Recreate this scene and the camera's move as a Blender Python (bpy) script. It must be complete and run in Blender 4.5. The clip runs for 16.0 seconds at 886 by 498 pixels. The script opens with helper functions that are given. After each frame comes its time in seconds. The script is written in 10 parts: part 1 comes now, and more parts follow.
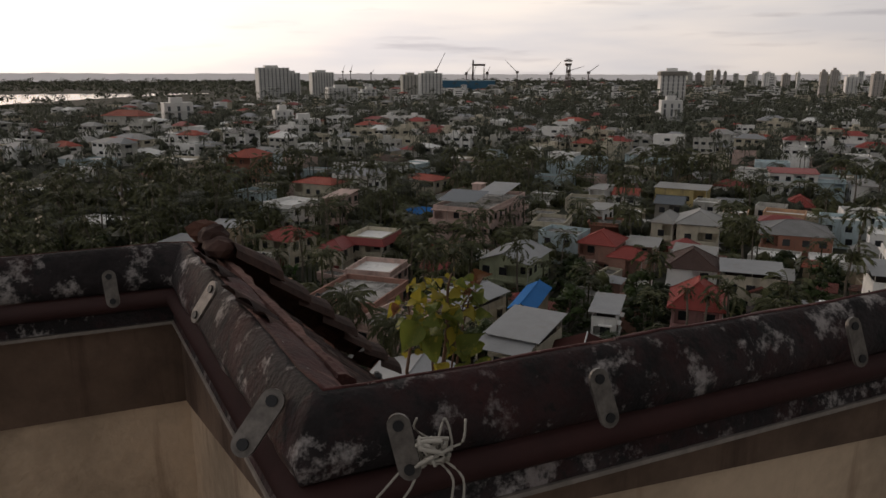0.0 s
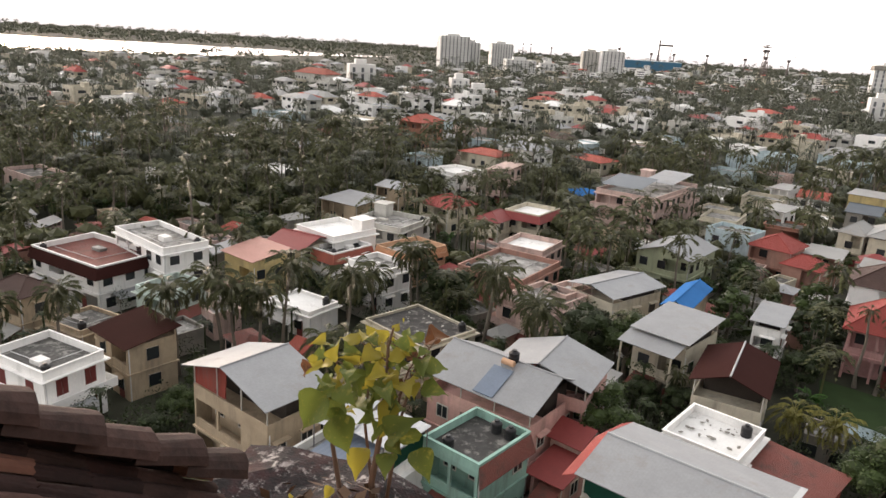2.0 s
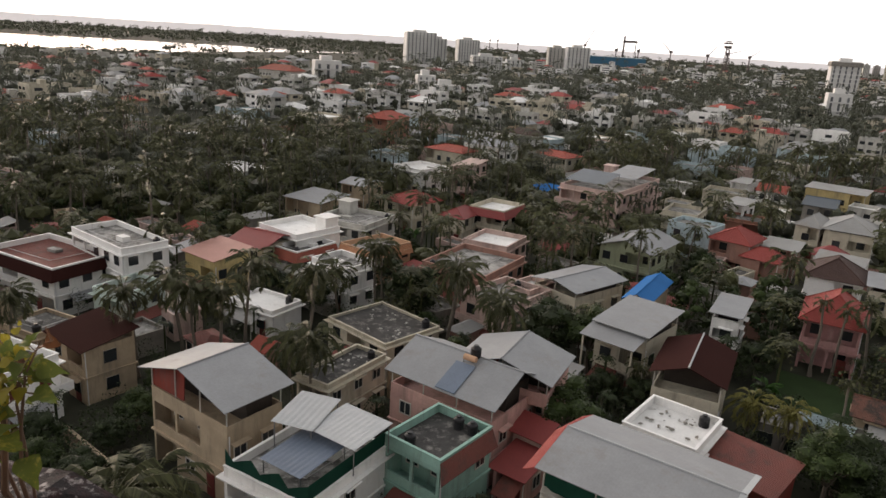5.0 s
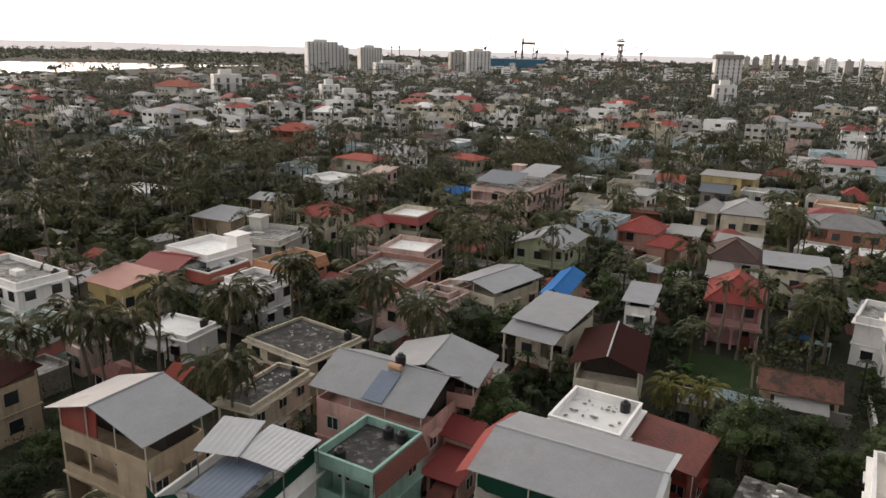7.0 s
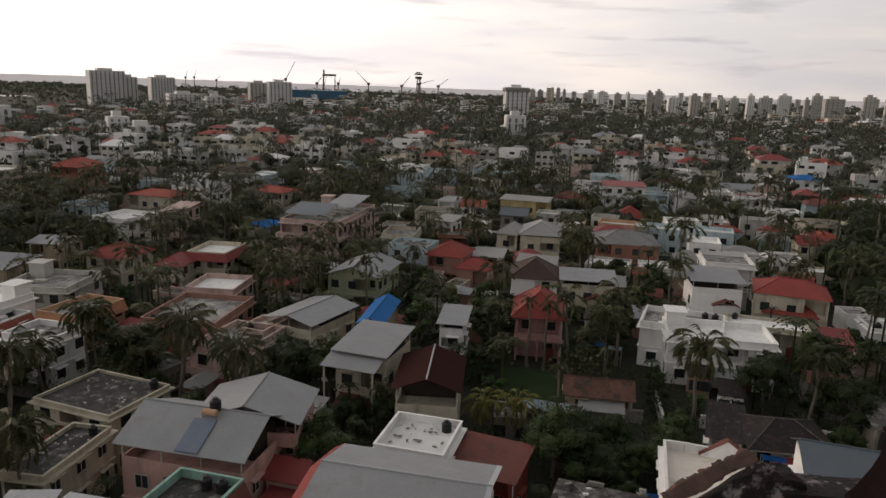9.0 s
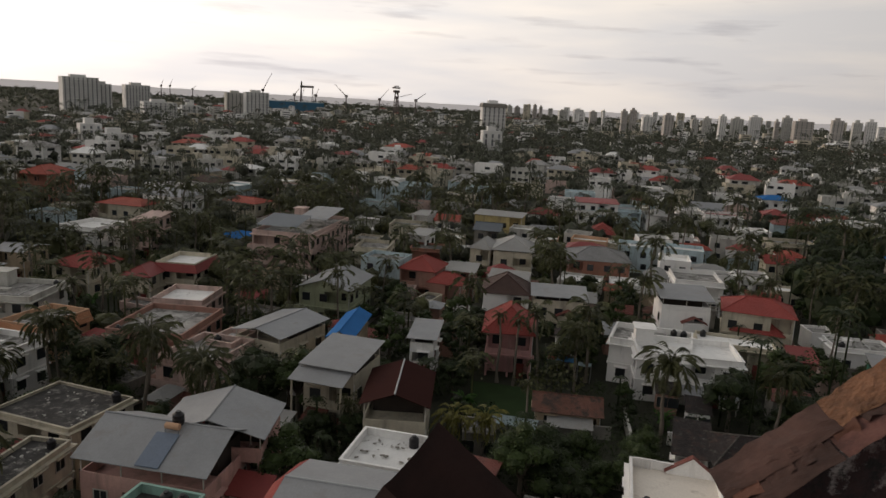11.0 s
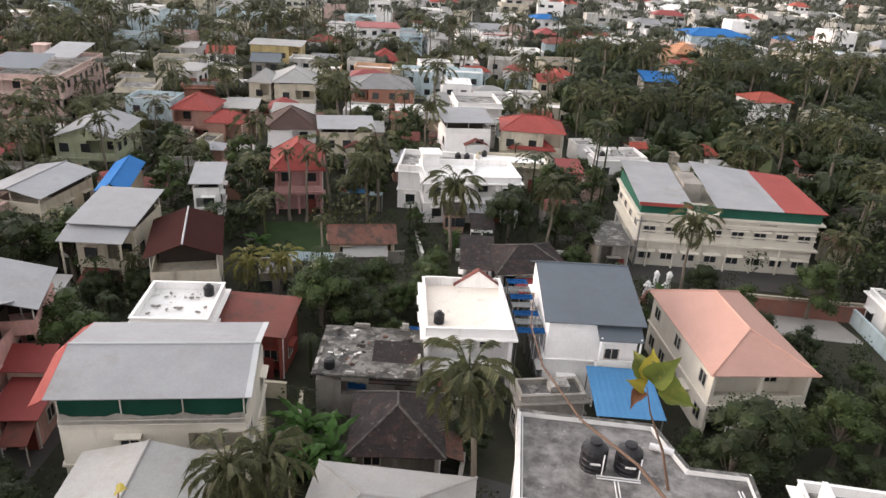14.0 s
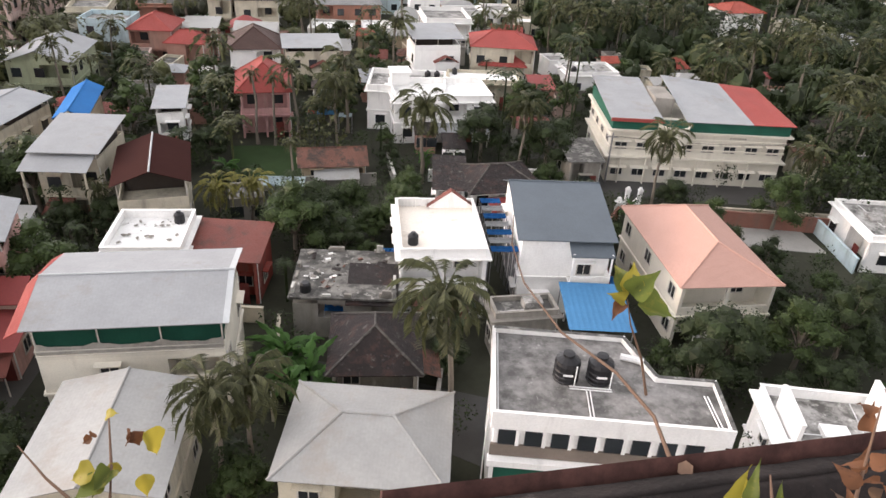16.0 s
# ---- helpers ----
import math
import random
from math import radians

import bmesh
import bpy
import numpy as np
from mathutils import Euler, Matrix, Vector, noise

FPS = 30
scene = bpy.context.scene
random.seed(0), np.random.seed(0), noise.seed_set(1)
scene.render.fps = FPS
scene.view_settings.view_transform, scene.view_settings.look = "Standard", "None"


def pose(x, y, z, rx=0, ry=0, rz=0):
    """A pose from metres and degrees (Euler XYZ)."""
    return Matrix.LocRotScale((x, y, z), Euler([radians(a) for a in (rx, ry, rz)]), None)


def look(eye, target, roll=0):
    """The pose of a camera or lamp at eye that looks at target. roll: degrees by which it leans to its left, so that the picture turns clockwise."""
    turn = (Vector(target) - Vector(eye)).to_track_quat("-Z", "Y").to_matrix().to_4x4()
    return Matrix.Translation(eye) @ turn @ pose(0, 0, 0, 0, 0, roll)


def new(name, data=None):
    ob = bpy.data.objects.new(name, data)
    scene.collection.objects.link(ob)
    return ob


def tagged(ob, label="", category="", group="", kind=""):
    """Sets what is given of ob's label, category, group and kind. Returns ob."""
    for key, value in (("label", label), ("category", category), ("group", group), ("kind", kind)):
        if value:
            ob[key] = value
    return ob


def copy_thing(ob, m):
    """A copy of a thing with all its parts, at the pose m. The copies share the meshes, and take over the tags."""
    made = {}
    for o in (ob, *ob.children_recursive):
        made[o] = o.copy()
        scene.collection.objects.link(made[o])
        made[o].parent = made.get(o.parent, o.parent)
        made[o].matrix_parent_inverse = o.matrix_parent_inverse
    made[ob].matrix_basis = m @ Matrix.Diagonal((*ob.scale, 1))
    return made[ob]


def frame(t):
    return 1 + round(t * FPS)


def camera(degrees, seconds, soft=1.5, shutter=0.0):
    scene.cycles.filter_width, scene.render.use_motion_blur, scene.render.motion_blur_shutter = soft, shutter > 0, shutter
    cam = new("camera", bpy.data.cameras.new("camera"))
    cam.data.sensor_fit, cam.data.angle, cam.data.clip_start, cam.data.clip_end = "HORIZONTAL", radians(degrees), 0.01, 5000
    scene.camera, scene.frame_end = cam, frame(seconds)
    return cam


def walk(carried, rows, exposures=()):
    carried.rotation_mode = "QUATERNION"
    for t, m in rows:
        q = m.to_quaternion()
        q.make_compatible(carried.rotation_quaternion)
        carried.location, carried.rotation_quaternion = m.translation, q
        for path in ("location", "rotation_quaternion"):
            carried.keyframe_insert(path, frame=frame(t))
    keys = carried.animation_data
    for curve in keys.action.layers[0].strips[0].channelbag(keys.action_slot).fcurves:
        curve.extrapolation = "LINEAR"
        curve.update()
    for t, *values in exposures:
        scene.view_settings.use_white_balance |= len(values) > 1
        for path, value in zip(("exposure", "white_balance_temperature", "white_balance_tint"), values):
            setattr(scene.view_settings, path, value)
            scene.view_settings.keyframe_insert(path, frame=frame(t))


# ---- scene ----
cam = camera(63.82, 16.0)
# ---- camera and its way ----
PATH = [
    (0, (-0.038, 0.013, 36.048), (0.010, 9.726, 33.669), -0.00),
    (0.3, (0.035, 0.19, 36.036), (-0.553, 9.87, 33.597), 1.46),
    (0.5, (0.078, 0.318, 36.02), (-1.121, 9.806, 33.099), 1.12),
    (0.6, (0.096, 0.351, 36.032), (-1.091, 9.809, 33.009), 1.9),
    (0.9, (0.156, 0.479, 36.030), (-0.878, 9.958, 33.014), 3.30),
    (1, (0.106, 0.546, 36.063), (-0.882, 10.014, 32.999), 2.54),
    (1.2, (0.199, 0.588, 36.033), (-0.739, 10.052, 32.942), 1.41),
    (1.5, (0.276, 0.622, 36.051), (-1.080, 10.067, 33.058), 1.32),
    (1.8, (0.367, 0.670, 36.062), (-1.779, 9.997, 33.162), 3.89),
    (2, (0.417, 0.689, 36.076), (-1.696, 10.057, 33.289), 3.58),
    (2.5, (0.460, 0.729, 36.081), (-1.581, 10.214, 33.659), 1.14),
    (3, (0.513, 0.817, 36.055), (-0.996, 10.334, 33.381), -0.94),
    (3.5, (0.805, 0.823, 36.088), (-1.033, 10.226, 33.224), 3.97),
    (3.7, (0.892, 0.871, 36.083), (-0.795, 10.311, 33.248), 4.64),
    (6, (1.205, 0.905, 36.142), (-0.367, 10.377, 33.346), 2.12),
    (6.5, (1.160, 0.930, 36.150), (0.099, 10.464, 33.325), 2.26),
    (7, (1.133, 0.936, 36.198), (0.597, 10.557, 33.522), 1.35),
    (7.5, (1.10, 0.91, 36.17), (1.240, 10.567, 33.578), 0.65),
    (8, (1.049, 0.883, 36.149), (1.907, 10.531, 33.660), 1.58),
    (8.5, (0.942, 0.744, 36.239), (2.268, 10.398, 33.993), 1.92),
    (9, (0.900, 0.691, 36.278), (2.973, 10.224, 34.078), 1.79),
    (9.2, (0.954, 0.739, 36.250), (2.852, 10.295, 33.996), 0.95),
    (11.3, (1.488, 0.638, 36.382), (3.975, 10.118, 34.399), 3.07),
    (11.5, (1.570, 0.656, 36.384), (4.202, 10.053, 34.201), 2.42),
    (11.8, (1.706, 0.754, 36.357), (4.813, 9.947, 33.940), 3.01),
    (12, (1.795, 0.843, 36.347), (5.538, 9.831, 34.065), 5.59),
    (12.5, (1.905, 1.045, 36.425), (6.063, 9.885, 34.289), 2.63),
    (13, (1.950, 1.055, 36.470), (6.082, 9.871, 34.189), 4.19),
    (13.5, (1.922, 0.971, 36.518), (6.373, 9.190, 32.964), 3.42),
    (14, (2.058, 1.083, 36.412), (6.939, 8.802, 32.337), 3.71),
    (14.5, (1.936, 0.989, 36.503), (6.251, 8.914, 32.193), 2.74),
    (15, (2.024, 1.051, 36.439), (6.802, 8.402, 31.629), 2.78),
    (15.5, (2.034, 1.068, 36.428), (7.240, 7.986, 31.424), 3.69),
    (16, (2.032, 1.079, 36.421), (7.009, 8.138, 31.381), 3.56),
]
EXPOSURES = [
    (0.0, -0.94, 6850, 18),
    (0.5, -0.71, 6850, 18),
    (0.9, 0.34, 6850, 18),
    (1.2, 0.85, 6850, 18),
    (2.0, 0.93, 6850, 18),
    (3.0, 0.02, 6850, 18),
    (3.7, -0.10, 6850, 18),
    (6.0, 0.35, 6850, 18),
    (7.0, 0.30, 6850, 18),
    (8.0, -0.10, 6850, 18),
    (9.0, -0.59, 6850, 18),
    (11.3, -0.75, 6850, 16),
    (12.5, -0.50, 6850, 16),
    (13.0, -0.50, 6850, 16),
    (13.5, 0.15, 6600, 20),
    (14.0, 1.05, 6600, 20),
    (14.5, 1.32, 6600, 20),
    (15.0, 1.28, 6600, 20),
    (16.0, 1.27, 6600, 20),
]
walk(cam, [(t, look(eye, target, roll)) for t, eye, target, roll in PATH], EXPOSURES)

# ---- world and sun: low evening sun behind thin cloud ----
SUN_AZ = 48.0      # degrees to the left of +y
SUN_EL = 7.0
world = bpy.data.worlds.new("evening_sky")
scene.world = world
world.use_nodes = True
wt = world.node_tree
wt.nodes.clear()
w_out = wt.nodes.new("ShaderNodeOutputWorld")
w_bg = wt.nodes.new("ShaderNodeBackground")
w_sky = wt.nodes.new("ShaderNodeTexSky")
w_sky.sky_type = "NISHITA"
w_sky.sun_disc = False
w_sky.sun_elevation = radians(SUN_EL)
w_sky.sun_rotation = radians(-SUN_AZ)
w_sky.dust_density = 4.0
w_sky.air_density = 1.2
# thin high cloud: the sky's own light, greyed and evened out, with soft streaks
w_bw = wt.nodes.new("ShaderNodeRGBToBW")
w_grey = wt.nodes.new("ShaderNodeMixRGB")
w_grey.blend_type = "MIX"
w_grey.inputs[0].default_value = 0.62
w_co = wt.nodes.new("ShaderNodeTexCoord")
w_map = wt.nodes.new("ShaderNodeMapping")
w_map.inputs["Scale"].default_value = (1.0, 1.0, 7.0)
w_noise = wt.nodes.new("ShaderNodeTexNoise")
w_noise.inputs["Scale"].default_value = 2.6
w_noise.inputs["Detail"].default_value = 6.0
w_ramp = wt.nodes.new("ShaderNodeValToRGB")
w_ramp.color_ramp.elements[0].position = 0.40
w_ramp.color_ramp.elements[0].color = (0.86, 0.89, 0.91, 1)
w_ramp.color_ramp.elements[1].position = 0.62
w_ramp.color_ramp.elements[1].color = (1.08, 1.06, 1.0, 1)
w_mul = wt.nodes.new("ShaderNodeMixRGB")
w_mul.blend_type = "MULTIPLY"
w_mul.inputs[0].default_value = 1.0
w_over = wt.nodes.new("ShaderNodeMixRGB")
w_over.blend_type = "ADD"
w_over.inputs[0].default_value = 1.0
wt.links.new(w_sky.outputs[0], w_bw.inputs[0])
wt.links.new(w_sky.outputs[0], w_grey.inputs[1])
wt.links.new(w_bw.outputs[0], w_grey.inputs[2])
# the low sky glows, the upper sky is dimmer
w_sep = wt.nodes.new("ShaderNodeSeparateXYZ")
w_up = wt.nodes.new("ShaderNodeMapRange")
w_up.interpolation_type = "SMOOTHSTEP"
w_up.inputs["From Max"].default_value = 0.75
w_up.inputs["To Min"].default_value = 1.0
w_up.inputs["To Max"].default_value = 0.46
w_cl = wt.nodes.new("ShaderNodeMixRGB")
w_cl.blend_type = "MULTIPLY"
w_cl.inputs[0].default_value = 1.0
w_cl.inputs[1].default_value = (11.0, 11.0, 11.0, 1)
wt.links.new(w_co.outputs["Generated"], w_sep.inputs[0])
wt.links.new(w_sep.outputs["Z"], w_up.inputs["Value"])
wt.links.new(w_up.outputs[0], w_cl.inputs[2])
# brighter towards the sunken sun, dim in the east
w_dot = wt.nodes.new("ShaderNodeVectorMath")
w_dot.operation = "DOT_PRODUCT"
w_dot.inputs[1].default_value = (-math.sin(radians(SUN_AZ)), math.cos(radians(SUN_AZ)), 0.0)
w_side = wt.nodes.new("ShaderNodeMapRange")
w_side.inputs["From Min"].default_value = -1.0
w_side.inputs["To Min"].default_value = 0.16
w_side.inputs["To Max"].default_value = 1.5
w_cl2 = wt.nodes.new("ShaderNodeMixRGB")
w_cl2.blend_type = "MULTIPLY"
w_cl2.inputs[0].default_value = 1.0
wt.links.new(w_co.outputs["Generated"], w_dot.inputs[0])
wt.links.new(w_dot.outputs["Value"], w_side.inputs["Value"])
wt.links.new(w_cl.outputs[0], w_cl2.inputs[1])
wt.links.new(w_side.outputs[0], w_cl2.inputs[2])
wt.links.new(w_cl2.outputs[0], w_over.inputs[2])
wt.links.new(w_grey.outputs[0], w_over.inputs[1])
wt.links.new(w_co.outputs["Generated"], w_map.inputs[0])
wt.links.new(w_map.outputs[0], w_noise.inputs[0])
wt.links.new(w_noise.outputs[0], w_ramp.inputs[0])
wt.links.new(w_over.outputs[0], w_mul.inputs[1])
wt.links.new(w_ramp.outputs[0], w_mul.inputs[2])
# rosy haze at the rim, pale cyan above it
w_tint = wt.nodes.new("ShaderNodeValToRGB")
for pos_, col_ in ((0.0, (0.90, 0.89, 0.88, 1)), (0.04, (0.98, 0.98, 0.95, 1)), (0.13, (0.96, 1.03, 1.04, 1)), (0.4, (1, 1, 1, 1))):
    w_el = w_tint.color_ramp.elements[0] if pos_ == 0.0 else w_tint.color_ramp.elements[1] if pos_ == 0.4 else w_tint.color_ramp.elements.new(pos_)
    w_el.position, w_el.color = pos_, col_
wt.links.new(w_sep.outputs["Z"], w_tint.inputs[0])
w_mul2 = wt.nodes.new("ShaderNodeMixRGB")
w_mul2.blend_type = "MULTIPLY"
w_mul2.inputs[0].default_value = 1.0
wt.links.new(w_mul.outputs[0], w_mul2.inputs[1])
wt.links.new(w_tint.outputs[0], w_mul2.inputs[2])
# small flat clouds in grey
w_map2 = wt.nodes.new("ShaderNodeMapping")
w_map2.inputs["Scale"].default_value = (1.0, 1.0, 9.0)
w_map2.inputs["Location"].default_value = (3.1, 1.7, 0.35)
w_noise2 = wt.nodes.new("ShaderNodeTexNoise")
w_noise2.inputs["Scale"].default_value = 6.5
w_noise2.inputs["Detail"].default_value = 5.0
w_ramp2 = wt.nodes.new("ShaderNodeValToRGB")
w_ramp2.color_ramp.elements[0].position = 0.58
w_ramp2.color_ramp.elements[0].color = (1, 1, 1, 1)
w_ramp2.color_ramp.elements[1].position = 0.72
w_ramp2.color_ramp.elements[1].color = (0.80, 0.80, 0.82, 1)
w_mul3 = wt.nodes.new("ShaderNodeMixRGB")
w_mul3.blend_type = "MULTIPLY"
w_mul3.inputs[0].default_value = 1.0
wt.links.new(w_co.outputs["Generated"], w_map2.inputs[0])
wt.links.new(w_map2.outputs[0], w_noise2.inputs[0])
wt.links.new(w_noise2.outputs[0], w_ramp2.inputs[0])
wt.links.new(w_mul2.outputs[0], w_mul3.inputs[1])
wt.links.new(w_ramp2.outputs[0], w_mul3.inputs[2])
wt.links.new(w_mul3.outputs[0], w_bg.inputs[0])
w_bg.inputs[1].default_value = 0.12
wt.links.new(w_bg.outputs[0], w_out.inputs[0])

sun_data = bpy.data.lights.new("sun", "SUN")
sun_data.energy = 0.8
sun_data.angle = radians(12)
sun_data.color = (1.0, 0.80, 0.58)
sun = new("sun", sun_data)
sun.matrix_world = look((-600 * math.sin(radians(SUN_AZ)), 600 * math.cos(radians(SUN_AZ)), 600 * math.tan(radians(SUN_EL))), (0, 0, 0))

# ---- materials ----
def node_mat(name, base, rough=0.8, dark=0.6, scale=0.6, grain=14.0, bump=0.15, metal=0.0, vary=0.08, ribs=None, stain=0.45, island=False, spec=0.3, ribc=0.9):
    """A weathered surface: base colour, large stains towards a darker tone, fine grain, relief and small differences between objects."""
    m = bpy.data.materials.new(name)
    m.use_nodes = True
    nt = m.node_tree
    N, L = nt.nodes, nt.links
    b = N["Principled BSDF"]
    b.inputs["Roughness"].default_value = rough
    b.inputs["Metallic"].default_value = metal
    b.inputs["Specular IOR Level"].default_value = spec
    co = N.new("ShaderNodeTexCoord")
    big = N.new("ShaderNodeTexNoise")
    big.inputs["Scale"].default_value = scale
    big.inputs["Detail"].default_value = 6
    big.inputs["Roughness"].default_value = 0.65
    small = N.new("ShaderNodeTexNoise")
    small.inputs["Scale"].default_value = grain
    small.inputs["Detail"].default_value = 4
    L.new(co.outputs["Object"], big.inputs["Vector"])
    L.new(co.outputs["Object"], small.inputs["Vector"])
    ramp = N.new("ShaderNodeValToRGB")
    ramp.color_ramp.elements[0].position = 0.36
    ramp.color_ramp.elements[1].position = 0.62
    ramp.color_ramp.elements[0].color = (stain, stain, stain, 1)
    ramp.color_ramp.elements[1].color = (0, 0, 0, 1)
    L.new(big.outputs["Fac"], ramp.inputs["Fac"])
    mix = N.new("ShaderNodeMixRGB")
    mix.inputs[1].default_value = (*base, 1)
    mix.inputs[2].default_value = (*[c * dark for c in base], 1)
    L.new(ramp.outputs["Color"], mix.inputs[0])
    hsv = N.new("ShaderNodeHueSaturation")
    L.new(mix.outputs[0], hsv.inputs["Color"])
    if island:
        rnd = N.new("ShaderNodeNewGeometry").outputs["Random Per Island"]
    else:
        rnd = N.new("ShaderNodeObjectInfo").outputs["Random"]
    rng = N.new("ShaderNodeMapRange")
    rng.inputs["To Min"].default_value = 1 - vary
    rng.inputs["To Max"].default_value = 1 + vary
    L.new(rnd, rng.inputs["Value"])
    L.new(rng.outputs[0], hsv.inputs["Value"])
    gr = N.new("ShaderNodeMapRange")
    gr.inputs["To Min"].default_value = 0.86
    gr.inputs["To Max"].default_value = 1.1
    L.new(small.outputs["Fac"], gr.inputs["Value"])
    mul = N.new("ShaderNodeMixRGB")
    mul.blend_type = "MULTIPLY"
    mul.inputs[0].default_value = 1
    L.new(hsv.outputs[0], mul.inputs[1])
    L.new(gr.outputs[0], mul.inputs[2])
    L.new(mul.outputs[0], b.inputs["Base Color"])
    bp = N.new("ShaderNodeBump")
    bp.inputs["Strength"].default_value = bump
    bp.inputs["Distance"].default_value = 0.05
    height = small.outputs["Fac"]
    if ribs:
        wave = N.new("ShaderNodeTexWave")
        wave.bands_direction = ribs[0]
        wave.inputs["Scale"].default_value = ribs[1]
        wave.inputs["Distortion"].default_value = 0.0
        L.new(co.outputs["Object"], wave.inputs["Vector"])
        add = N.new("ShaderNodeMath")
        L.new(small.outputs["Fac"], add.inputs[0])
        L.new(wave.outputs["Fac"], add.inputs[1])
        height = add.outputs[0]
        rb = N.new("ShaderNodeMapRange")
        rb.inputs["To Min"].default_value = ribc
        rb.inputs["To Max"].default_value = 2.0 - ribc - 0.03
        L.new(wave.outputs["Fac"], rb.inputs["Value"])
        mul2 = N.new("ShaderNodeMixRGB")
        mul2.blend_type = "MULTIPLY"
        mul2.inputs[0].default_value = 1
        L.new(mul.outputs[0], mul2.inputs[1])
        L.new(rb.outputs[0], mul2.inputs[2])
        L.new(mul2.outputs[0], b.inputs["Base Color"])
    L.new(height, bp.inputs["Height"])
    L.new(bp.outputs[0], b.inputs["Normal"])
    return m


M = {}


def wallmat(key, base, **k):
    M[key] = node_mat("plaster_" + key, base, rough=0.85, dark=k.pop("dark", 0.55), scale=0.45, grain=9, bump=0.12, **k)


wallmat("white", (0.86, 0.85, 0.83), stain=0.2)
wallmat("offwhite", (0.56, 0.55, 0.51))
wallmat("cream", (0.58, 0.53, 0.42))
wallmat("beige", (0.47, 0.37, 0.26))
wallmat("yellow", (0.58, 0.46, 0.22))
wallmat("pink", (0.60, 0.36, 0.32))
wallmat("pinkpale", (0.62, 0.46, 0.41))
wallmat("rose", (0.58, 0.32, 0.31))
wallmat("mint", (0.30, 0.50, 0.43))
wallmat("mintpale", (0.52, 0.62, 0.57))
wallmat("lime", (0.42, 0.46, 0.31))
wallmat("peach", (0.62, 0.38, 0.24))
wallmat("terracotta", (0.38, 0.21, 0.165))
wallmat("orange", (0.36, 0.17, 0.12))
wallmat("brickw", (0.26, 0.12, 0.09))
wallmat("maroonw", (0.28, 0.055, 0.04))
wallmat("cyanpale", (0.50, 0.62, 0.66))
wallmat("grime", (0.30, 0.28, 0.25), dark=0.35)
wallmat("ochre", (0.19, 0.155, 0.13), dark=0.5)


def roofmat(key, base, **k):
    M[key] = node_mat("roof_" + key, base, **{**dict(rough=0.5, dark=0.72, scale=0.35, grain=5, bump=0.1, ribs=("X", 6.0), spec=0.4, vary=0.07, ribc=0.975), **k})


roofmat("sheet", (0.29, 0.30, 0.31), rough=0.6, spec=0.3, bump=0.04, ribs=("X", 1.4))
roofmat("zinc", (0.42, 0.44, 0.45))
roofmat("palesheet", (0.34, 0.34, 0.33), dark=0.7, rough=0.65, spec=0.25, bump=0.04, ribs=("X", 1.4))
roofmat("slate", (0.085, 0.105, 0.125))
roofmat("bluegrey", (0.13, 0.17, 0.23), ribs=("X", 9.0))
roofmat("blue", (0.025, 0.15, 0.40), rough=0.85, spec=0.1)
roofmat("bluesheet", (0.07, 0.23, 0.44), ribs=("X", 9.0), rough=0.75, spec=0.15)
roofmat("maroon", (0.040, 0.015, 0.013), rough=0.95, spec=0.04)
roofmat("maroonred", (0.26, 0.050, 0.046), rough=0.65)
roofmat("pinkroof", (0.46, 0.24, 0.20), rough=0.7)
tile = dict(rough=0.8, ribc=0.9, ribs=("Y", 8.0), bump=0.5, grain=8, dark=0.5)
roofmat("red", (0.34, 0.066, 0.055), **{**tile, "dark": 0.62})
roofmat("redorange", (0.39, 0.082, 0.055), **tile)
roofmat("salmon", (0.56, 0.33, 0.27), **{**tile, "dark": 0.85})
roofmat("peachdk", (0.58, 0.28, 0.15), **tile)
roofmat("redtile", (0.22, 0.070, 0.055), **tile)
roofmat("brickred", (0.32, 0.09, 0.06), **tile)
roofmat("browntile", (0.085, 0.05, 0.042), **tile)
roofmat("greytile", (0.26, 0.26, 0.26), **tile)
roofmat("oldtile", (0.19, 0.085, 0.06), **{**tile, "dark": 0.3})
roofmat("blacktile", (0.030, 0.022, 0.021), **{**tile, "dark": 0.4, "stain": 0.9})
flatk = dict(rough=0.9, ribs=None, scale=0.5, grain=6, bump=0.2, vary=0.1)
roofmat("concrete", (0.40, 0.39, 0.37), **{**flatk, "dark": 0.4, "stain": 0.8})
roofmat("darkroof", (0.10, 0.098, 0.092), **{**flatk, "dark": 0.5})
roofmat("blackterrace", (0.060, 0.058, 0.056), **{**flatk, "dark": 0.4, "stain": 0.9})
roofmat("ruinroof", (0.24, 0.23, 0.21), **{**flatk, "dark": 0.22, "stain": 0.9})
roofmat("whiteroof", (0.84, 0.84, 0.82), **{**flatk, "dark": 0.75})
roofmat("creamroof", (0.74, 0.68, 0.60), **{**flatk, "dark": 0.86})
M["oldcap"] = node_mat("old_mortar_ridge", (0.12, 0.11, 0.10), rough=0.95, dark=0.3, scale=3, grain=20, stain=0.9)
roofmat("oldterrace", (0.27, 0.26, 0.25), **{**flatk, "dark": 0.35, "stain": 0.95, "scale": 0.8})
M["glass"] = node_mat("window_glass", (0.03, 0.034, 0.038), rough=0.12, bump=0.02, vary=0.3, spec=0.5)
M["cloth"] = node_mat("dirty_white_cloth", (0.52, 0.50, 0.46), rough=0.9, dark=0.5, scale=1.5, grain=20)
M["net"] = node_mat("green_shade_net", (0.012, 0.09, 0.06), rough=0.8, vary=0.1)
M["frame"] = node_mat("painted_frame", (0.55, 0.52, 0.47), rough=0.6)
M["shutter"] = node_mat("maroon_shutter", (0.16, 0.035, 0.03), rough=0.6)
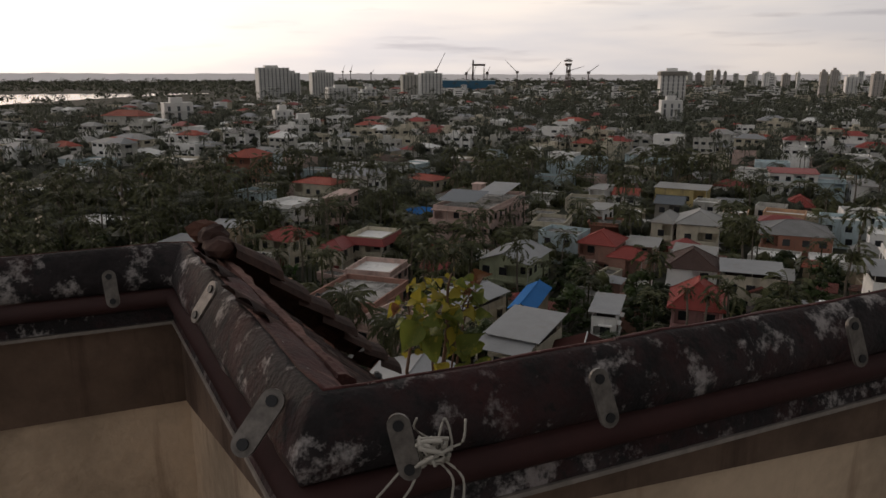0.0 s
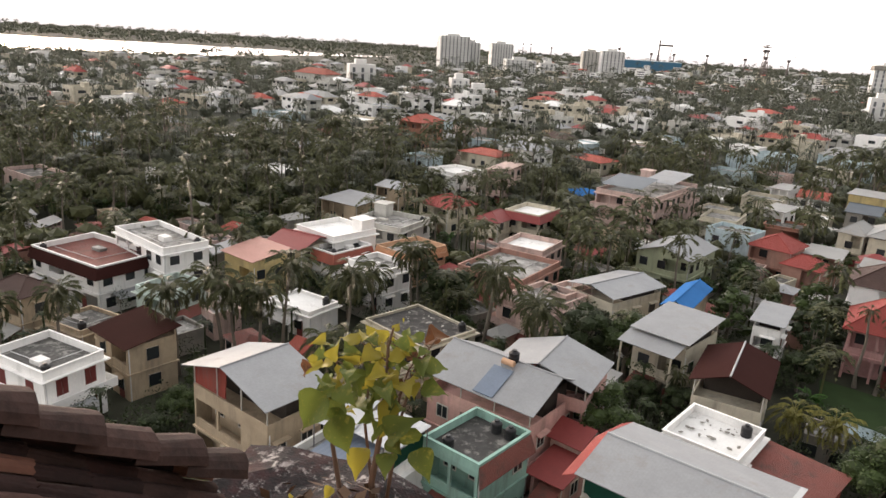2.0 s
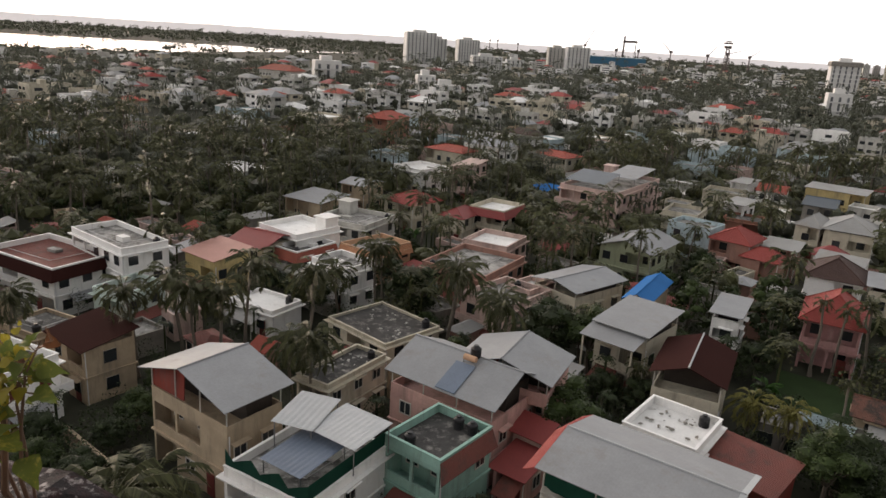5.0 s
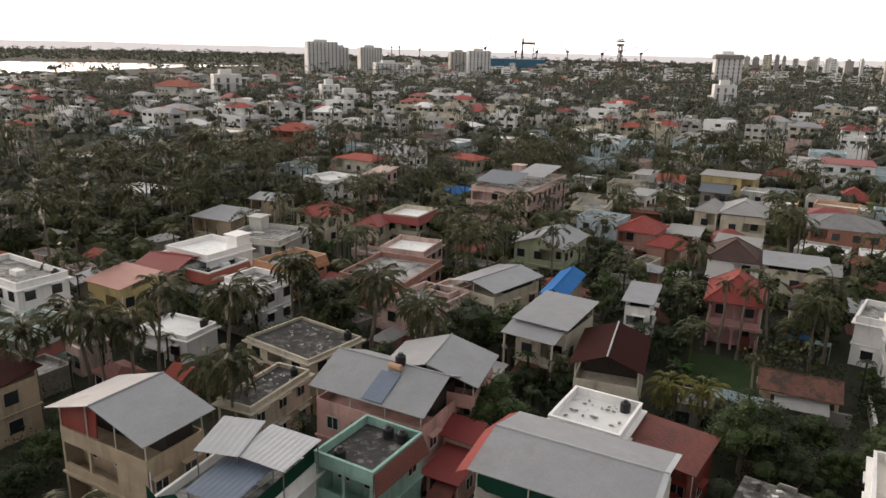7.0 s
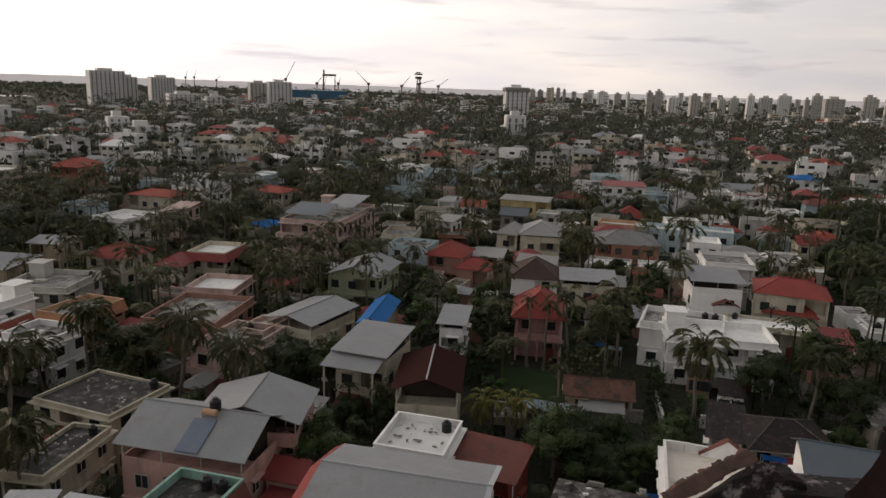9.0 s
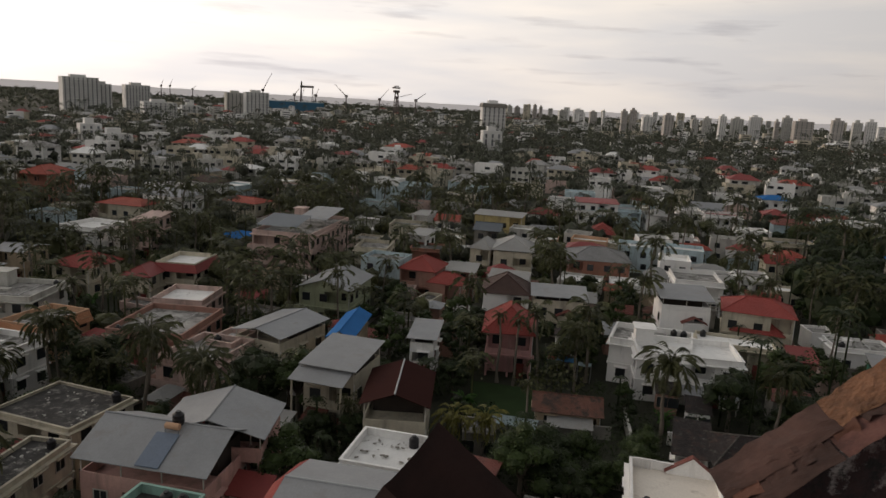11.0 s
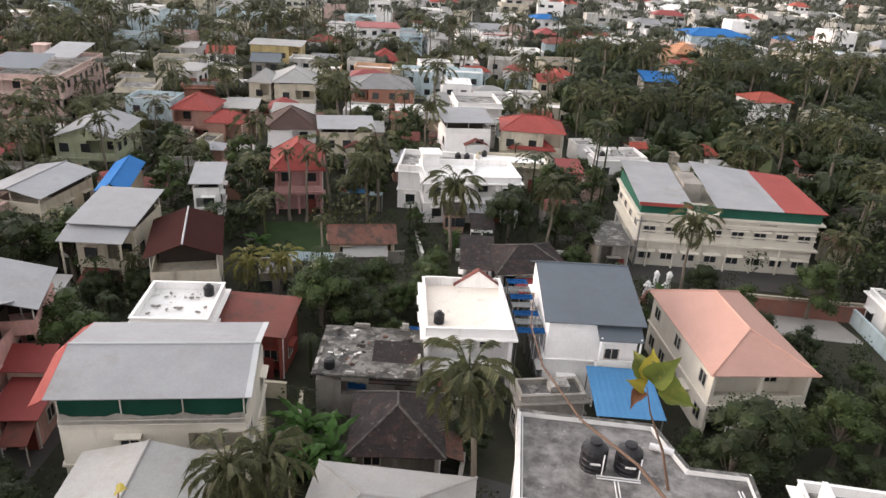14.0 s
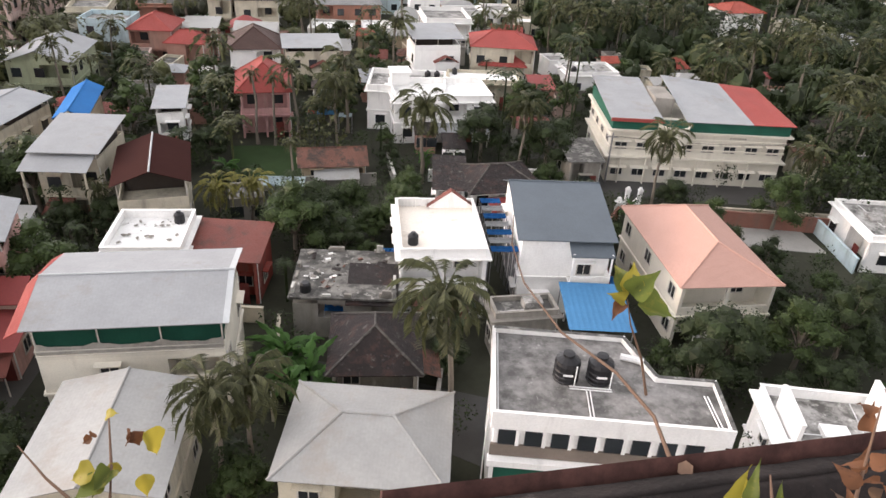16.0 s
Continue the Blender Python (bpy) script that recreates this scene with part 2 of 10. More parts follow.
M["tankblack"] = node_mat("black_plastic", (0.018, 0.018, 0.02), rough=0.42, bump=0.03)
# dark ribbed tone that paints the shade inside open roof storeys
M["roofshade"] = node_mat("dim_roof_interior", (0.050, 0.040, 0.034), rough=0.9, dark=0.5, scale=1.2, grain=12, bump=0.2, ribs=("X", 3.0))
M["pipe"] = node_mat("white_pipe", (0.72, 0.72, 0.72), rough=0.45)
M["steel"] = node_mat("grey_steel", (0.28, 0.28, 0.29), rough=0.5, metal=0.6)
M["bark"] = node_mat("palm_bark", (0.17, 0.145, 0.12), rough=0.95, grain=20, bump=0.5)


def leafmat(key, base, island=True, vary=0.4, rough=0.5):
    m = node_mat("leaf_" + key, base, rough=rough, dark=0.45, scale=0.16, grain=3, bump=0.05, vary=vary, stain=0.9, island=island, spec=0.2)
    M[key] = m


leafmat("palm", (0.104, 0.112, 0.050))
leafmat("palm_yellow", (0.235, 0.220, 0.060))
leafmat("banana", (0.085, 0.19, 0.045))
leafmat("broad", (0.042, 0.060, 0.024))
leafmat("broad_light", (0.066, 0.098, 0.032))
# far canopy: leaf colour paled and greyed to carry the haze of distance
leafmat("farwood_hazed", (0.108, 0.118, 0.084))
M["ground"] = node_mat("earth_and_undergrowth", (0.040, 0.042, 0.028), rough=1.0, dark=0.45, scale=0.12, grain=2.0, bump=0.3, stain=0.9)
M["grass"] = node_mat("lawn", (0.030, 0.058, 0.018), rough=1.0, dark=0.6, scale=0.4, grain=8, bump=0.4)
M["road"] = node_mat("asphalt", (0.075, 0.072, 0.068), rough=0.95, dark=0.6, scale=0.3)
M["paving"] = node_mat("yard_paving", (0.32, 0.31, 0.29), rough=0.9, dark=0.7)
M["water"] = node_mat("river_water", (0.05, 0.06, 0.065), rough=0.12, bump=0.03, grain=0.4, vary=0.0, spec=0.5)
M["crane"] = node_mat("crane_steel", (0.13, 0.105, 0.10), rough=0.6)
M["hallblue"] = node_mat("blue_hall", (0.05, 0.16, 0.26), rough=0.6)
# the haze of distance is put into this material as pale emission
M["haze"] = node_mat("far_land_haze_glow", (0.20, 0.21, 0.22), rough=1.0, dark=0.8, scale=0.004, grain=0.05, bump=0.0)
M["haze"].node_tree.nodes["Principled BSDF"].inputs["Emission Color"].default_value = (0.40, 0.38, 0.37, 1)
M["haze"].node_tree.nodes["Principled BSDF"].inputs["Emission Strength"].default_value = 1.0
M["coping"] = node_mat("mossy_black_coping", (0.030, 0.024, 0.025), rough=0.9, dark=0.3, scale=14.0, grain=130, bump=0.25, stain=0.9)
M["rimblack"] = node_mat("black_weathered_rim", (0.020, 0.015, 0.014), rough=0.92, dark=0.4, scale=16.0, grain=130, bump=0.2, stain=0.9)
M["paintred"] = node_mat("peeling_maroon_paint", (0.078, 0.023, 0.021), rough=0.85, dark=0.35, scale=18.0, grain=140, bump=0.2, stain=0.9)


def flaky(m, tone, scale, lo, hi, red=None):
    """Remnants of limewash and red paint on a dark surface."""
    nt = m.node_tree
    N, L = nt.nodes, nt.links
    b = N["Principled BSDF"]
    src = b.inputs["Base Color"].links[0].from_socket
    co = N.new("ShaderNodeTexCoord")
    for sc, a, z, col in ((scale, lo, hi, tone),) + (((scale * 0.3, 0.46, 0.66, red),) if red else ()):
        n = N.new("ShaderNodeTexNoise")
        n.inputs["Scale"].default_value = sc
        n.inputs["Detail"].default_value = 9
        n.inputs["Roughness"].default_value = 0.7
        L.new(co.outputs["Object"], n.inputs["Vector"])
        r = N.new("ShaderNodeMapRange")
        r.inputs["From Min"].default_value = a
        r.inputs["From Max"].default_value = z
        r.inputs["To Max"].default_value = 0.85
        L.new(n.outputs["Fac"], r.inputs["Value"])
        x = N.new("ShaderNodeMixRGB")
        L.new(r.outputs[0], x.inputs[0])
        L.new(src, x.inputs[1])
        x.inputs[2].default_value = (*col, 1)
        src = x.outputs[0]
    L.new(src, b.inputs["Base Color"])


def streaks(m, tone, lo=0.5, hi=0.72, strength=0.6, size=(0.7, 0.7, 0.12)):
    """Rain streaks: dark runs down the plaster."""
    nt = m.node_tree
    N, L = nt.nodes, nt.links
    b = N["Principled BSDF"]
    src = b.inputs["Base Color"].links[0].from_socket
    co = N.new("ShaderNodeTexCoord")
    mp = N.new("ShaderNodeMapping")
    mp.inputs["Scale"].default_value = size
    n = N.new("ShaderNodeTexNoise")
    n.inputs["Scale"].default_value = 1.3
    n.inputs["Detail"].default_value = 8
    n.inputs["Roughness"].default_value = 0.65
    L.new(co.outputs["Object"], mp.inputs[0])
    L.new(mp.outputs[0], n.inputs["Vector"])
    r = N.new("ShaderNodeMapRange")
    r.inputs["From Min"].default_value = lo
    r.inputs["From Max"].default_value = hi
    r.inputs["To Max"].default_value = strength
    L.new(n.outputs["Fac"], r.inputs["Value"])
    x = N.new("ShaderNodeMixRGB")
    L.new(r.outputs[0], x.inputs[0])
    L.new(src, x.inputs[1])
    x.inputs[2].default_value = (*tone, 1)
    L.new(x.outputs[0], b.inputs["Base Color"])


for key_ in ("offwhite", "cream", "beige", "yellow", "pink", "pinkpale", "rose", "mint", "mintpale", "lime", "peach", "terracotta", "orange", "brickw", "maroonw", "cyanpale", "grime"):
    streaks(M[key_], (0.12, 0.11, 0.095), 0.5, 0.74, 0.6)
M["towerwhite"] = node_mat("tower_paint", (0.74, 0.73, 0.71), rough=0.8, dark=0.8, scale=0.08, grain=0.6, bump=0.02, vary=0.1)
streaks(M["white"], (0.30, 0.29, 0.27), 0.55, 0.80, 0.5)
flaky(M["oldtile"], (0.035, 0.032, 0.028), 0.8, 0.46, 0.60)
flaky(M["blacktile"], (0.16, 0.15, 0.14), 2.2, 0.57, 0.70)
flaky(M["blacktile"], (0.07, 0.035, 0.028), 0.9, 0.52, 0.66)
flaky(M["blackterrace"], (0.25, 0.24, 0.22), 1.1, 0.52, 0.66)
flaky(M["redtile"], (0.07, 0.05, 0.042), 0.7, 0.5, 0.68)
flaky(M["coping"], (0.36, 0.33, 0.32), 20.0, 0.535, 0.62, (0.055, 0.018, 0.017))
flaky(M["rimblack"], (0.12, 0.10, 0.095), 26.0, 0.60, 0.68)
flaky(M["paintred"], (0.20, 0.10, 0.085), 13.0, 0.55, 0.60, (0.035, 0.02, 0.02))
flaky(M["paintred"], (0.42, 0.36, 0.33), 30.0, 0.62, 0.66)
flaky(M["coping"], (0.012, 0.012, 0.012), 34.0, 0.54, 0.62)
for key_, sc_, lo_, hi_, tone_ in (("concrete", 0.6, 0.47, 0.60, (0.060, 0.058, 0.052)), ("concrete", 1.7, 0.56, 0.66, (0.55, 0.54, 0.51)), ("whiteroof", 0.8, 0.56, 0.74, (0.34, 0.33, 0.31)), ("creamroof", 0.5, 0.56, 0.78, (0.36, 0.30, 0.24)), ("sheet", 0.3, 0.55, 0.8, (0.20, 0.17, 0.14)), ("palesheet", 0.3, 0.52, 0.78, (0.26, 0.22, 0.18)), ("darkroof", 0.8, 0.50, 0.62, (0.30, 0.29, 0.27)), ("darkroof", 2.4, 0.55, 0.63, (0.035, 0.034, 0.031)), ("ruinroof", 0.7, 0.46, 0.56, (0.040, 0.039, 0.036)), ("ruinroof", 1.9, 0.58, 0.66, (0.46, 0.45, 0.42)), ("oldterrace", 0.7, 0.5, 0.66, (0.07, 0.068, 0.062)), ("oldterrace", 2.2, 0.6, 0.7, (0.40, 0.39, 0.37))):
    flaky(M[key_], tone_, sc_, lo_, hi_)
M["towergrey"] = node_mat("weathered_tower_paint", (0.46, 0.43, 0.40), rough=0.85, dark=0.75, scale=0.08, grain=0.6, bump=0.02, vary=0.2)
M["towerglass"] = node_mat("tower_window_glass", (0.13, 0.14, 0.15), rough=0.3, bump=0.02, vary=0.3, spec=0.5)
M["claymaroon"] = node_mat("dark_maroon_clay_tile", (0.030, 0.0125, 0.0105), rough=0.9, dark=0.35, scale=14, grain=90, bump=0.12, vary=0.4, stain=0.8)
M["mortarpink"] = node_mat("peeling_pink_mortar", (0.19, 0.095, 0.078), rough=0.9, dark=0.35, scale=22, grain=120, bump=0.25, stain=0.9)
flaky(M["mortarpink"], (0.055, 0.022, 0.020), 11.0, 0.50, 0.56)
M["claypink"] = node_mat("pinkish_mortar_edge", (0.11, 0.05, 0.042), rough=0.9, dark=0.3, scale=25, grain=120, bump=0.08, stain=0.9)
M["litter"] = node_mat("dry_leaf_litter", (0.11, 0.065, 0.04), rough=0.9, island=True, vary=0.5)
M["plaster_in"] = node_mat("balcony_plaster", (0.60, 0.45, 0.32), rough=0.9, dark=0.5, scale=3.0, grain=60, bump=0.15, stain=0.95)
flaky(M["plaster_in"], (0.13, 0.10, 0.075), 2.2, 0.56, 0.70)
M["plaster_brown"] = node_mat("brown_plaster", (0.16, 0.105, 0.075), rough=0.9, dark=0.45, scale=5.0, grain=60, bump=0.06, stain=0.9)
streaks(M["plaster_in"], (0.12, 0.055, 0.03), 0.56, 0.68, 0.7, (6.0, 6.0, 0.5))
streaks(M["plaster_brown"], (0.05, 0.028, 0.02), 0.5, 0.62, 0.8, (7.0, 7.0, 0.6))
M["pipe_maroon"] = node_mat("old_maroon_pipe", (0.035, 0.011, 0.010), rough=0.75, dark=0.4, scale=12, grain=80, bump=0.04)
M["bracket"] = node_mat("galvanised_bracket", (0.19, 0.17, 0.155), rough=0.45, metal=0.5, dark=0.4, scale=30, grain=120, bump=0.05, stain=0.8)
M["claytan"] = node_mat("sunlit_clay_tile", (0.21, 0.105, 0.06), rough=0.95, dark=0.22, scale=16, grain=120, bump=0.5, vary=0.15, stain=0.95)
M["claytile"] = node_mat("weathered_clay_tile", (0.062, 0.033, 0.027), rough=0.9, dark=0.35, scale=14, grain=90, bump=0.09, vary=0.35, stain=0.8)
M["claybright"] = node_mat("broken_clay_tile", (0.125, 0.054, 0.036), rough=0.85, dark=0.5, scale=14, grain=90, bump=0.08, vary=0.2)
M["limewash"] = node_mat("flaking_limewash", (0.30, 0.26, 0.23), rough=0.9, dark=0.4, scale=40, grain=120, bump=0.06)
M["string"] = node_mat("dirty_white_string", (0.45, 0.42, 0.37), rough=0.95, grain=200)
M["stem"] = node_mat("woody_stem", (0.16, 0.10, 0.07), rough=0.8, grain=200, scale=20)
leafmat("pipal", (0.15, 0.19, 0.04), False, 0.25, 0.5)
leafmat("pipal_yellow", (0.42, 0.36, 0.055), False, 0.15, 0.45)
leafmat("pipal_dry", (0.20, 0.09, 0.045), False, 0.2, 0.6)


def translucent(m, share):
    """Thin leaves let some light through."""
    nt = m.node_tree
    b = nt.nodes["Principled BSDF"]
    t = nt.nodes.new("ShaderNodeBsdfTranslucent")
    x = nt.nodes.new("ShaderNodeMixShader")
    x.inputs[0].default_value = share
    nt.links.new(b.inputs["Base Color"].links[0].from_socket, t.inputs["Color"])
    nt.links.new(b.outputs[0], x.inputs[1])
    nt.links.new(t.outputs[0], x.inputs[2])
    nt.links.new(x.outputs[0], nt.nodes["Material Output"].inputs["Surface"])


flaky(M["pipal"], (0.30, 0.27, 0.06), 45.0, 0.54, 0.68)
flaky(M["pipal_yellow"], (0.26, 0.13, 0.035), 60.0, 0.60, 0.68)
flaky(M["pipal_dry"], (0.07, 0.035, 0.022), 55.0, 0.52, 0.62)
for key_ in ("pipal", "pipal_yellow", "pipal_dry", "banana"):
    translucent(M[key_], 0.45)
for key_ in ("palm", "palm_yellow", "broad", "broad_light", "farwood_hazed"):
    translucent(M[key_], 0.3)
M["creamclean"] = node_mat("clean_cream_paint", (0.70, 0.66, 0.57), rough=0.85, dark=0.75, scale=0.4, grain=9, bump=0.1)
streaks(M["creamclean"], (0.30, 0.27, 0.22), 0.58, 0.82, 0.5)

# ---- building blocks ----
def part(name, bm, material, parent=None, label="", loc=None):
    me = bpy.data.meshes.new(name)
    bm.to_mesh(me)
    bm.free()
    me.materials.append(M[material] if isinstance(material, str) else material)
    ob = new(name, me)
    if parent is not None:
        ob.parent = parent
    if loc is not None:
        ob.location = loc
    if label:
        ob["label"] = label
    return ob


def box(bm, x0, y0, z0, x1, y1, z1):
    v = [bm.verts.new(p) for p in ((x0, y0, z0), (x1, y0, z0), (x1, y1, z0), (x0, y1, z0), (x0, y0, z1), (x1, y0, z1), (x1, y1, z1), (x0, y1, z1))]
    for f in ((0, 3, 2, 1), (4, 5, 6, 7), (0, 1, 5, 4), (1, 2, 6, 5), (2, 3, 7, 6), (3, 0, 4, 7)):
        bm.faces.new([v[i] for i in f])


def slab(bm, quad, t=0.08):
    """A sheet through three or four corners, thickened downwards."""
    n = len(quad)
    a = [bm.verts.new(p) for p in quad]
    b = [bm.verts.new((p[0], p[1], p[2] - t)) for p in quad]
    bm.faces.new(a)
    bm.faces.new(b[::-1])
    for i in range(n):
        j = (i + 1) % n
        bm.faces.new((a[i], b[i], b[j], a[j]))


def prism(bm, pts, dy):
    """An upright panel: a polygon pushed by dy along y."""
    a = [bm.verts.new(p) for p in pts]
    b = [bm.verts.new((p[0], p[1] + dy, p[2])) for p in pts]
    bm.faces.new(a)
    bm.faces.new(b[::-1])
    for i in range(len(pts)):
        j = (i + 1) % len(pts)
        bm.faces.new((a[i], b[i], b[j], a[j]))


def tube(bm, pts, radii, seg=6):
    rings = []
    for i, p in enumerate(pts):
        p = Vector(p)
        d = (Vector(pts[min(i + 1, len(pts) - 1)]) - Vector(pts[max(i - 1, 0)])).normalized()
        s = d.orthogonal().normalized()
        u = d.cross(s)
        r = radii[i] if hasattr(radii, "__len__") else radii
        rings.append([bm.verts.new(p + r * (math.cos(2 * math.pi * k / seg) * s + math.sin(2 * math.pi * k / seg) * u)) for k in range(seg)])
    for a, b in zip(rings, rings[1:]):
        for k in range(seg):
            bm.faces.new((a[k], a[(k + 1) % seg], b[(k + 1) % seg], b[k]))
    bm.faces.new(rings[0][::-1])
    bm.faces.new(rings[-1])


def lathe(bm, prof, seg=14, c=(0, 0)):
    rings = [[bm.verts.new((c[0] + r * math.cos(2 * math.pi * k / seg), c[1] + r * math.sin(2 * math.pi * k / seg), z)) for k in range(seg)] for r, z in prof]
    for a, b in zip(rings, rings[1:]):
        for k in range(seg):
            bm.faces.new((a[k], a[(k + 1) % seg], b[(k + 1) % seg], b[k]))
    bm.faces.new(rings[0][::-1])
    bm.faces.new(rings[-1])


def empty(name, x, y, z, yaw, label, category, group="", kind=""):
    e = new(name)
    e.empty_display_size = 0.5
    e.location = (x, y, z)
    e.rotation_euler = (0, 0, radians(yaw))
    return tagged(e, label, category, group, kind)


# window and door meshes that all houses share
def blocks(bm, xs, ys, zs, void):
    """One connected body on a grid of cells, without the cells in void."""
    nx, ny, nz = len(xs) - 1, len(ys) - 1, len(zs) - 1
    seen = {}
    def vert(i, j, k):
        if (i, j, k) not in seen:
            seen[(i, j, k)] = bm.verts.new((xs[i], ys[j], zs[k]))
        return seen[(i, j, k)]
    def full(i, j, k):
        return 0 <= i < nx and 0 <= j < ny and 0 <= k < nz and (i, j, k) not in void
    sides = (((-1, 0, 0), ((0, 0, 0), (0, 0, 1), (0, 1, 1), (0, 1, 0))), ((1, 0, 0), ((1, 0, 0), (1, 1, 0), (1, 1, 1), (1, 0, 1))),
             ((0, -1, 0), ((0, 0, 0), (1, 0, 0), (1, 0, 1), (0, 0, 1))), ((0, 1, 0), ((0, 1, 0), (0, 1, 1), (1, 1, 1), (1, 1, 0))),
             ((0, 0, -1), ((0, 0, 0), (0, 1, 0), (1, 1, 0), (1, 0, 0))), ((0, 0, 1), ((0, 0, 1), (1, 0, 1), (1, 1, 1), (0, 1, 1))))
    for i in range(nx):
        for j in range(ny):
            for k in range(nz):
                if full(i, j, k):
                    for (a, b, c), q in sides:
                        if not full(i + a, j + b, k + c):
                            bm.faces.new([vert(i + u, j + v, k + w) for u, v, w in q])


def shared(build, name, material):
    bm = bmesh.new()
    build(bm)
    me = bpy.data.meshes.new(name)
    bm.to_mesh(me)
    bm.free()
    me.materials.append(M[material])
    return me


def b_frame(bm, w=1.3, h=1.3):
    t, p = 0.09, 0.07
    blocks(bm, [-w / 2, -w / 2 + t, -0.03, 0.03, w / 2 - t, w / 2], [-p, 0.0], [0.0, t, h - t, h], {(1, 0, 1), (3, 0, 1)})


def b_pane(bm, w=1.3, h=1.3):
    box(bm, -w / 2 + 0.09, -0.025, 0.09, w / 2 - 0.09, 0.0, h - 0.09)


def b_shade(bm, w=1.7):
    slab(bm, ((-w / 2, -0.5, 0.0), (w / 2, -0.5, 0.0), (w / 2, 0, 0.06), (-w / 2, 0, 0.06)), 0.09)


ME_FRAME = shared(b_frame, "window", "frame")


def far_window():
    """A window in one piece: frame with the pane set back in it."""
    bm = bmesh.new()
    box(bm, -0.65, -0.06, 0.0, 0.65, 0.02, 1.3)
    bm.faces.ensure_lookup_table()
    f = min(bm.faces, key=lambda g: g.calc_center_median().y)
    bmesh.ops.inset_region(bm, faces=[f], thickness=0.1, depth=-0.04)
    f.material_index = 1
    me = bpy.data.meshes.new("window")
    bm.to_mesh(me)
    bm.free()
    me.materials.append(M["frame"])
    me.materials.append(M["glass"])
    return me


ME_FARWIN = far_window()
ME_PANE = shared(b_pane, "pane", "glass")
ME_SHUT = shared(lambda bm: (box(bm, -0.55, -0.05, 0.0, -0.02, 0, 1.7), box(bm, 0.02, -0.05, 0.0, 0.55, 0, 1.7)), "shutter", "shutter")
SHADES = {}
RNG = random.Random(5)
FOOT = []      # footprints of the built houses


def put(name, me, parent, x, y, z, rz):
    o = new(name, me)
    o.parent = parent
    o.location = (x, y, z)
    o.rotation_euler = (0, 0, rz)
    return o


def windows(h, w, d, storeys, wall, top, shutters=False, rng=RNG, every=2.7, simple=False, recess=(), bays=1, deep=0.0, far=0.0):
    fl = min(3.1, top / storeys)
    for s in range(storeys):
        z = s * fl + 0.95
        for side in (0,) if simple else (0, 1, 3):
            ln = w if side == 0 else d
            n = max(1, int(ln / every))
            if simple:
                n = 2
            for k in range(n):
                if not simple and rng.random() < 0.2:
                    continue
                u = (k + 0.5) / n * ln - ln / 2 + rng.uniform(-0.25, 0.25)
                if side == 0:
                    x, y, r = u, -d / 2, 0
                    if (s, min(bays - 1, int((u + w / 2) / w * bays))) in recess:
                        y += deep
                elif side == 1:
                    x, y, r = w / 2, u, math.pi / 2
                else:
                    x, y, r = -w / 2, u, -math.pi / 2
                if shutters:
                    put("shutter", ME_SHUT, h, x, y, z - 0.1, r)
                    continue
                f = put("window", ME_FRAME if far < 70 and not simple else ME_FARWIN, h, x, y, z, r)
                if not simple:
                    if far < 70:
                        put("pane", ME_PANE, f, 0, 0, 0, 0)
                    if wall not in SHADES:
                        SHADES[wall] = shared(b_shade, "sun_shade", wall)
                    if rng.random() < 0.55 and y > -d / 2 - 0.01 and far < 110:
                        put("sun_shade", SHADES[wall], f, 0, 0, 1.42, 0)


def ring(bm, w, d, z0, z1, t=0.13):
    """A rectangular wall ring in one piece."""
    def loop(x, y, z):
        return [bm.verts.new(p) for p in ((-x, -y, z), (x, -y, z), (x, y, z), (-x, y, z))]
    ob, ot = loop(w / 2, d / 2, z0), loop(w / 2, d / 2, z1)
    ib, it = loop(w / 2 - t, d / 2 - t, z0), loop(w / 2 - t, d / 2 - t, z1)
    for k in range(4):
        j = (k + 1) % 4
        bm.faces.new((ob[k], ob[j], ot[j], ot[k]))
        bm.faces.new((it[k], it[j], ib[j], ib[k]))
        bm.faces.new((ot[k], ot[j], it[j], it[k]))
        bm.faces.new((ib[k], ib[j], ob[j], ob[k]))


def shell(bm, pts, faces, t):
    """A folded sheet in one piece, thickened downwards."""
    a = [bm.verts.new(p) for p in pts]
    b = [bm.verts.new((p[0], p[1], p[2] - t)) for p in pts]
    edges = {}
    for f in faces:
        bm.faces.new([a[i] for i in f])
        bm.faces.new([b[i] for i in reversed(f)])
        for i, j in zip(f, f[1:] + f[:1]):
            edges[(i, j)] = edges.get((i, j), 0) + 1
    for i, j in edges:
        if (j, i) not in edges:
            bm.faces.new((a[j], a[i], b[i], b[j]))


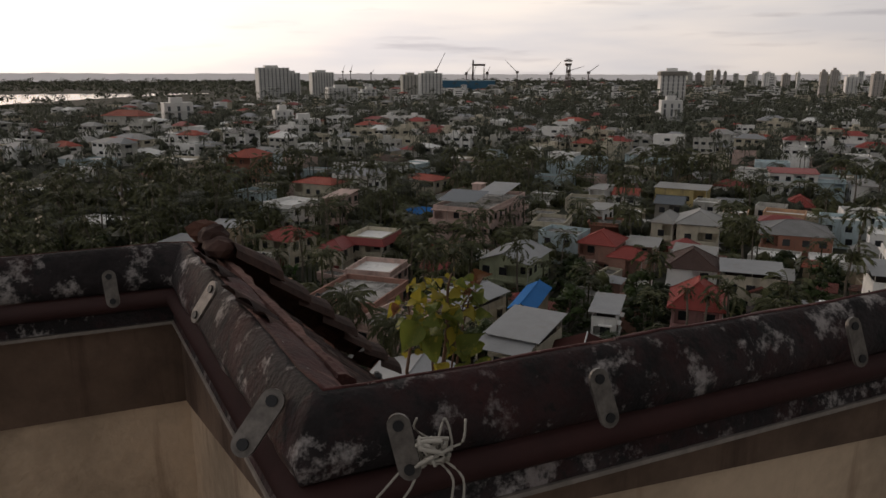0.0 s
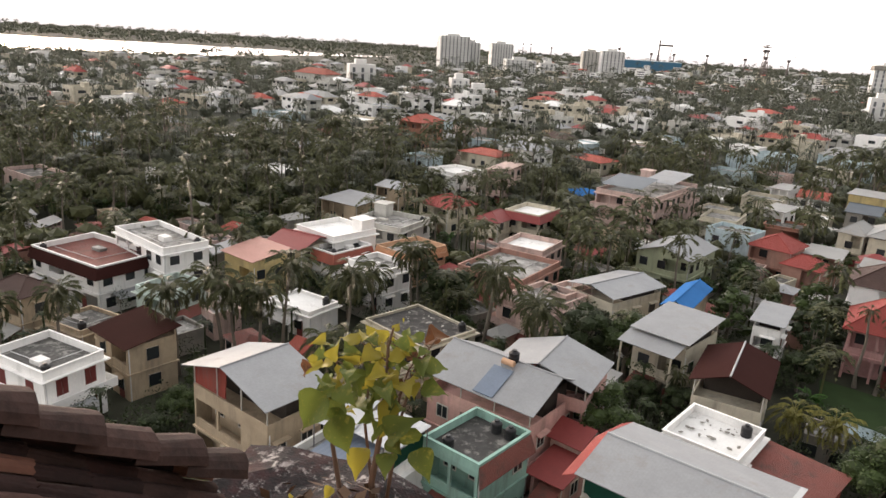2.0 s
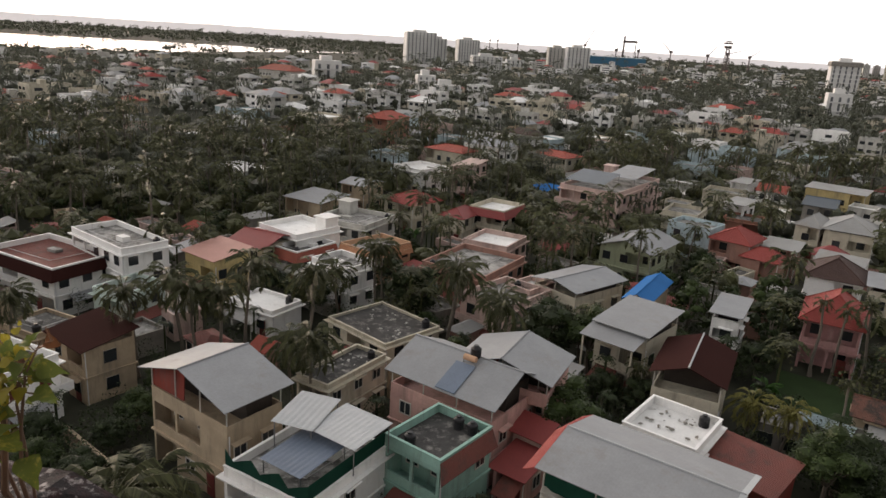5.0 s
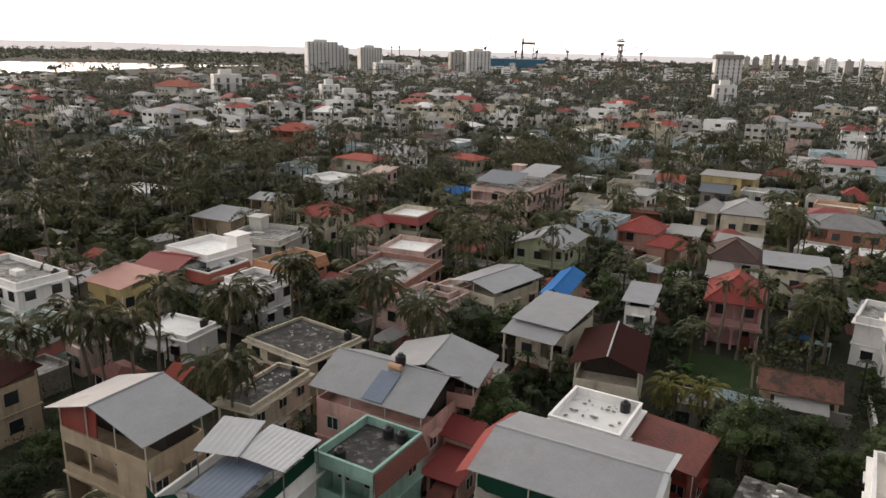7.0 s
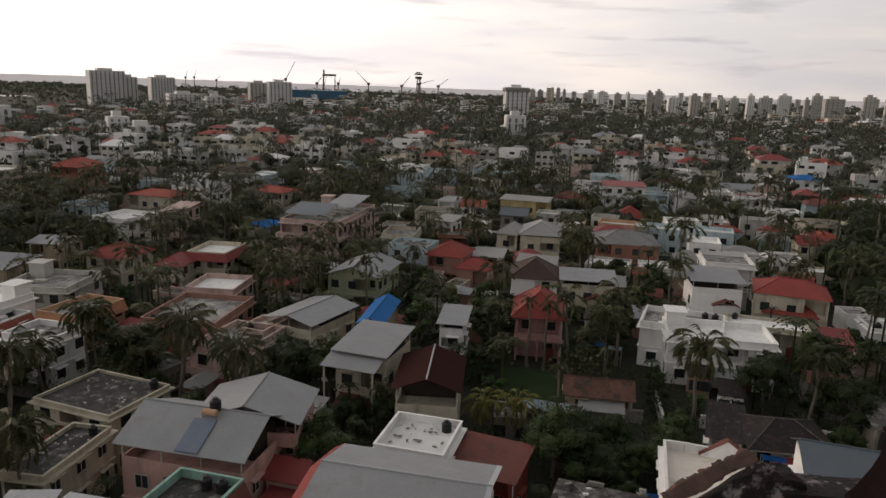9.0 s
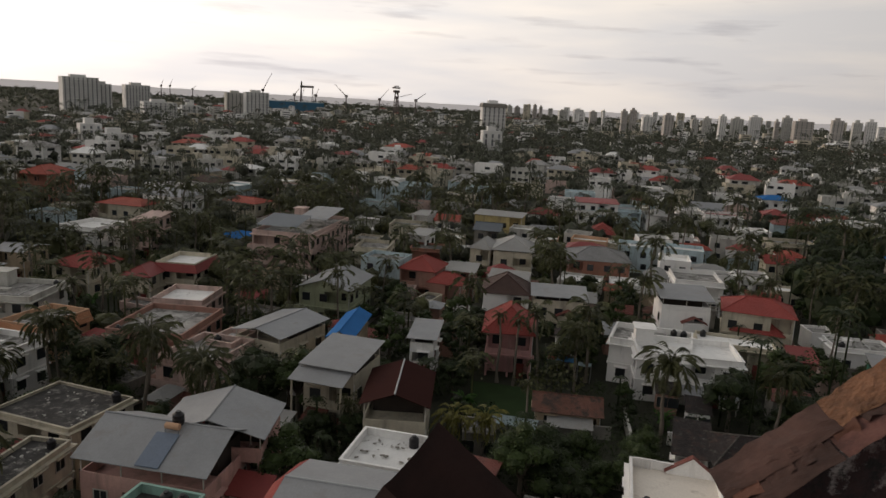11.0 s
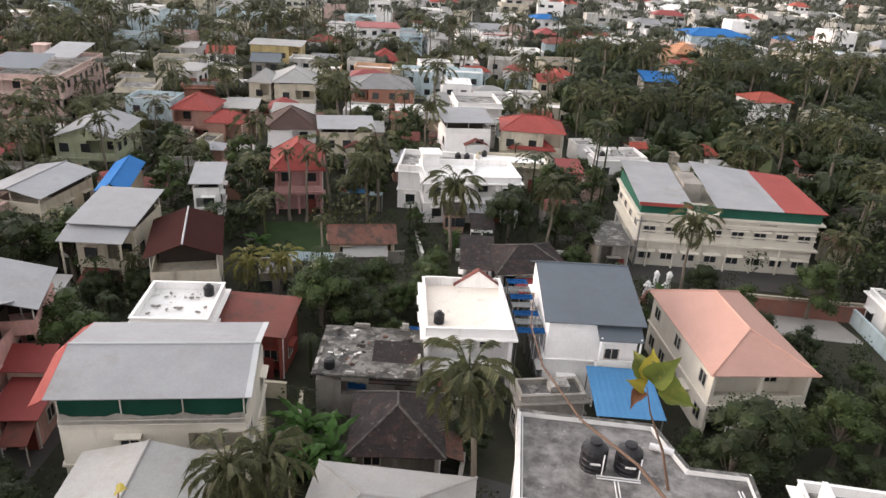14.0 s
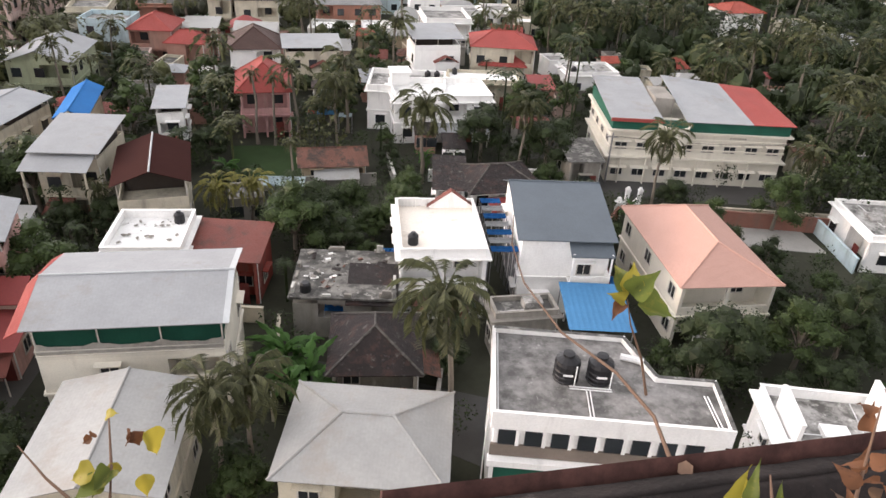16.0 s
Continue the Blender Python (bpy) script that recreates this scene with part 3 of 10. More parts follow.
def roof_mesh(bm, kind, w, d, z, rise, ridge_at=0.5, t=0.07):
    """The roof in one folded piece; gives the lines of its ridges and hips."""
    X, Y = w / 2, d / 2
    if kind == "gable_x":
        yr = -Y + d * (1 - ridge_at)
        shell(bm, [(-X, -Y, z), (X, -Y, z), (X, yr, z + rise), (-X, yr, z + rise), (X, Y, z), (-X, Y, z)], [(0, 1, 2, 3), (3, 2, 4, 5)], t)
        return [((-X, yr, z + rise), (X, yr, z + rise))]
    if kind == "gable_y":
        shell(bm, [(-X, -Y, z), (0, -Y, z + rise), (0, Y, z + rise), (-X, Y, z), (X, -Y, z), (X, Y, z)], [(0, 1, 2, 3), (1, 4, 5, 2)], t)
        return [((0, -Y, z + rise), (0, Y, z + rise))]
    if kind == "canopy":
        k = max(4, int(w / 0.22)) // 2 * 2
        pts = []
        for i in range(k + 1):
            x_, dz = -X + w * i / k, 0.02 * (i % 2)
            pts += [(x_, -Y, z + dz), (x_, Y, z + rise + dz)]
        shell(bm, pts, [(2 * i, 2 * i + 2, 2 * i + 3, 2 * i + 1) for i in range(k)], 0.02)
        return []
    if kind == "mono":
        shell(bm, [(-X, -Y, z), (X, -Y, z), (X, Y, z + rise), (-X, Y, z + rise)], [(0, 1, 2, 3)], t)
        return []
    if w >= d:
        r = w / 2 - d / 2 * 0.85
        A, B = (-r, 0, z + rise), (r, 0, z + rise)
        fc = [(0, 1, 5, 4), (2, 3, 4, 5), (1, 2, 5), (3, 0, 4)]
        near = (4, 5, 5, 4)
    else:
        r = d / 2 - w / 2 * 0.85
        A, B = (0, -r, z + rise), (0, r, z + rise)
        fc = [(1, 2, 5, 4), (3, 0, 4, 5), (0, 1, 4), (2, 3, 5)]
        near = (4, 4, 5, 5)
    pts = [(-X, -Y, z), (X, -Y, z), (X, Y, z), (-X, Y, z), A, B]
    shell(bm, pts, fc, t)
    return [(pts[k], pts[near[k]]) for k in range(4)] + [(A, B)]


def water_tank(x, y, z, s=1.0, label="black plastic water tank on a roof terrace"):
    bm = bmesh.new()
    prof = [(0.52, 0), (0.55, 0.08), (0.52, 0.12), (0.55, 0.3), (0.52, 0.34), (0.55, 0.55), (0.52, 0.6), (0.55, 0.85), (0.50, 1.0), (0.24, 1.16), (0.22, 1.24), (0.2, 1.25)]
    lathe(bm, [(r * s, q * s) for r, q in prof])
    t = new("water_tank")
    t.location = (x, y, z)
    tagged(t, label, "water tank", "roof tanks")
    part("tank_body", bm, "tankblack", t)
    bm = bmesh.new()
    lathe(bm, [(0.25 * s, 1.251 * s), (0.25 * s, 1.29 * s), (0.05, 1.31 * s)], 12)
    part("lid", bm, "tankblack", t)
    return t


def house(x, y, yaw, w, d, z, roof="flat", rise=1.0, wall="white", cover="concrete", top=None, label="house", storeys=2, over=0.45, gable=None,
          net=0, tanks=0, fascia=None, solar=0, redhip=0, tier=0, balcony=0, porch=0, ridge_at=0.5, pediment=0, shutters=0, ledges=0, base=0.0, simple=False, rng=RNG, verandah=0, lip=0.75, name="house"):
    """A house or a canopy whose roof edge is w by d at height z."""
    FOOT.append((x, y, radians(yaw), w / 2 + 0.6, d / 2 + 0.6, z))
    if roof == "canopy":
        h = empty("roof_canopy", x, y, 0, yaw, label, "canopy")
        bm = bmesh.new()
        roof_mesh(bm, roof, w, d, z, rise)
        part("roof_sheet", bm, cover, h)
        for sx in (-1, 1):
            for sy in (-1, 1):
                bm = bmesh.new()
                tube(bm, ((sx * (w / 2 - 0.2), sy * (d / 2 - 0.2), base), (sx * (w / 2 - 0.2), sy * (d / 2 - 0.2), z + rise * (sy * 0.5 * (1 - 0.4 / d) + 0.5) - 0.07)), 0.05)
                part("post", bm, "steel", h)
        return h
    h = empty(name, x, y, 0, yaw, label, name)
    flat = roof == "flat"
    bw, bd = (w, d) if flat else (w - 2 * over, d - 2 * over)
    wt_ = z - (lip if storeys > 1 else 0.45) if flat else top if top else z
    X, Y = bw / 2, bd / 2
    hr = random.Random(int(x * 10) * 31 + int(y * 10))
    far_ = math.hypot(x, y)
    deep = min(1.9, bd * 0.27) if bd > 4 and not (simple or porch or balcony or shutters or ledges) or verandah else 0.0
    bays = max(2, int(bw / 3.0))
    recess = set()
    bm = bmesh.new()
    fl_ = wt_ / storeys
    if deep:
        xs = [-X, -X + 0.28]
        for k in range(1, bays):
            xs += [-X + k * bw / bays - 0.14, -X + k * bw / bays + 0.14]
        xs += [X - 0.28, X]
        ys = [-Y, -Y + 0.2, -Y + deep, Y]
        zs = [-0.4]
        void = set()
        for s in range(storeys):
            za, zb = s * fl_, (s + 1) * fl_
            if s:
                zs.append(za + 0.85)
            zs += [zb - 0.4, zb]
            lv = len(zs) - 3
            first = 0 if verandah else hr.randrange(bays)
            last = bays if verandah else min(bays, first + (1 if hr.random() < 0.4 else 2))
            for k in range(first, last):
                recess.add((s, k))
                c_ = 2 * k + 1
                void |= {(c_, 0, lv), (c_, 1, lv)}
                if k + 1 < last:
                    void.add((c_ + 1, 1, lv))
                if s:
                    void.add((c_, 1, lv - 1))
                    if k + 1 < last:
                        void.add((c_ + 1, 1, lv - 1))
        blocks(bm, xs, ys, zs, void)
    else:
        box(bm, -X, -Y, -0.4, X, Y, wt_)
    part("wall", bm, wall, h)
    if not simple and far_ < 125 and hr.random() < 0.6:
        # a lean-to roof on posts against the front or the side
        front = hr.random() < 0.6 and not (porch or balcony)
        ln, dp, zt = (bw if front else bd) * hr.uniform(0.4, 0.75), hr.uniform(1.5, 2.4), min(2.9, wt_ - 0.4)
        at = hr.uniform(-0.2, 0.2) * (bw if front else bd)
        cov = hr.choice(("redtile", "sheet", "maroonred", "oldtile", "palesheet"))
        lt = new("lean_to")
        lt.parent = h
        def side_pt(u, v, zz):
            return (u, -Y - v, zz) if front else (X + v, u, zz)
        bm = bmesh.new()
        q = [side_pt(at - ln / 2, dp, zt - 0.7), side_pt(at + ln / 2, dp, zt - 0.7), side_pt(at + ln / 2, 0.01, zt), side_pt(at - ln / 2, 0.01, zt)]
        slab(bm, q, 0.06)
        part("roof_sheet", bm, cov, lt)
        for e_ in (-1, 1):
            bm = bmesh.new()
            tube(bm, (side_pt(at + e_ * (ln / 2 - 0.15), dp - 0.15, -0.2), side_pt(at + e_ * (ln / 2 - 0.15), dp - 0.15, zt - 0.7)), 0.06)
            part("post", bm, "frame", lt)
    # floor bands
    for s in range(1, storeys):
        if not simple:
            bm = bmesh.new()
            o = 0.75 if ledges else 0.16
            ring(bm, bw + 2 * o, bd + 2 * o, s * wt_ / storeys - 0.1, s * wt_ / storeys + 0.06, o - 0.004)
            part("floor_band", bm, wall, h)
            if ledges:
                bm = bmesh.new()
                ring(bm, bw + 1.5, bd + 1.5, s * wt_ / storeys + 0.064, s * wt_ / storeys + 0.8, 0.1)
                part("balcony_wall", bm, wall, h)
    if flat:
        bm = bmesh.new()
        box(bm, -X + 0.13, -Y + 0.13, wt_, X - 0.13, Y - 0.13, wt_ + 0.05)
        part("terrace", bm, cover, h)
        bm = bmesh.new()
        ring(bm, bw, bd, wt_, z)
        part("parapet", bm, wall, h)
        bm = bmesh.new()
        ring(bm, bw + 0.12, bd + 0.12, z, z + 0.07, 0.25)
        part("coping", bm, wall, h)
        if not simple and not fascia:
            bm = bmesh.new()
            ring(bm, bw + 0.84, bd + 0.84, wt_ - 0.16, wt_ - 0.04, 0.416)
            part("eave_slab", bm, wall, h)
        if fascia:
            bm = bmesh.new()
            if cover != "blackterrace":
                slab(bm, ((-X, -Y - 0.7, wt_ - 0.7), (X + 0.7, -Y - 0.7, wt_ - 0.7), (X + 0.1, -Y - 0.08, z - 0.15), (-X, -Y - 0.08, z - 0.15)), 0.08)
            slab(bm, ((X + 0.7, -Y - 0.7, wt_ - 0.7), (X + 0.7, Y, wt_ - 0.7), (X + 0.08, Y, z - 0.15), (X + 0.08, -Y - 0.1, z - 0.15)), 0.08)
            part("tiled_awning", bm, fascia, h)
        if storeys > 1 and not tanks and not simple and rng.random() < 0.15:
            hx, hy = rng.choice((-1, 1)) * (X - 1.4), Y - 1.5
            bm = bmesh.new()
            box(bm, hx - 1.2, hy - 1.3, wt_ + 0.05, hx + 1.2, hy + 1.3, wt_ + 2.3)
            box(bm, hx - 1.45, hy - 1.55, wt_ + 2.3, hx + 1.45, hy + 1.55, wt_ + 2.45)
            part("stair_head", bm, wall, h)
    else:
        bm = bmesh.new()
        lines = roof_mesh(bm, roof, w, d, z, rise, ridge_at)
        part("roof", bm, cover, h)
        for a_, b_ in (() if simple else lines):
            if (Vector(a_) - Vector(b_)).length > 0.3:
                bm = bmesh.new()
                tube(bm, ((a_[0], a_[1], a_[2] + 0.015), (b_[0], b_[1], b_[2] + 0.015)), 0.09, 6)
                part("ridge_cap", bm, "zinc" if cover == "maroon" or redhip else "oldcap" if cover == "blacktile" else cover, h)
        if top and top < z - 0.5:
            bm = bmesh.new()
            ring(bm, bw, bd, wt_, wt_ + 0.9)
            part("parapet", bm, wall, h)
            n = max(1, int(bw / 3.2))
            for sy in (-1, 1):
                for k in range(n + 1):
                    bm = bmesh.new()
                    px = -X + 0.1 + k * (bw - 0.2) / n
                    zz = z - 0.1
                    if roof == "gable_y":
                        zz += rise * (1 - abs(px) / (w / 2))
                    elif roof == "hip":
                        zz += 0.1
                    elif roof == "mono":
                        zz += rise * (0.5 + sy * (Y - 0.1) / d)
                    else:
                        zz += rise * over / (d / 2)
                    tube(bm, ((px, sy * (Y - 0.06), wt_ + 0.9), (px, sy * (Y - 0.06), zz)), 0.06)
                    part("post", bm, "frame", h)
            if gable:
                bm = bmesh.new()
                prism(bm, ((-X, -Y + 0.2, wt_ + 0.9), (-X * 0.15, -Y + 0.2, wt_ + 0.9), (-X * 0.1, -Y + 0.2, z + rise * 0.85), (-X, -Y + 0.2, z - 0.02)), 0.08)
                part("gable_panel", bm, gable, h)
            # added box below the sheet roof, its dark colour standing in for shade
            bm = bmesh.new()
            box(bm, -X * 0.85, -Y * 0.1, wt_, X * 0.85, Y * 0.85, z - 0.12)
            part("roof_room", bm, "roofshade", h, "added dark box standing in for shade under the roof")
        elif roof in ("gable_y", "gable_x", "mono"):
            bm = bmesh.new()
            if roof == "gable_y":
                for yy in (-Y, Y - 0.12):
                    if yy > 0:
                        part("gable_wall", bm, wall, h)
                        bm = bmesh.new()
                    prism(bm, ((-X, yy, z - 0.01), (X, yy, z - 0.01), (0, yy, z + rise * 0.93)), 0.12)
            elif roof == "mono":
                box(bm, -X, Y - 0.2, z - 0.01, X, Y, z + rise * (d - over) / d - 0.12)
            part("gable_wall", bm, wall, h) if len(bm.verts) else bm.free()
    if net:
        bm = bmesh.new()
        zt = z if not flat else wt_ + 2.2
        zb = wt_ + (0.9 if not flat else 0.3)
        n = 9
        for k in range(n):
            xa, xb = -X + k * 2 * X / n, -X + (k + 1) * 2 * X / n
            wob = lambda q: 0.06 * math.sin(q * 2.3)
            sag = zb + 0.0
            q = [(xa, -Y + 0.18 + wob(xa), sag), (xb, -Y + 0.18 + wob(xb), sag), (xb, -Y + 0.18 + wob(xb), zb + (zt - zb) * (0.95 if not flat else 0.55 + 0.4 * (k % 3) / 2)), (xa, -Y + 0.18 + wob(xa), zb + (zt - zb) * (0.95 if not flat else 0.55 + 0.4 * ((k + 2) % 3) / 2))]
            vs = [bm.verts.new(p) for p in q]
            bm.faces.new(vs)
        q = [bm.verts.new(p) for p in ((X - 0.15, -Y + 0.2, zb), (X - 0.15, Y - 0.2, zb), (X - 0.15, Y - 0.2, zt - 0.2), (X - 0.15, -Y + 0.2, zt - 0.2))]
        bm.faces.new(q)
        bmesh.ops.solidify(bm, geom=bm.faces[:], thickness=0.02)
        part("shade_net", bm, "net", h, "green shade netting")
        if not flat:
            bm = bmesh.new()
            k_ = 36
            up_, lo_ = [], []
            for i in range(k_ + 1):
                px = -X + 0.1 + i * (2 * X - 0.2) / k_
                sag = 0.28 * (4 * ((i % 12) / 12 - 0.5) ** 2) + 0.05 * math.sin(i * 1.9)
                up_.append(bm.verts.new((px, -Y - 0.03 + 0.03 * math.sin(i * 1.3), zb + 0.12 + sag)))
                lo_.append(bm.verts.new((px, -Y - 0.05, zb - 0.45)))
            for i in range(k_):
                bm.faces.new((lo_[i], lo_[i + 1], up_[i + 1], up_[i]))
            bmesh.ops.solidify(bm, geom=bm.faces[:], thickness=0.02)
            part("cloth", bm, "cloth", h, "sagging white cloth along the parapet")
            for zz in (zb - 0.12, zb - 0.5):
                bm = bmesh.new()
                tube(bm, ((-X, -Y - 0.12, zz), (X, -Y - 0.12, zz)), 0.035)
                part("rail", bm, "frame", h)
    if redhip:
        bm = bmesh.new()
        slab(bm, ((-w / 2 - 0.9, -d / 2, z - 0.5), (-w / 2 + 0.004, -d / 2, z + 0.01), (-w / 2 + 0.004, 0, z + rise + 0.01), (-w / 2 - 0.9, 0, z + 0.4)), 0.07)
        slab(bm, ((-w / 2 - 0.9, 0, z + 0.4), (-w / 2 + 0.004, 0, z + rise + 0.01), (-w / 2 + 0.004, d / 2, z + 0.01), (-w / 2 - 0.9, d / 2, z - 0.5)), 0.07)
        part("red_side_roof", bm, "red", h, "faded red side sheet")
        bm = bmesh.new()
        shell(bm, [(w / 2 - 0.35, -d / 2 - 0.02, z + 0.02), (w / 2 + 0.06, -d / 2 - 0.02, z + 0.02), (w / 2 + 0.06, 0, z + rise + 0.03), (w / 2 - 0.35, 0, z + rise + 0.03), (w / 2 + 0.06, d / 2, z + 0.02), (w / 2 - 0.35, d / 2, z + 0.02)], [(0, 1, 2, 3), (3, 2, 4, 5)], 0.05)
        part("barge_strip", bm, "zinc", h, "pale edge flashing")
    if tier:
        bm = bmesh.new()
        slab(bm, ((-w / 2 - 0.1, -d / 2 - 2.2, z - 1.0), (w / 2 - 0.5, -d / 2 - 2.2, z - 1.0), (w / 2 - 0.5, -d / 2 + 0.5, z - 0.3), (-w / 2 - 0.1, -d / 2 + 0.5, z - 0.3)), 0.06)
        part("lower_roof", bm, cover, h)
        for px in (-w / 2 + 0.3, w / 2 - 0.8):
            bm = bmesh.new()
            tube(bm, ((px, -d / 2 - 2.0, 0), (px, -d / 2 - 2.0, z - 1.0)), 0.12)
            part("pillar", bm, wall, h)
    if solar:
        f = rise / (d * ridge_at)
        ya, yb = -d / 2 + 0.1, -d / 2 + d * 0.36
        bm = bmesh.new()
        slab(bm, ((-0.3, ya, z + 0.1 * f + 0.14), (1.7, ya, z + 0.1 * f + 0.14), (1.7, yb, z + d * 0.36 * f + 0.14), (-0.3, yb, z + d * 0.36 * f + 0.14)), 0.08)
        part("solar_panel", bm, "bluegrey", h, "dark blue solar water heater panel")
        zd = z + d * 0.40 * f
        bm = bmesh.new()
        tube(bm, ((0.3, yb + 0.35, zd + 0.45), (1.5, yb + 0.35, zd + 0.45)), 0.28, 12)
        part("heater_drum", bm, "peach", h, "tan heater drum")
        bm = bmesh.new()
        lathe(bm, [(0.48, zd + 0.15), (0.5, zd + 0.3), (0.47, zd + 0.35), (0.5, zd + 0.75), (0.47, zd + 0.8), (0.5, zd + 1.1), (0.24, zd + 1.3), (0.22, zd + 1.4), (0.02, zd + 1.41)], 12, (0.9, yb + 1.2))
        part("roof_tank", bm, "tankblack", h, "black plastic roof tank")
        for px, py in ((0.3, yb + 0.2), (1.5, yb + 0.2), (0.5, yb + 1.2), (1.3, yb + 1.2)):
            bm = bmesh.new()
            tube(bm, ((px, py, zd - 0.35), (px, py, zd + 0.3)), 0.04)
            part("stand_leg", bm, "steel", h)
    if balcony:
        bm = bmesh.new()
        zb = wt_ / 2
        box(bm, X * 0.1, -Y - 1.3, zb - 0.1, X, -Y + 0.004, zb + 0.06)
        box(bm, X * 0.1, -Y - 1.3, zb + 0.064, X, -Y - 1.2, zb + 0.9)
        box(bm, X - 0.1, -Y - 1.196, zb + 0.064, X, -Y - 0.003, zb + 0.9)
        part("balcony", bm, wall, h)
        bm = bmesh.new()
        slab(bm, ((X * 0.05, -Y - 1.5, wt_ - 0.9), (X + 0.1, -Y - 1.5, wt_ - 0.9), (X + 0.1, -Y, wt_ - 0.3), (X * 0.05, -Y, wt_ - 0.3)), 0.08)
        part("balcony_roof", bm, cover if not flat else wall, h)
        for px in (X * 0.12, X - 0.08):
            bm = bmesh.new()
            tube(bm, ((px, -Y - 1.22, 0), (px, -Y - 1.22, wt_ - 0.78)), 0.09, 8)
            part("column", bm, wall, h)
    if pediment:
        # a white gable with red verges on the terrace, a balustrade beside it and a tank near the front
        px, py, zt, pw, apex = X * 0.42, Y - 0.5, wt_ + 0.35, X * 0.56, 1.45
        bm = bmesh.new()
        q = [[bm.verts.new((px + a, py + b, zt + c)) for a, c in ((-pw, -0.3), (pw, -0.3), (pw, 0.0), (0, apex), (-pw, 0.0))] for b in (0, 0.25)]
        bm.faces.new(q[0])
        bm.faces.new(q[1][::-1])
        for k in range(5):
            bm.faces.new((q[0][k], q[1][k], q[1][(k + 1) % 5], q[0][(k + 1) % 5]))
        bmesh.ops.recalc_face_normals(bm, faces=bm.faces[:])
        part("gable_wall", bm, wall, h)
        for sx in (-1, 1):
            bm = bmesh.new()
            slab(bm, ((px + sx * (pw + 0.2), py - 0.12, zt - 0.08), (px, py - 0.12, zt + apex + 0.06), (px, py + 0.55, zt + apex + 0.06), (px + sx * (pw + 0.2), py + 0.55, zt - 0.08))[::sx], 0.09)
            part("verge", bm, "redtile", h, "red tiled verge of a gable")
        for k in range(6):
            bm = bmesh.new()
            u = -X + 0.5 + k * 0.26
            box(bm, u, Y - 0.3, wt_ + 0.02, u + 0.09, Y - 0.2, wt_ + 0.85)
            part("baluster", bm, wall, h)
        bm = bmesh.new()
        box(bm, -X + 0.3, Y - 0.34, wt_ + 0.85, -X + 2.2, Y - 0.16, wt_ + 0.97)
        part("rail", bm, wall, h)
    if porch:
        bm = bmesh.new()
        px, py = X * 0.35, -Y - 1.0
        zb = 0
        zt = wt_ * 0.75
        pw = 1.7
        box(bm, px - pw, py, zb, px + pw, py + 1.1, zt)
        part("porch_wall", bm, wall, h)
        bm = bmesh.new()
        slab(bm, ((px - pw - 0.3, py - 0.3, zt - 0.05), (px, py - 0.3, zt + 0.95), (px, py + 1.3, zt + 0.95), (px - pw - 0.3, py + 1.3, zt - 0.05)), 0.1)
        slab(bm, ((px, py - 0.3, zt + 0.95), (px + pw + 0.3, py - 0.3, zt - 0.05), (px + pw + 0.3, py + 1.3, zt - 0.05), (px, py + 1.3, zt + 0.95)), 0.1)
        part("porch_roof", bm, "redtile", h, "small red tiled gable")
    if not (simple and math.hypot(x, y) > (95 if name == "annex" else 215)):
        windows(h, bw, bd, storeys, wall, wt_, shutters, rng, 2.7, simple, recess, bays, deep, far_)
    if not simple:
        bm = bmesh.new()
        box(bm, X * 0.55 - 0.5, -Y - 0.04, 0, X * 0.55 + 0.5, -Y + 0.02, 2.1)
        part("door", bm, "shutter", h, "brown wooden door")
        bm = bmesh.new()
        tube(bm, ((X + 0.06, -Y + 0.15, 0), (X + 0.06, -Y + 0.15, wt_)), 0.055)
        part("drain_pipe", bm, "pipe", h)
    if flat and not simple and not tanks and far_ < 130 and hr.random() < 0.5:
        p = pose(x, y, 0, 0, 0, yaw) @ Vector((hr.choice((-1, 1)) * (X - 1.1), hr.choice((-1, 1)) * (Y - 1.0), wt_ + 0.05))
        water_tank(p.x, p.y, p.z, hr.uniform(0.7, 0.9))
    if flat and not simple and far_ < 130 and cover not in ("whiteroof", "creamroof", "ruinroof", "blackterrace"):
        # a raised slab, a pipe run and a low upstand on the terrace
        bm = bmesh.new()
        px, py = hr.uniform(-0.4, 0.4) * X, hr.uniform(-0.4, 0.4) * Y
        box(bm, px - hr.uniform(0.5, 1.2), py - 0.6, wt_ + 0.05, px + hr.uniform(0.5, 1.2), py + 0.5, wt_ + hr.uniform(0.3, 0.9))
        part("roof_upstand", bm, hr.choice((wall, "concrete")), h)
        bm = bmesh.new()
        tube(bm, ((-X * 0.9, -Y * 0.4, wt_ + 0.12), (X * 0.3, -Y * 0.35, wt_ + 0.12), (X * 0.35, Y * 0.9, wt_ + 0.12)), 0.04)
        part("water_pipe", bm, "pipe", h)
    if tanks:
        m = pose(x, y, 0, 0, 0, yaw)
        for k in range(tanks):
            p = m @ Vector((X - 1.2 - 1.35 * k if k < 2 else -X * 0.4, Y - 1.0 if k < 2 else -Y + 1.0, wt_ + 0.05))
            if pediment:
                p = m @ Vector((-X + 1.2, -Y + 2.2, wt_ + 0.05))
            water_tank(p.x, p.y, p.z, 0.85)
    return h

# ---- ground, river, far land ----
bm = bmesh.new()
GX, GY = 4900.0, 4900.0
n = 40
rows_ = []
for j in range(n + 1):
    fy = -600 + (GY + 600) * (j / n) ** 1.6
    rows_.append([bm.verts.new((-GX + 2 * GX * i / n, fy, 0)) for i in range(n + 1)])
for j in range(n):
    for i in range(n):
        bm.faces.new((rows_[j][i], rows_[j][i + 1], rows_[j + 1][i + 1], rows_[j + 1][i]))
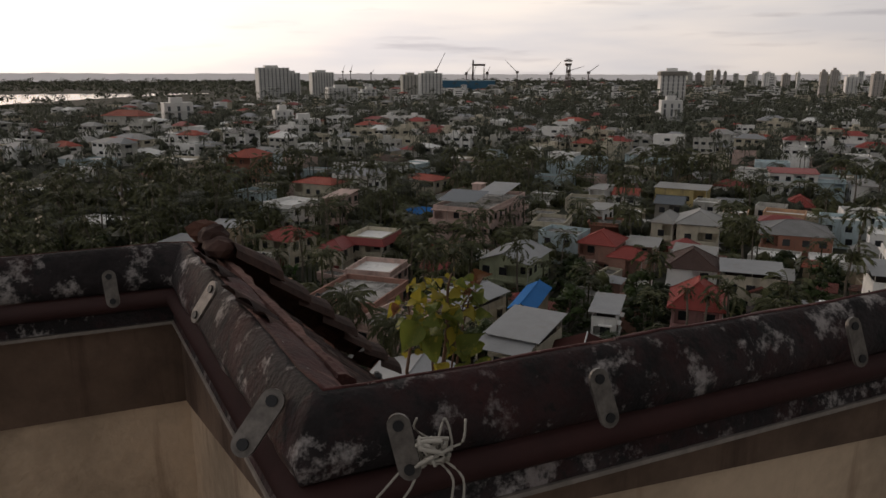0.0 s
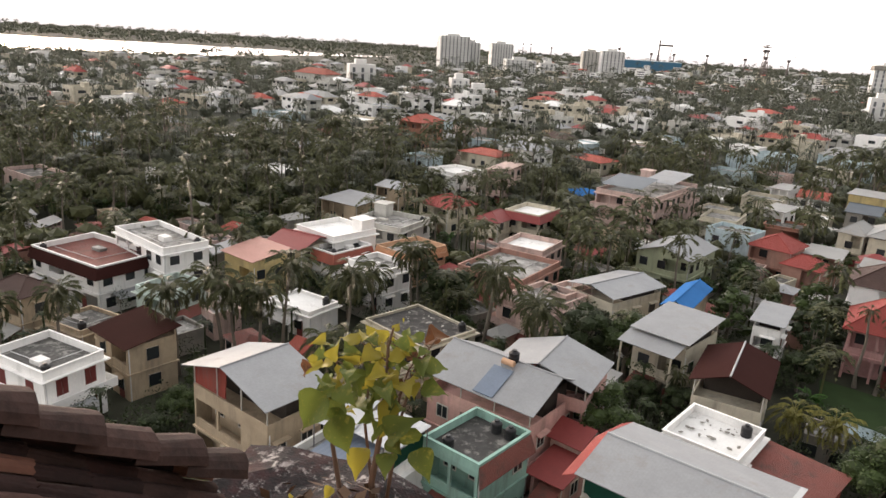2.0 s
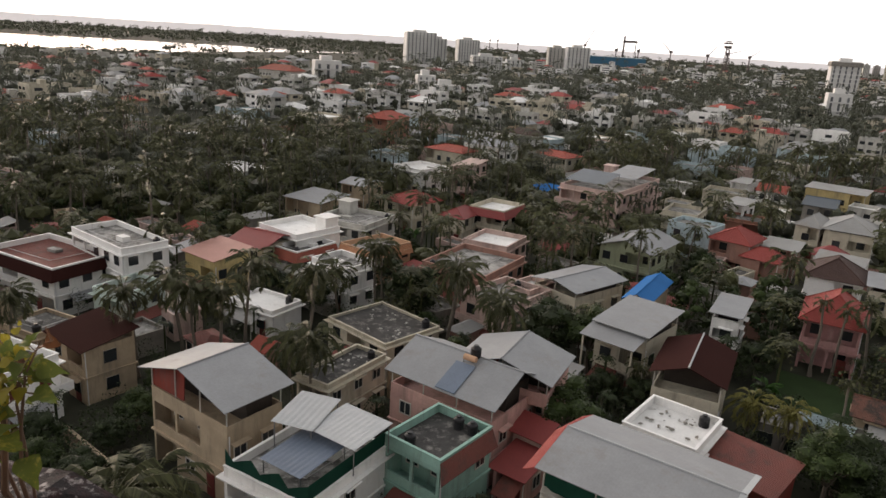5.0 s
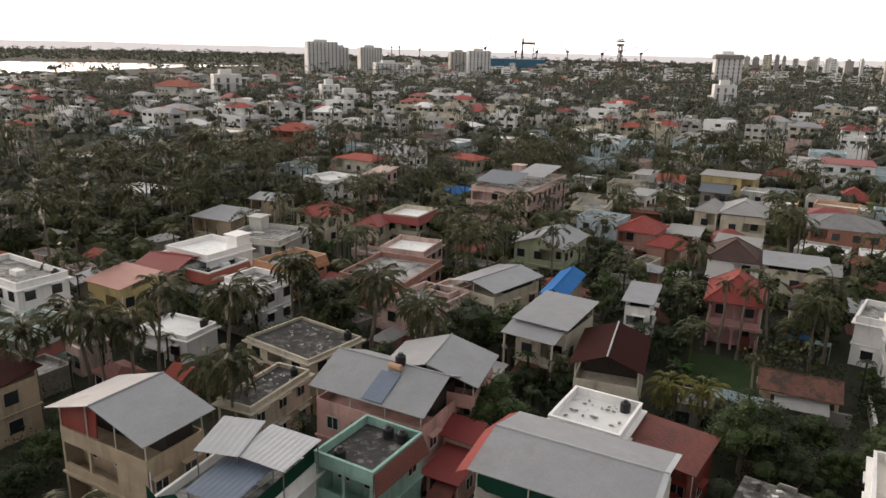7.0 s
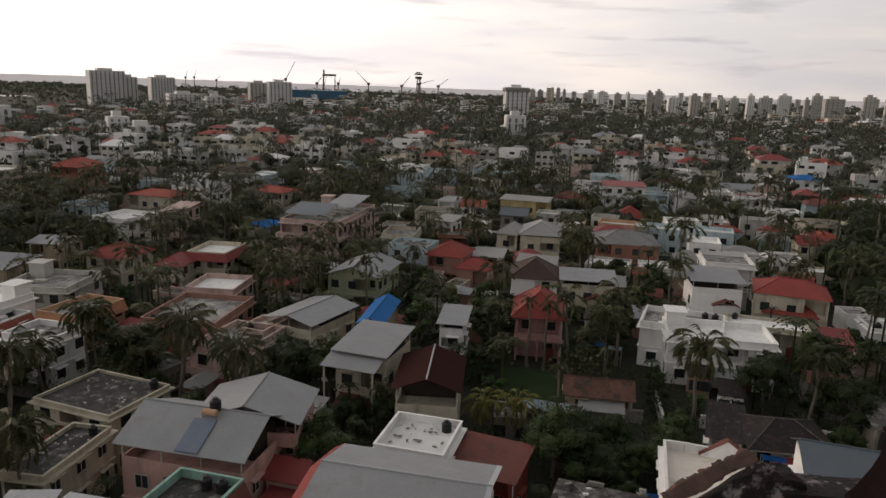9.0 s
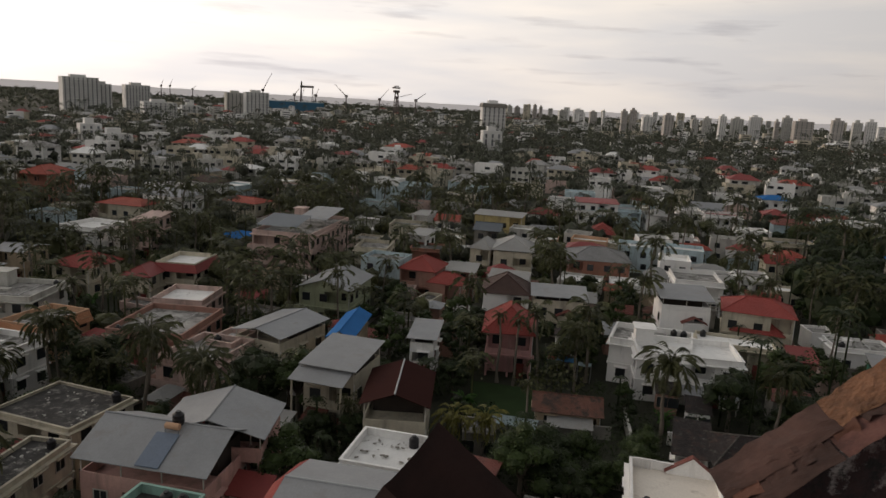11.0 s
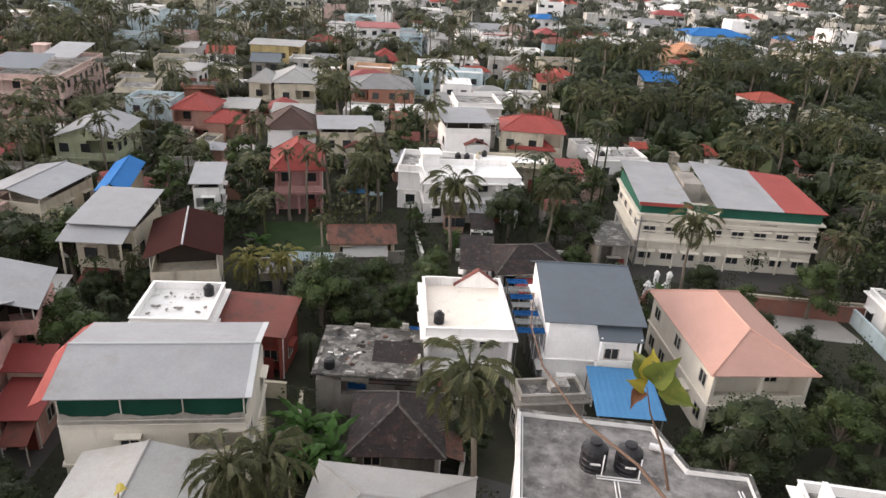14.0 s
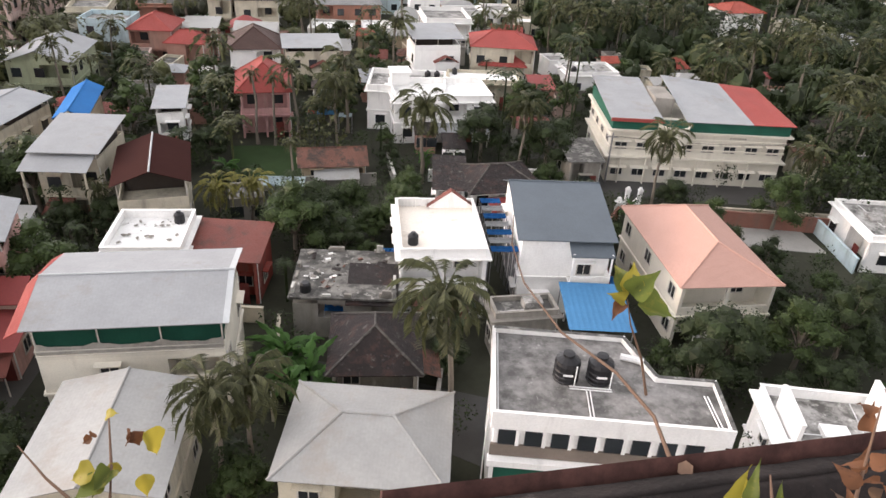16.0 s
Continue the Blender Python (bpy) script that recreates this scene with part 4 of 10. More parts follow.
tagged(part("ground", bm, "ground"), "dark earth and undergrowth between the houses", "ground", kind="structure")

def flat_patch(name, mat_, pts, z, label, category):
    bm = bmesh.new()
    slab(bm, [(p[0], p[1], z) for p in pts], z + 0.3)
    return tagged(part(name, bm, mat_), label, category, kind="structure")

flat_patch("road", "road", ((49.4, 62.5), (87.7, 34.9), (91.6, 39.9), (55.3, 66.6)), 0.03, "narrow worn asphalt lane between compounds", "road")
flat_patch("road_2", "road", ((25.8, 24.3), (30.2, 30.3), (19.6, 42.2), (16.6, 40.2)), 0.03, "narrow lane between close houses", "road")
flat_patch("road_3", "road", ((60.3, 66.6), (65.4, 64.7), (81.1, 86.8), (77.1, 89.8)), 0.03, "straight lane leading away between gardens", "road")
flat_patch("road_4", "road", ((-12.4, 37.9), (-8.4, 35.9), (5.4, 58.1), (1.4, 60.0)), 0.03, "lane between the near houses", "road")
flat_patch("yard", "paving", ((63.6, 39.6), (73.7, 31.7), (77.6, 40.8), (68.5, 46.7)), 0.05, "pale paved yard beside the salmon-roofed house", "paving")
flat_patch("lawn", "grass", ((25.2, 76.3), (32.3, 73.3), (36.2, 83.4), (28.1, 87.3)), 0.04, "small green lawn behind a hedge", "lawn")
flat_patch("lawn_2", "grass", ((91.1, 88.9), (117.2, 77.2), (123.1, 89.2), (99.0, 99.0)), 0.04, "open green plot beside palms", "lawn")


# ---- the houses below ----
house(-25.8, 49.6, -25.5, 11.4, 6.8, 8.8, roof='gable_y', rise=1.7, wall='beige', cover='sheet', top=6.2, over=0.7, gable='maroonw', label='beige two-storey house under a grey sheet gable', storeys=2)
house(-15.9, 45.0, -20.3, 7.8, 9.3, 5.9, roof='flat', wall='white', cover='concrete', label='white terrace house wrapped in green shade net', net=1, storeys=2)
house(-16.9, 47.1, -8.0, 3.5, 4.6, 8.2, roof='canopy', rise=0.35, cover='zinc', label='pale zinc sheet canopy with patched skylights', base=5.9)
house(-13.1, 46.1, -24.0, 4.7, 4.3, 8.1, roof='canopy', rise=0.3, cover='zinc', label='pale zinc sheet canopy on steel posts', base=5.9)
house(-15.6, 43.4, -23.0, 4.0, 4.9, 7.1, roof='canopy', rise=0.4, cover='bluegrey', label='blue-grey ribbed sheet canopy on posts', base=5.9)
house(-6.9, 49.5, -27.0, 5.4, 6.6, 7.0, roof='flat', wall='mint', cover='blackterrace', label='mint green flat-roofed house with blackened terrace', tanks=3, fascia='redtile', storeys=2)
house(-6.4, 59.0, -24.8, 11.7, 9.0, 7.6, roof='gable_x', rise=1.9, wall='pink', cover='sheet', top=5.4, label='pink house under a folded grey sheet roof', storeys=2, solar=1)
house(-2.4, 62.4, -15.0, 9.7, 7.5, 8.0, roof='gable_y', rise=1.5, wall='pink', cover='sheet', top=6.0, gable='maroonw', label='pink house with a grey sheet gable', storeys=2)
house(8.5, 46.2, -24.9, 12.7, 9.6, 8.3, roof='gable_x', rise=1.1, wall='creamclean', cover='sheet', top=5.6, redhip=1, label='cream house with a wide grey sheet roof and green nets', net=1, storeys=2)
house(11.7, 57.8, -27.4, 6.2, 6.6, 6.4, roof='flat', wall='white', cover='whiteroof', label='white terrace house with a clean white roof', tanks=1, storeys=2)
house(17.6, 55.4, -35.0, 6.6, 5.9, 4.5, roof='mono', rise=0.8, wall='maroonw', cover='redtile', label='low annex under a rust-red tiled lean-to', storeys=1)
house(15.1, 70.2, -16.2, 7.2, 10.0, 6.8, roof='gable_y', rise=1.3, wall='cream', cover='maroon', top=4.2, label='cream house under a maroon sheet gable with a pale ridge', storeys=1)
house(9.9, 77.4, -30.5, 6.8, 8.6, 7.9, roof='mono', rise=0.9, wall='cream', cover='sheet', top=6.2, label='cream house under a two-tier pale sheet roof', storeys=2, tier=1)
house(12.0, 89.9, -20.2, 3.6, 11.0, 7.4, roof='gable_y', rise=0.9, wall='beige', cover='blue', top=5.6, label='house under a bright blue sheet roof', storeys=2)
house(34.9, 91.8, -20.0, 7.6, 9.5, 6.4, roof='hip', rise=3.0, over=0.7, wall='rose', cover='red', label='rose pink two-storey house with a red hipped roof', storeys=2, verandah=1)
house(41.1, 111.8, -20.0, 8.3, 9.0, 6.3, roof='hip', rise=2.6, wall='white', cover='browntile', label='white house with a dark brown hipped roof', storeys=2)
house(48.5, 106.7, -20.0, 9.3, 7.0, 6.8, roof='mono', rise=0.5, wall='cream', cover='sheet', top=5.2, label='house under a pale flat sheet roof', storeys=2, porch=1)
house(35.6, 72.6, -22.0, 8.2, 5.4, 2.6, roof='gable_x', rise=1.3, wall='beige', cover='oldtile', label='low old house with a mossy tiled roof', storeys=1)
house(22.1, 89.3, -20.6, 4.0, 7.4, 6.6, roof='mono', rise=0.5, wall='white', cover='sheet', top=5, label='white house under a small sheet roof', storeys=2)
house(55.3, 79.9, -22.7, 13.1, 8.0, 6.5, roof='flat', wall='white', cover='whiteroof', label='bright white flat-roofed house with small windows', storeys=2)
house(53.7, 85.6, -34.0, 10.6, 8.0, 6.3, roof='flat', wall='white', cover='concrete', label='white house with a grey terrace and water tanks', tanks=2, storeys=2)
house(67.1, 99.8, -20.8, 8.4, 8.0, 8.2, roof='mono', rise=0.7, wall='white', cover='sheet', top=6.2, label='white house with an arched pediment and sheet roof', storeys=2, porch=1)
house(78.2, 95.6, -34.0, 11.1, 9.0, 6.8, roof='hip', rise=1.8, wall='cream', cover='red', label='cream house with a bright red tiled roof', storeys=2)
house(76.9, 93.6, -34.0, 8.1, 5.0, 3.9, roof='hip', rise=1.3, wall='cream', cover='red', label='porch with a bright red tiled roof', storeys=1)
house(68.1, 86.9, -30.8, 10.9, 5.0, 4.6, roof='flat', wall='cream', cover='whiteroof', label='cream single-storey terrace house', storeys=1)
house(43.6, 42.6, -31.2, 8.5, 11.9, 7.6, roof='gable_x', rise=1.6, wall='white', cover='slate', label='white house with a slate grey sheet roof', storeys=2, balcony=1, ridge_at=0.3)
house(33.3, 46.3, -27.7, 7.2, 9.3, 7.0, roof='flat', wall='white', cover='creamroof', label='white flat-roofed house with a pale screed terrace', tanks=1, storeys=2, pediment=1)
house(52.5, 33.7, -26.5, 9.0, 14.4, 6.2, roof='hip', rise=2.0, wall='creamclean', cover='salmon', label='cream house with a salmon pink hipped roof', storeys=2)
house(16.6, 28.2, -36.1, 9.9, 8.1, 5.8, roof='hip', rise=1.5, wall='cream', cover='palesheet', label='house with a pale grey hipped sheet roof', storeys=2)
house(3.8, 35.5, -28.3, 8.3, 9.4, 5.8, roof='gable_y', rise=1.0, wall='cream', cover='palesheet', label='house with a pale weathered sheet gable', storeys=2)
house(22.4, 37.9, -29.2, 6.9, 7.4, 3.6, roof='hip', rise=2.2, wall='grime', cover='blacktile', label='old house with a blackened tiled hip roof', storeys=1)
house(39.6, 32.6, -33.4, 5.2, 6.3, 4.2, roof='canopy', rise=0.3, cover='bluesheet', label='blue ribbed sheet canopy', base=0.0)
house(34.6, 35.7, -22.7, 5.1, 2.3, 4.4, roof='flat', wall='grime', cover='darkroof', label='low grey terrace with a red band', storeys=1)
house(44.2, 60.5, -32.8, 3.9, 8.1, 3.6, roof='mono', rise=0.6, wall='white', cover='blacktile', label='low white house with a black tiled roof', storeys=1)
house(48.6, 57.5, -20.0, 8.6, 8.0, 3.6, roof='hip', rise=1.6, wall='white', cover='blacktile', label='low house with a black tiled hip roof', storeys=1)
house(78.8, 29.2, -124.9, 8.4, 8.0, 4.2, roof='flat', wall='white', cover='concrete', label='white flat house with a blue boundary wall', storeys=1)
house(61.9, 58.4, -28.5, 4.5, 7.1, 4.0, roof='mono', rise=0.3, wall='grime', cover='darkroof', label='open shed with a dark flat roof', storeys=1)
house(41.9, 13.8, -39.0, 8.5, 5.1, 6.6, roof='flat', wall='white', cover='concrete', label='white modern house with a grey terrace', storeys=2)
house(0.1, 56.2, -27.4, 3.7, 2.6, 4.3, roof='mono', rise=0.9, wall='pinkpale', cover='maroonred', label='lean-to with a dull red roof beside a pink house', storeys=1)
house(-0.4, 53.5, -25.5, 3.6, 5.5, 3.0, roof='mono', rise=0.7, wall='pink', cover='maroonred', label='low lean-to under a red sheet roof', storeys=1)
house(-65.3, 79.4, -18.2, 14.5, 9.0, 6.6, roof='flat', wall='white', cover='redtile', label='white house with parapet frames and red fascia', fascia='maroon', storeys=2)
house(-58.0, 83.5, -28.2, 13.6, 6.4, 8.6, roof='flat', wall='white', cover='concrete', label='white three-storey block with a weathered terrace', storeys=3)
house(-44.6, 59.4, -26.5, 7.7, 6.1, 5.8, roof='mono', rise=1.0, wall='beige', cover='maroon', label='long beige house under a maroon sheet roof', storeys=2)
house(-48.2, 51.5, -15.0, 8.1, 6.0, 6.4, roof='flat', wall='white', cover='darkroof', label='white house with maroon shutters and a balcony', storeys=2, shutters=1, ledges=1)
house(-62.6, 64.2, -15.0, 6.4, 5.4, 6.4, roof='hip', rise=1.5, wall='beige', cover='browntile', label='beige house with a dark brown roof', storeys=2)
house(-54.7, 64.4, -15.0, 5.8, 5.5, 3.8, roof='flat', wall='beige', cover='darkroof', label='low beige house with a stained flat roof', storeys=1)
house(-50.2, 73.9, -15.0, 5.0, 6.3, 5.6, roof='flat', wall='mintpale', cover='concrete', label='pale house with a grey terrace', storeys=2)
house(-45.9, 87.5, -26.8, 7.6, 6.5, 6.4, roof='mono', rise=0.9, wall='yellow', cover='pinkroof', top=5.4, label='yellow house under a dusty pink roof', storeys=2)
house(-43.7, 97.7, -15.0, 7.5, 9.2, 5.8, roof='gable_x', rise=1.2, wall='cream', cover='maroonred', label='house under a dull red sheet roof', storeys=2)
house(-40.3, 103.4, -29.0, 9.2, 8.6, 7.0, roof='flat', wall='white', cover='whiteroof', label='white flat-roofed house with a light well', storeys=2)
house(-37.3, 98.2, -25.1, 5.0, 7.9, 5.6, roof='flat', wall='white', cover='darkroof', label='white house with red-edged terrace', fascia='brickred', storeys=2)
house(-27.7, 103.1, -30.2, 6.4, 8.8, 5.6, roof='flat', wall='peach', cover='concrete', label='peach house with sloped terracotta awnings', fascia='peachdk', storeys=2)
house(-28.9, 91.3, -27.5, 7.0, 5.6, 6.2, roof='flat', wall='white', cover='concrete', label='white house with an outside stair', tanks=1, storeys=2)
house(-35.1, 79.5, -20.9, 7.2, 5.1, 3.6, roof='flat', wall='white', cover='whiteroof', label='low white flat-roofed house', storeys=1)
house(-18.2, 73.8, -33.0, 9.8, 8.1, 5.1, roof='flat', wall='cream', cover='blackterrace', label='cream house with a wide blackened terrace', tanks=1, storeys=2, lip=0.3)
house(-18.7, 61.1, -21.7, 3.8, 8.7, 5.6, roof='flat', wall='cream', cover='blackterrace', label='long cream house with a blackened terrace', storeys=2, lip=0.4)
house(-11.6, 98.4, -20.3, 10.2, 12.0, 6.2, roof='flat', wall='terracotta', cover='concrete', label='terracotta house with a white-edged terrace', storeys=2)
house(-5.6, 86.8, -30.5, 7.2, 9.5, 6.0, roof='flat', wall='pinkpale', cover='concrete', label='pale pink house with a ribbed balcony', storeys=2, ledges=1)
house(-2.9, 91.1, -33.1, 3.8, 5.5, 6.0, roof='flat', wall='pinkpale', cover='whiteroof', label='pink stair tower with a white slab', storeys=2)
house(3.4, 92.8, -39.0, 7.9, 10.7, 6.9, roof='gable_y', rise=0.8, wall='cream', cover='sheet', top=5.2, label='house under two grey sheet roofs', storeys=2)
house(12.9, 117.8, -26.3, 9.3, 12.4, 6.2, roof='gable_y', rise=1.6, wall='lime', cover='sheet', label='pale green house under a grey gable', storeys=2)
house(9.2, 154.8, -24.7, 12.3, 24.0, 9.6, roof='flat', wall='pinkpale', cover='concrete', label='three-storey pale pink block with long balconies', storeys=3, verandah=1, ledges=1)
house(5.0, 149.0, -24.7, 8.5, 8.5, 10.6, roof='canopy', rise=1.2, cover='slate', label='dark grey sheet roof over a block terrace', base=9.0)
house(13.2, 158.0, -24.7, 6.5, 12.0, 10.9, roof='canopy', rise=1.0, cover='sheet', label='grey sheet roof over a block terrace', base=9.0)
house(23.9, 148.4, -20.0, 6.9, 9.0, 6.4, roof='flat', wall='cream', cover='concrete', label='cream house with balustraded balconies', storeys=2, verandah=1)
house(-12.6, 134.0, -20.0, 7.2, 9.0, 6.6, roof='flat', wall='cream', cover='whiteroof', fascia='maroonred', label='cream house with a deep red tiled band', storeys=2)
house(-18.9, 129.5, -20.0, 5.7, 8.0, 5.2, roof='hip', rise=1.4, wall='cream', cover='maroonred', label='cream house with a small red gabled roof', storeys=2)
house(-10.2, 112.1, -17.1, 7.6, 8.3, 6.0, roof='flat', wall='pinkpale', cover='whiteroof', label='pale pink house with a white terrace', storeys=2)
house(-29.7, 135.5, -30.6, 8.5, 9.0, 5.6, roof='hip', rise=1.8, wall='cream', cover='red', label='house with a red hipped roof among palms', storeys=2)
house(-35.4, 116.5, -15.0, 10.3, 10.0, 6.0, roof='flat', wall='offwhite', cover='concrete', label='off-white house with a wide grey terrace', storeys=2)
house(-23.3, 166.8, -20.0, 5.0, 10.0, 8.4, roof='mono', rise=0.8, wall='pinkpale', cover='pinkpale', label='pale pink three-storey house', storeys=3)
house(-32.9, 198.5, -27.6, 13.7, 10.0, 7.0, roof='hip', rise=1.2, wall='cream', cover='redorange', label='long house with an orange-red roof', storeys=2)
house(-24.1, 212.4, -34.0, 14.4, 10.0, 7.6, roof='hip', rise=1.5, wall='white', cover='sheet', label='house with a grey hipped sheet roof', storeys=2)
house(-4.6, 212.6, -34.0, 13.4, 9.0, 6.0, roof='hip', rise=1.2, wall='cream', cover='redorange', label='house with an orange-red roof', storeys=2)
house(-64.7, 242.9, -20.0, 10.5, 14.0, 9.5, roof='hip', rise=2.2, wall='orange', cover='redorange', label='three-storey orange house with a pagoda roof', storeys=3, verandah=1)
house(-88.9, 245.6, -20.0, 15.0, 12.0, 8.2, roof='flat', wall='cream', cover='whiteroof', label='cream three-storey house with red awnings', storeys=3)
house(-36.2, 171.6, -32.2, 9.6, 10.0, 6.2, roof='flat', wall='white', cover='whiteroof', label='low white house with a clean terrace', storeys=2)
house(-42.8, 144.5, -20.0, 6.6, 8.0, 6.2, roof='gable_x', rise=0.8, wall='beige', cover='sheet', label='house under a dented grey roof', storeys=2)
house(-48.3, 132.0, -22.0, 10.1, 9.0, 5.0, roof='mono', rise=0.6, wall='beige', cover='sheet', label='low shed with a weathered sheet roof', storeys=1)
house(30.2, 128.6, -30.0, 7.6, 8.4, 6.2, roof='hip', rise=2.0, wall='terracotta', cover='red', label='terracotta house with a red hipped roof', storeys=2)
house(33.6, 122.6, -30.0, 6.6, 5.6, 4.8, roof='hip', rise=1.6, wall='terracotta', cover='red', label='lower wing with a red hipped roof', storeys=1)
house(38.6, 131.0, -24.0, 6.2, 6.8, 5.2, roof='mono', rise=0.5, wall='terracotta', cover='palesheet', label='terracotta house under a pale sheet roof', storeys=2)
house(36.9, 155.0, -20.2, 7.2, 7.0, 4.6, roof='flat', wall='orange', cover='darkroof', label='orange-walled house with a flat roof', storeys=1)
house(36.9, 160.8, -34.0, 4.9, 7.0, 6.6, roof='mono', rise=0.5, wall='white', cover='palesheet', label='house under a pale sheet roof', storeys=2)
house(43.7, 190.2, -34.0, 5.1, 8.0, 6.6, roof='mono', rise=0.4, wall='white', cover='palesheet', label='white house with a pale roof', storeys=2)
house(47.2, 144.7, -33.3, 5.2, 8.0, 6.8, roof='hip', rise=1.9, wall='cream', cover='palesheet', label='pavilion with a pale hipped roof', storeys=2)
house(53.0, 142.5, -21.1, 8.9, 11.0, 7.2, roof='hip', rise=2.2, wall='cream', cover='palesheet', top=6.0, label='house with a pale pyramid sheet roof', storeys=2)
house(56.2, 170.3, -25.6, 7.1, 9.0, 6.2, roof='gable_x', rise=1.4, wall='grime', cover='slate', label='house with a dark blue-grey roof', storeys=2)
house(64.7, 187.2, -28.3, 13.8, 9.0, 7.2, roof='mono', rise=0.3, wall='yellow', cover='palesheet', label='long ochre house with a flat sheet roof', storeys=2)
house(70.2, 137.5, -20.0, 13.3, 12.0, 6.2, roof='hip', rise=2.0, wall='orange', cover='greytile', label='orange-brown house with a grey hipped roof', storeys=2)
house(102.3, 129.1, -29.5, 6.5, 7.0, 4.0, roof='flat', wall='white', cover='concrete', label='white house with an arched wall', storeys=1)
house(81.4, 118.0, -24.0, 8.6, 10.0, 6.6, roof='flat', wall='white', cover='concrete', label='white house with twin windows', storeys=2)
house(104.1, 201.4, -20.0, 19.0, 12.0, 8.0, roof='flat', wall='cyanpale', cover='sheet', label='pale blue block with flat sheet roofs', storeys=2)
house(100.2, 201.0, -20.0, 13.0, 10.0, 9.4, roof='mono', rise=0.5, wall='white', cover='maroonred', label='block with a dull red top roof', storeys=3)
house(90.4, 176.2, -26.5, 7.5, 9.0, 4.4, roof='hip', rise=2.4, wall='pinkpale', cover='red', label='pink house with a red roof', storeys=1)
house(117.1, 193.9, -21.1, 7.9, 9.0, 6.8, roof='hip', rise=1.4, wall='white', cover='palesheet', label='white house with a pale hipped roof', storeys=2)
house(134.3, 203.7, -23.5, 7.2, 9.0, 7.2, roof='flat', wall='white', cover='whiteroof', label='white flat-roofed house far off', storeys=2)
house(140.2, 195.0, -22.4, 11.2, 9.0, 7.2, roof='flat', wall='white', cover='maroonred', label='white house with a reddish terrace', storeys=2)
house(191.9, 236.1, -20.0, 11.5, 10.0, 7.0, roof='hip', rise=1.5, wall='white', cover='blue', label='house with a small blue roof', storeys=2)
house(166.9, 203.6, -29.7, 8.5, 9.0, 6.0, roof='hip', rise=1.6, wall='brickw', cover='maroonred', label='house with a dull red hipped roof', storeys=2)
house(225.8, 180.8, -26.3, 23.1, 16.0, 8.0, roof='hip', rise=2.0, wall='cyanpale', cover='blue', label='large house with a wide blue roof', storeys=2)
house(181.1, 155.0, -20.0, 9.1, 10.0, 7.0, roof='hip', rise=2.6, wall='peach', cover='peachdk', label='house with a peach coloured roof', storeys=2)
house(210.5, 168.4, -34.0, 7.7, 10.0, 6.0, roof='hip', rise=1.2, wall='cream', cover='slate', label='house with a grey-blue roof', storeys=3)
house(136.5, 122.3, -34.0, 8.7, 8.0, 7.0, roof='mono', rise=1.2, wall='grime', cover='blue', label='shed under a blue tarpaulin roof', storeys=1)
house(149.1, 101.6, -20.0, 9.5, 9.0, 6.0, roof='hip', rise=1.5, wall='white', cover='redorange', label='white house with a faded red roof', storeys=2)
house(133.8, 155.8, -20.0, 11.1, 8.0, 6.0, roof='flat', wall='cream', cover='concrete', label='cream house with a flat terrace', storeys=2)
house(180.1, 185.2, -20.0, 17.0, 10.0, 6.5, roof='flat', wall='white', cover='whiteroof', label='long white house far off', storeys=2)
house(88.6, 85.2, -22.9, 8.6, 6.0, 4.0, roof='flat', wall='white', cover='concrete', label='low white house with a flat roof', storeys=1)

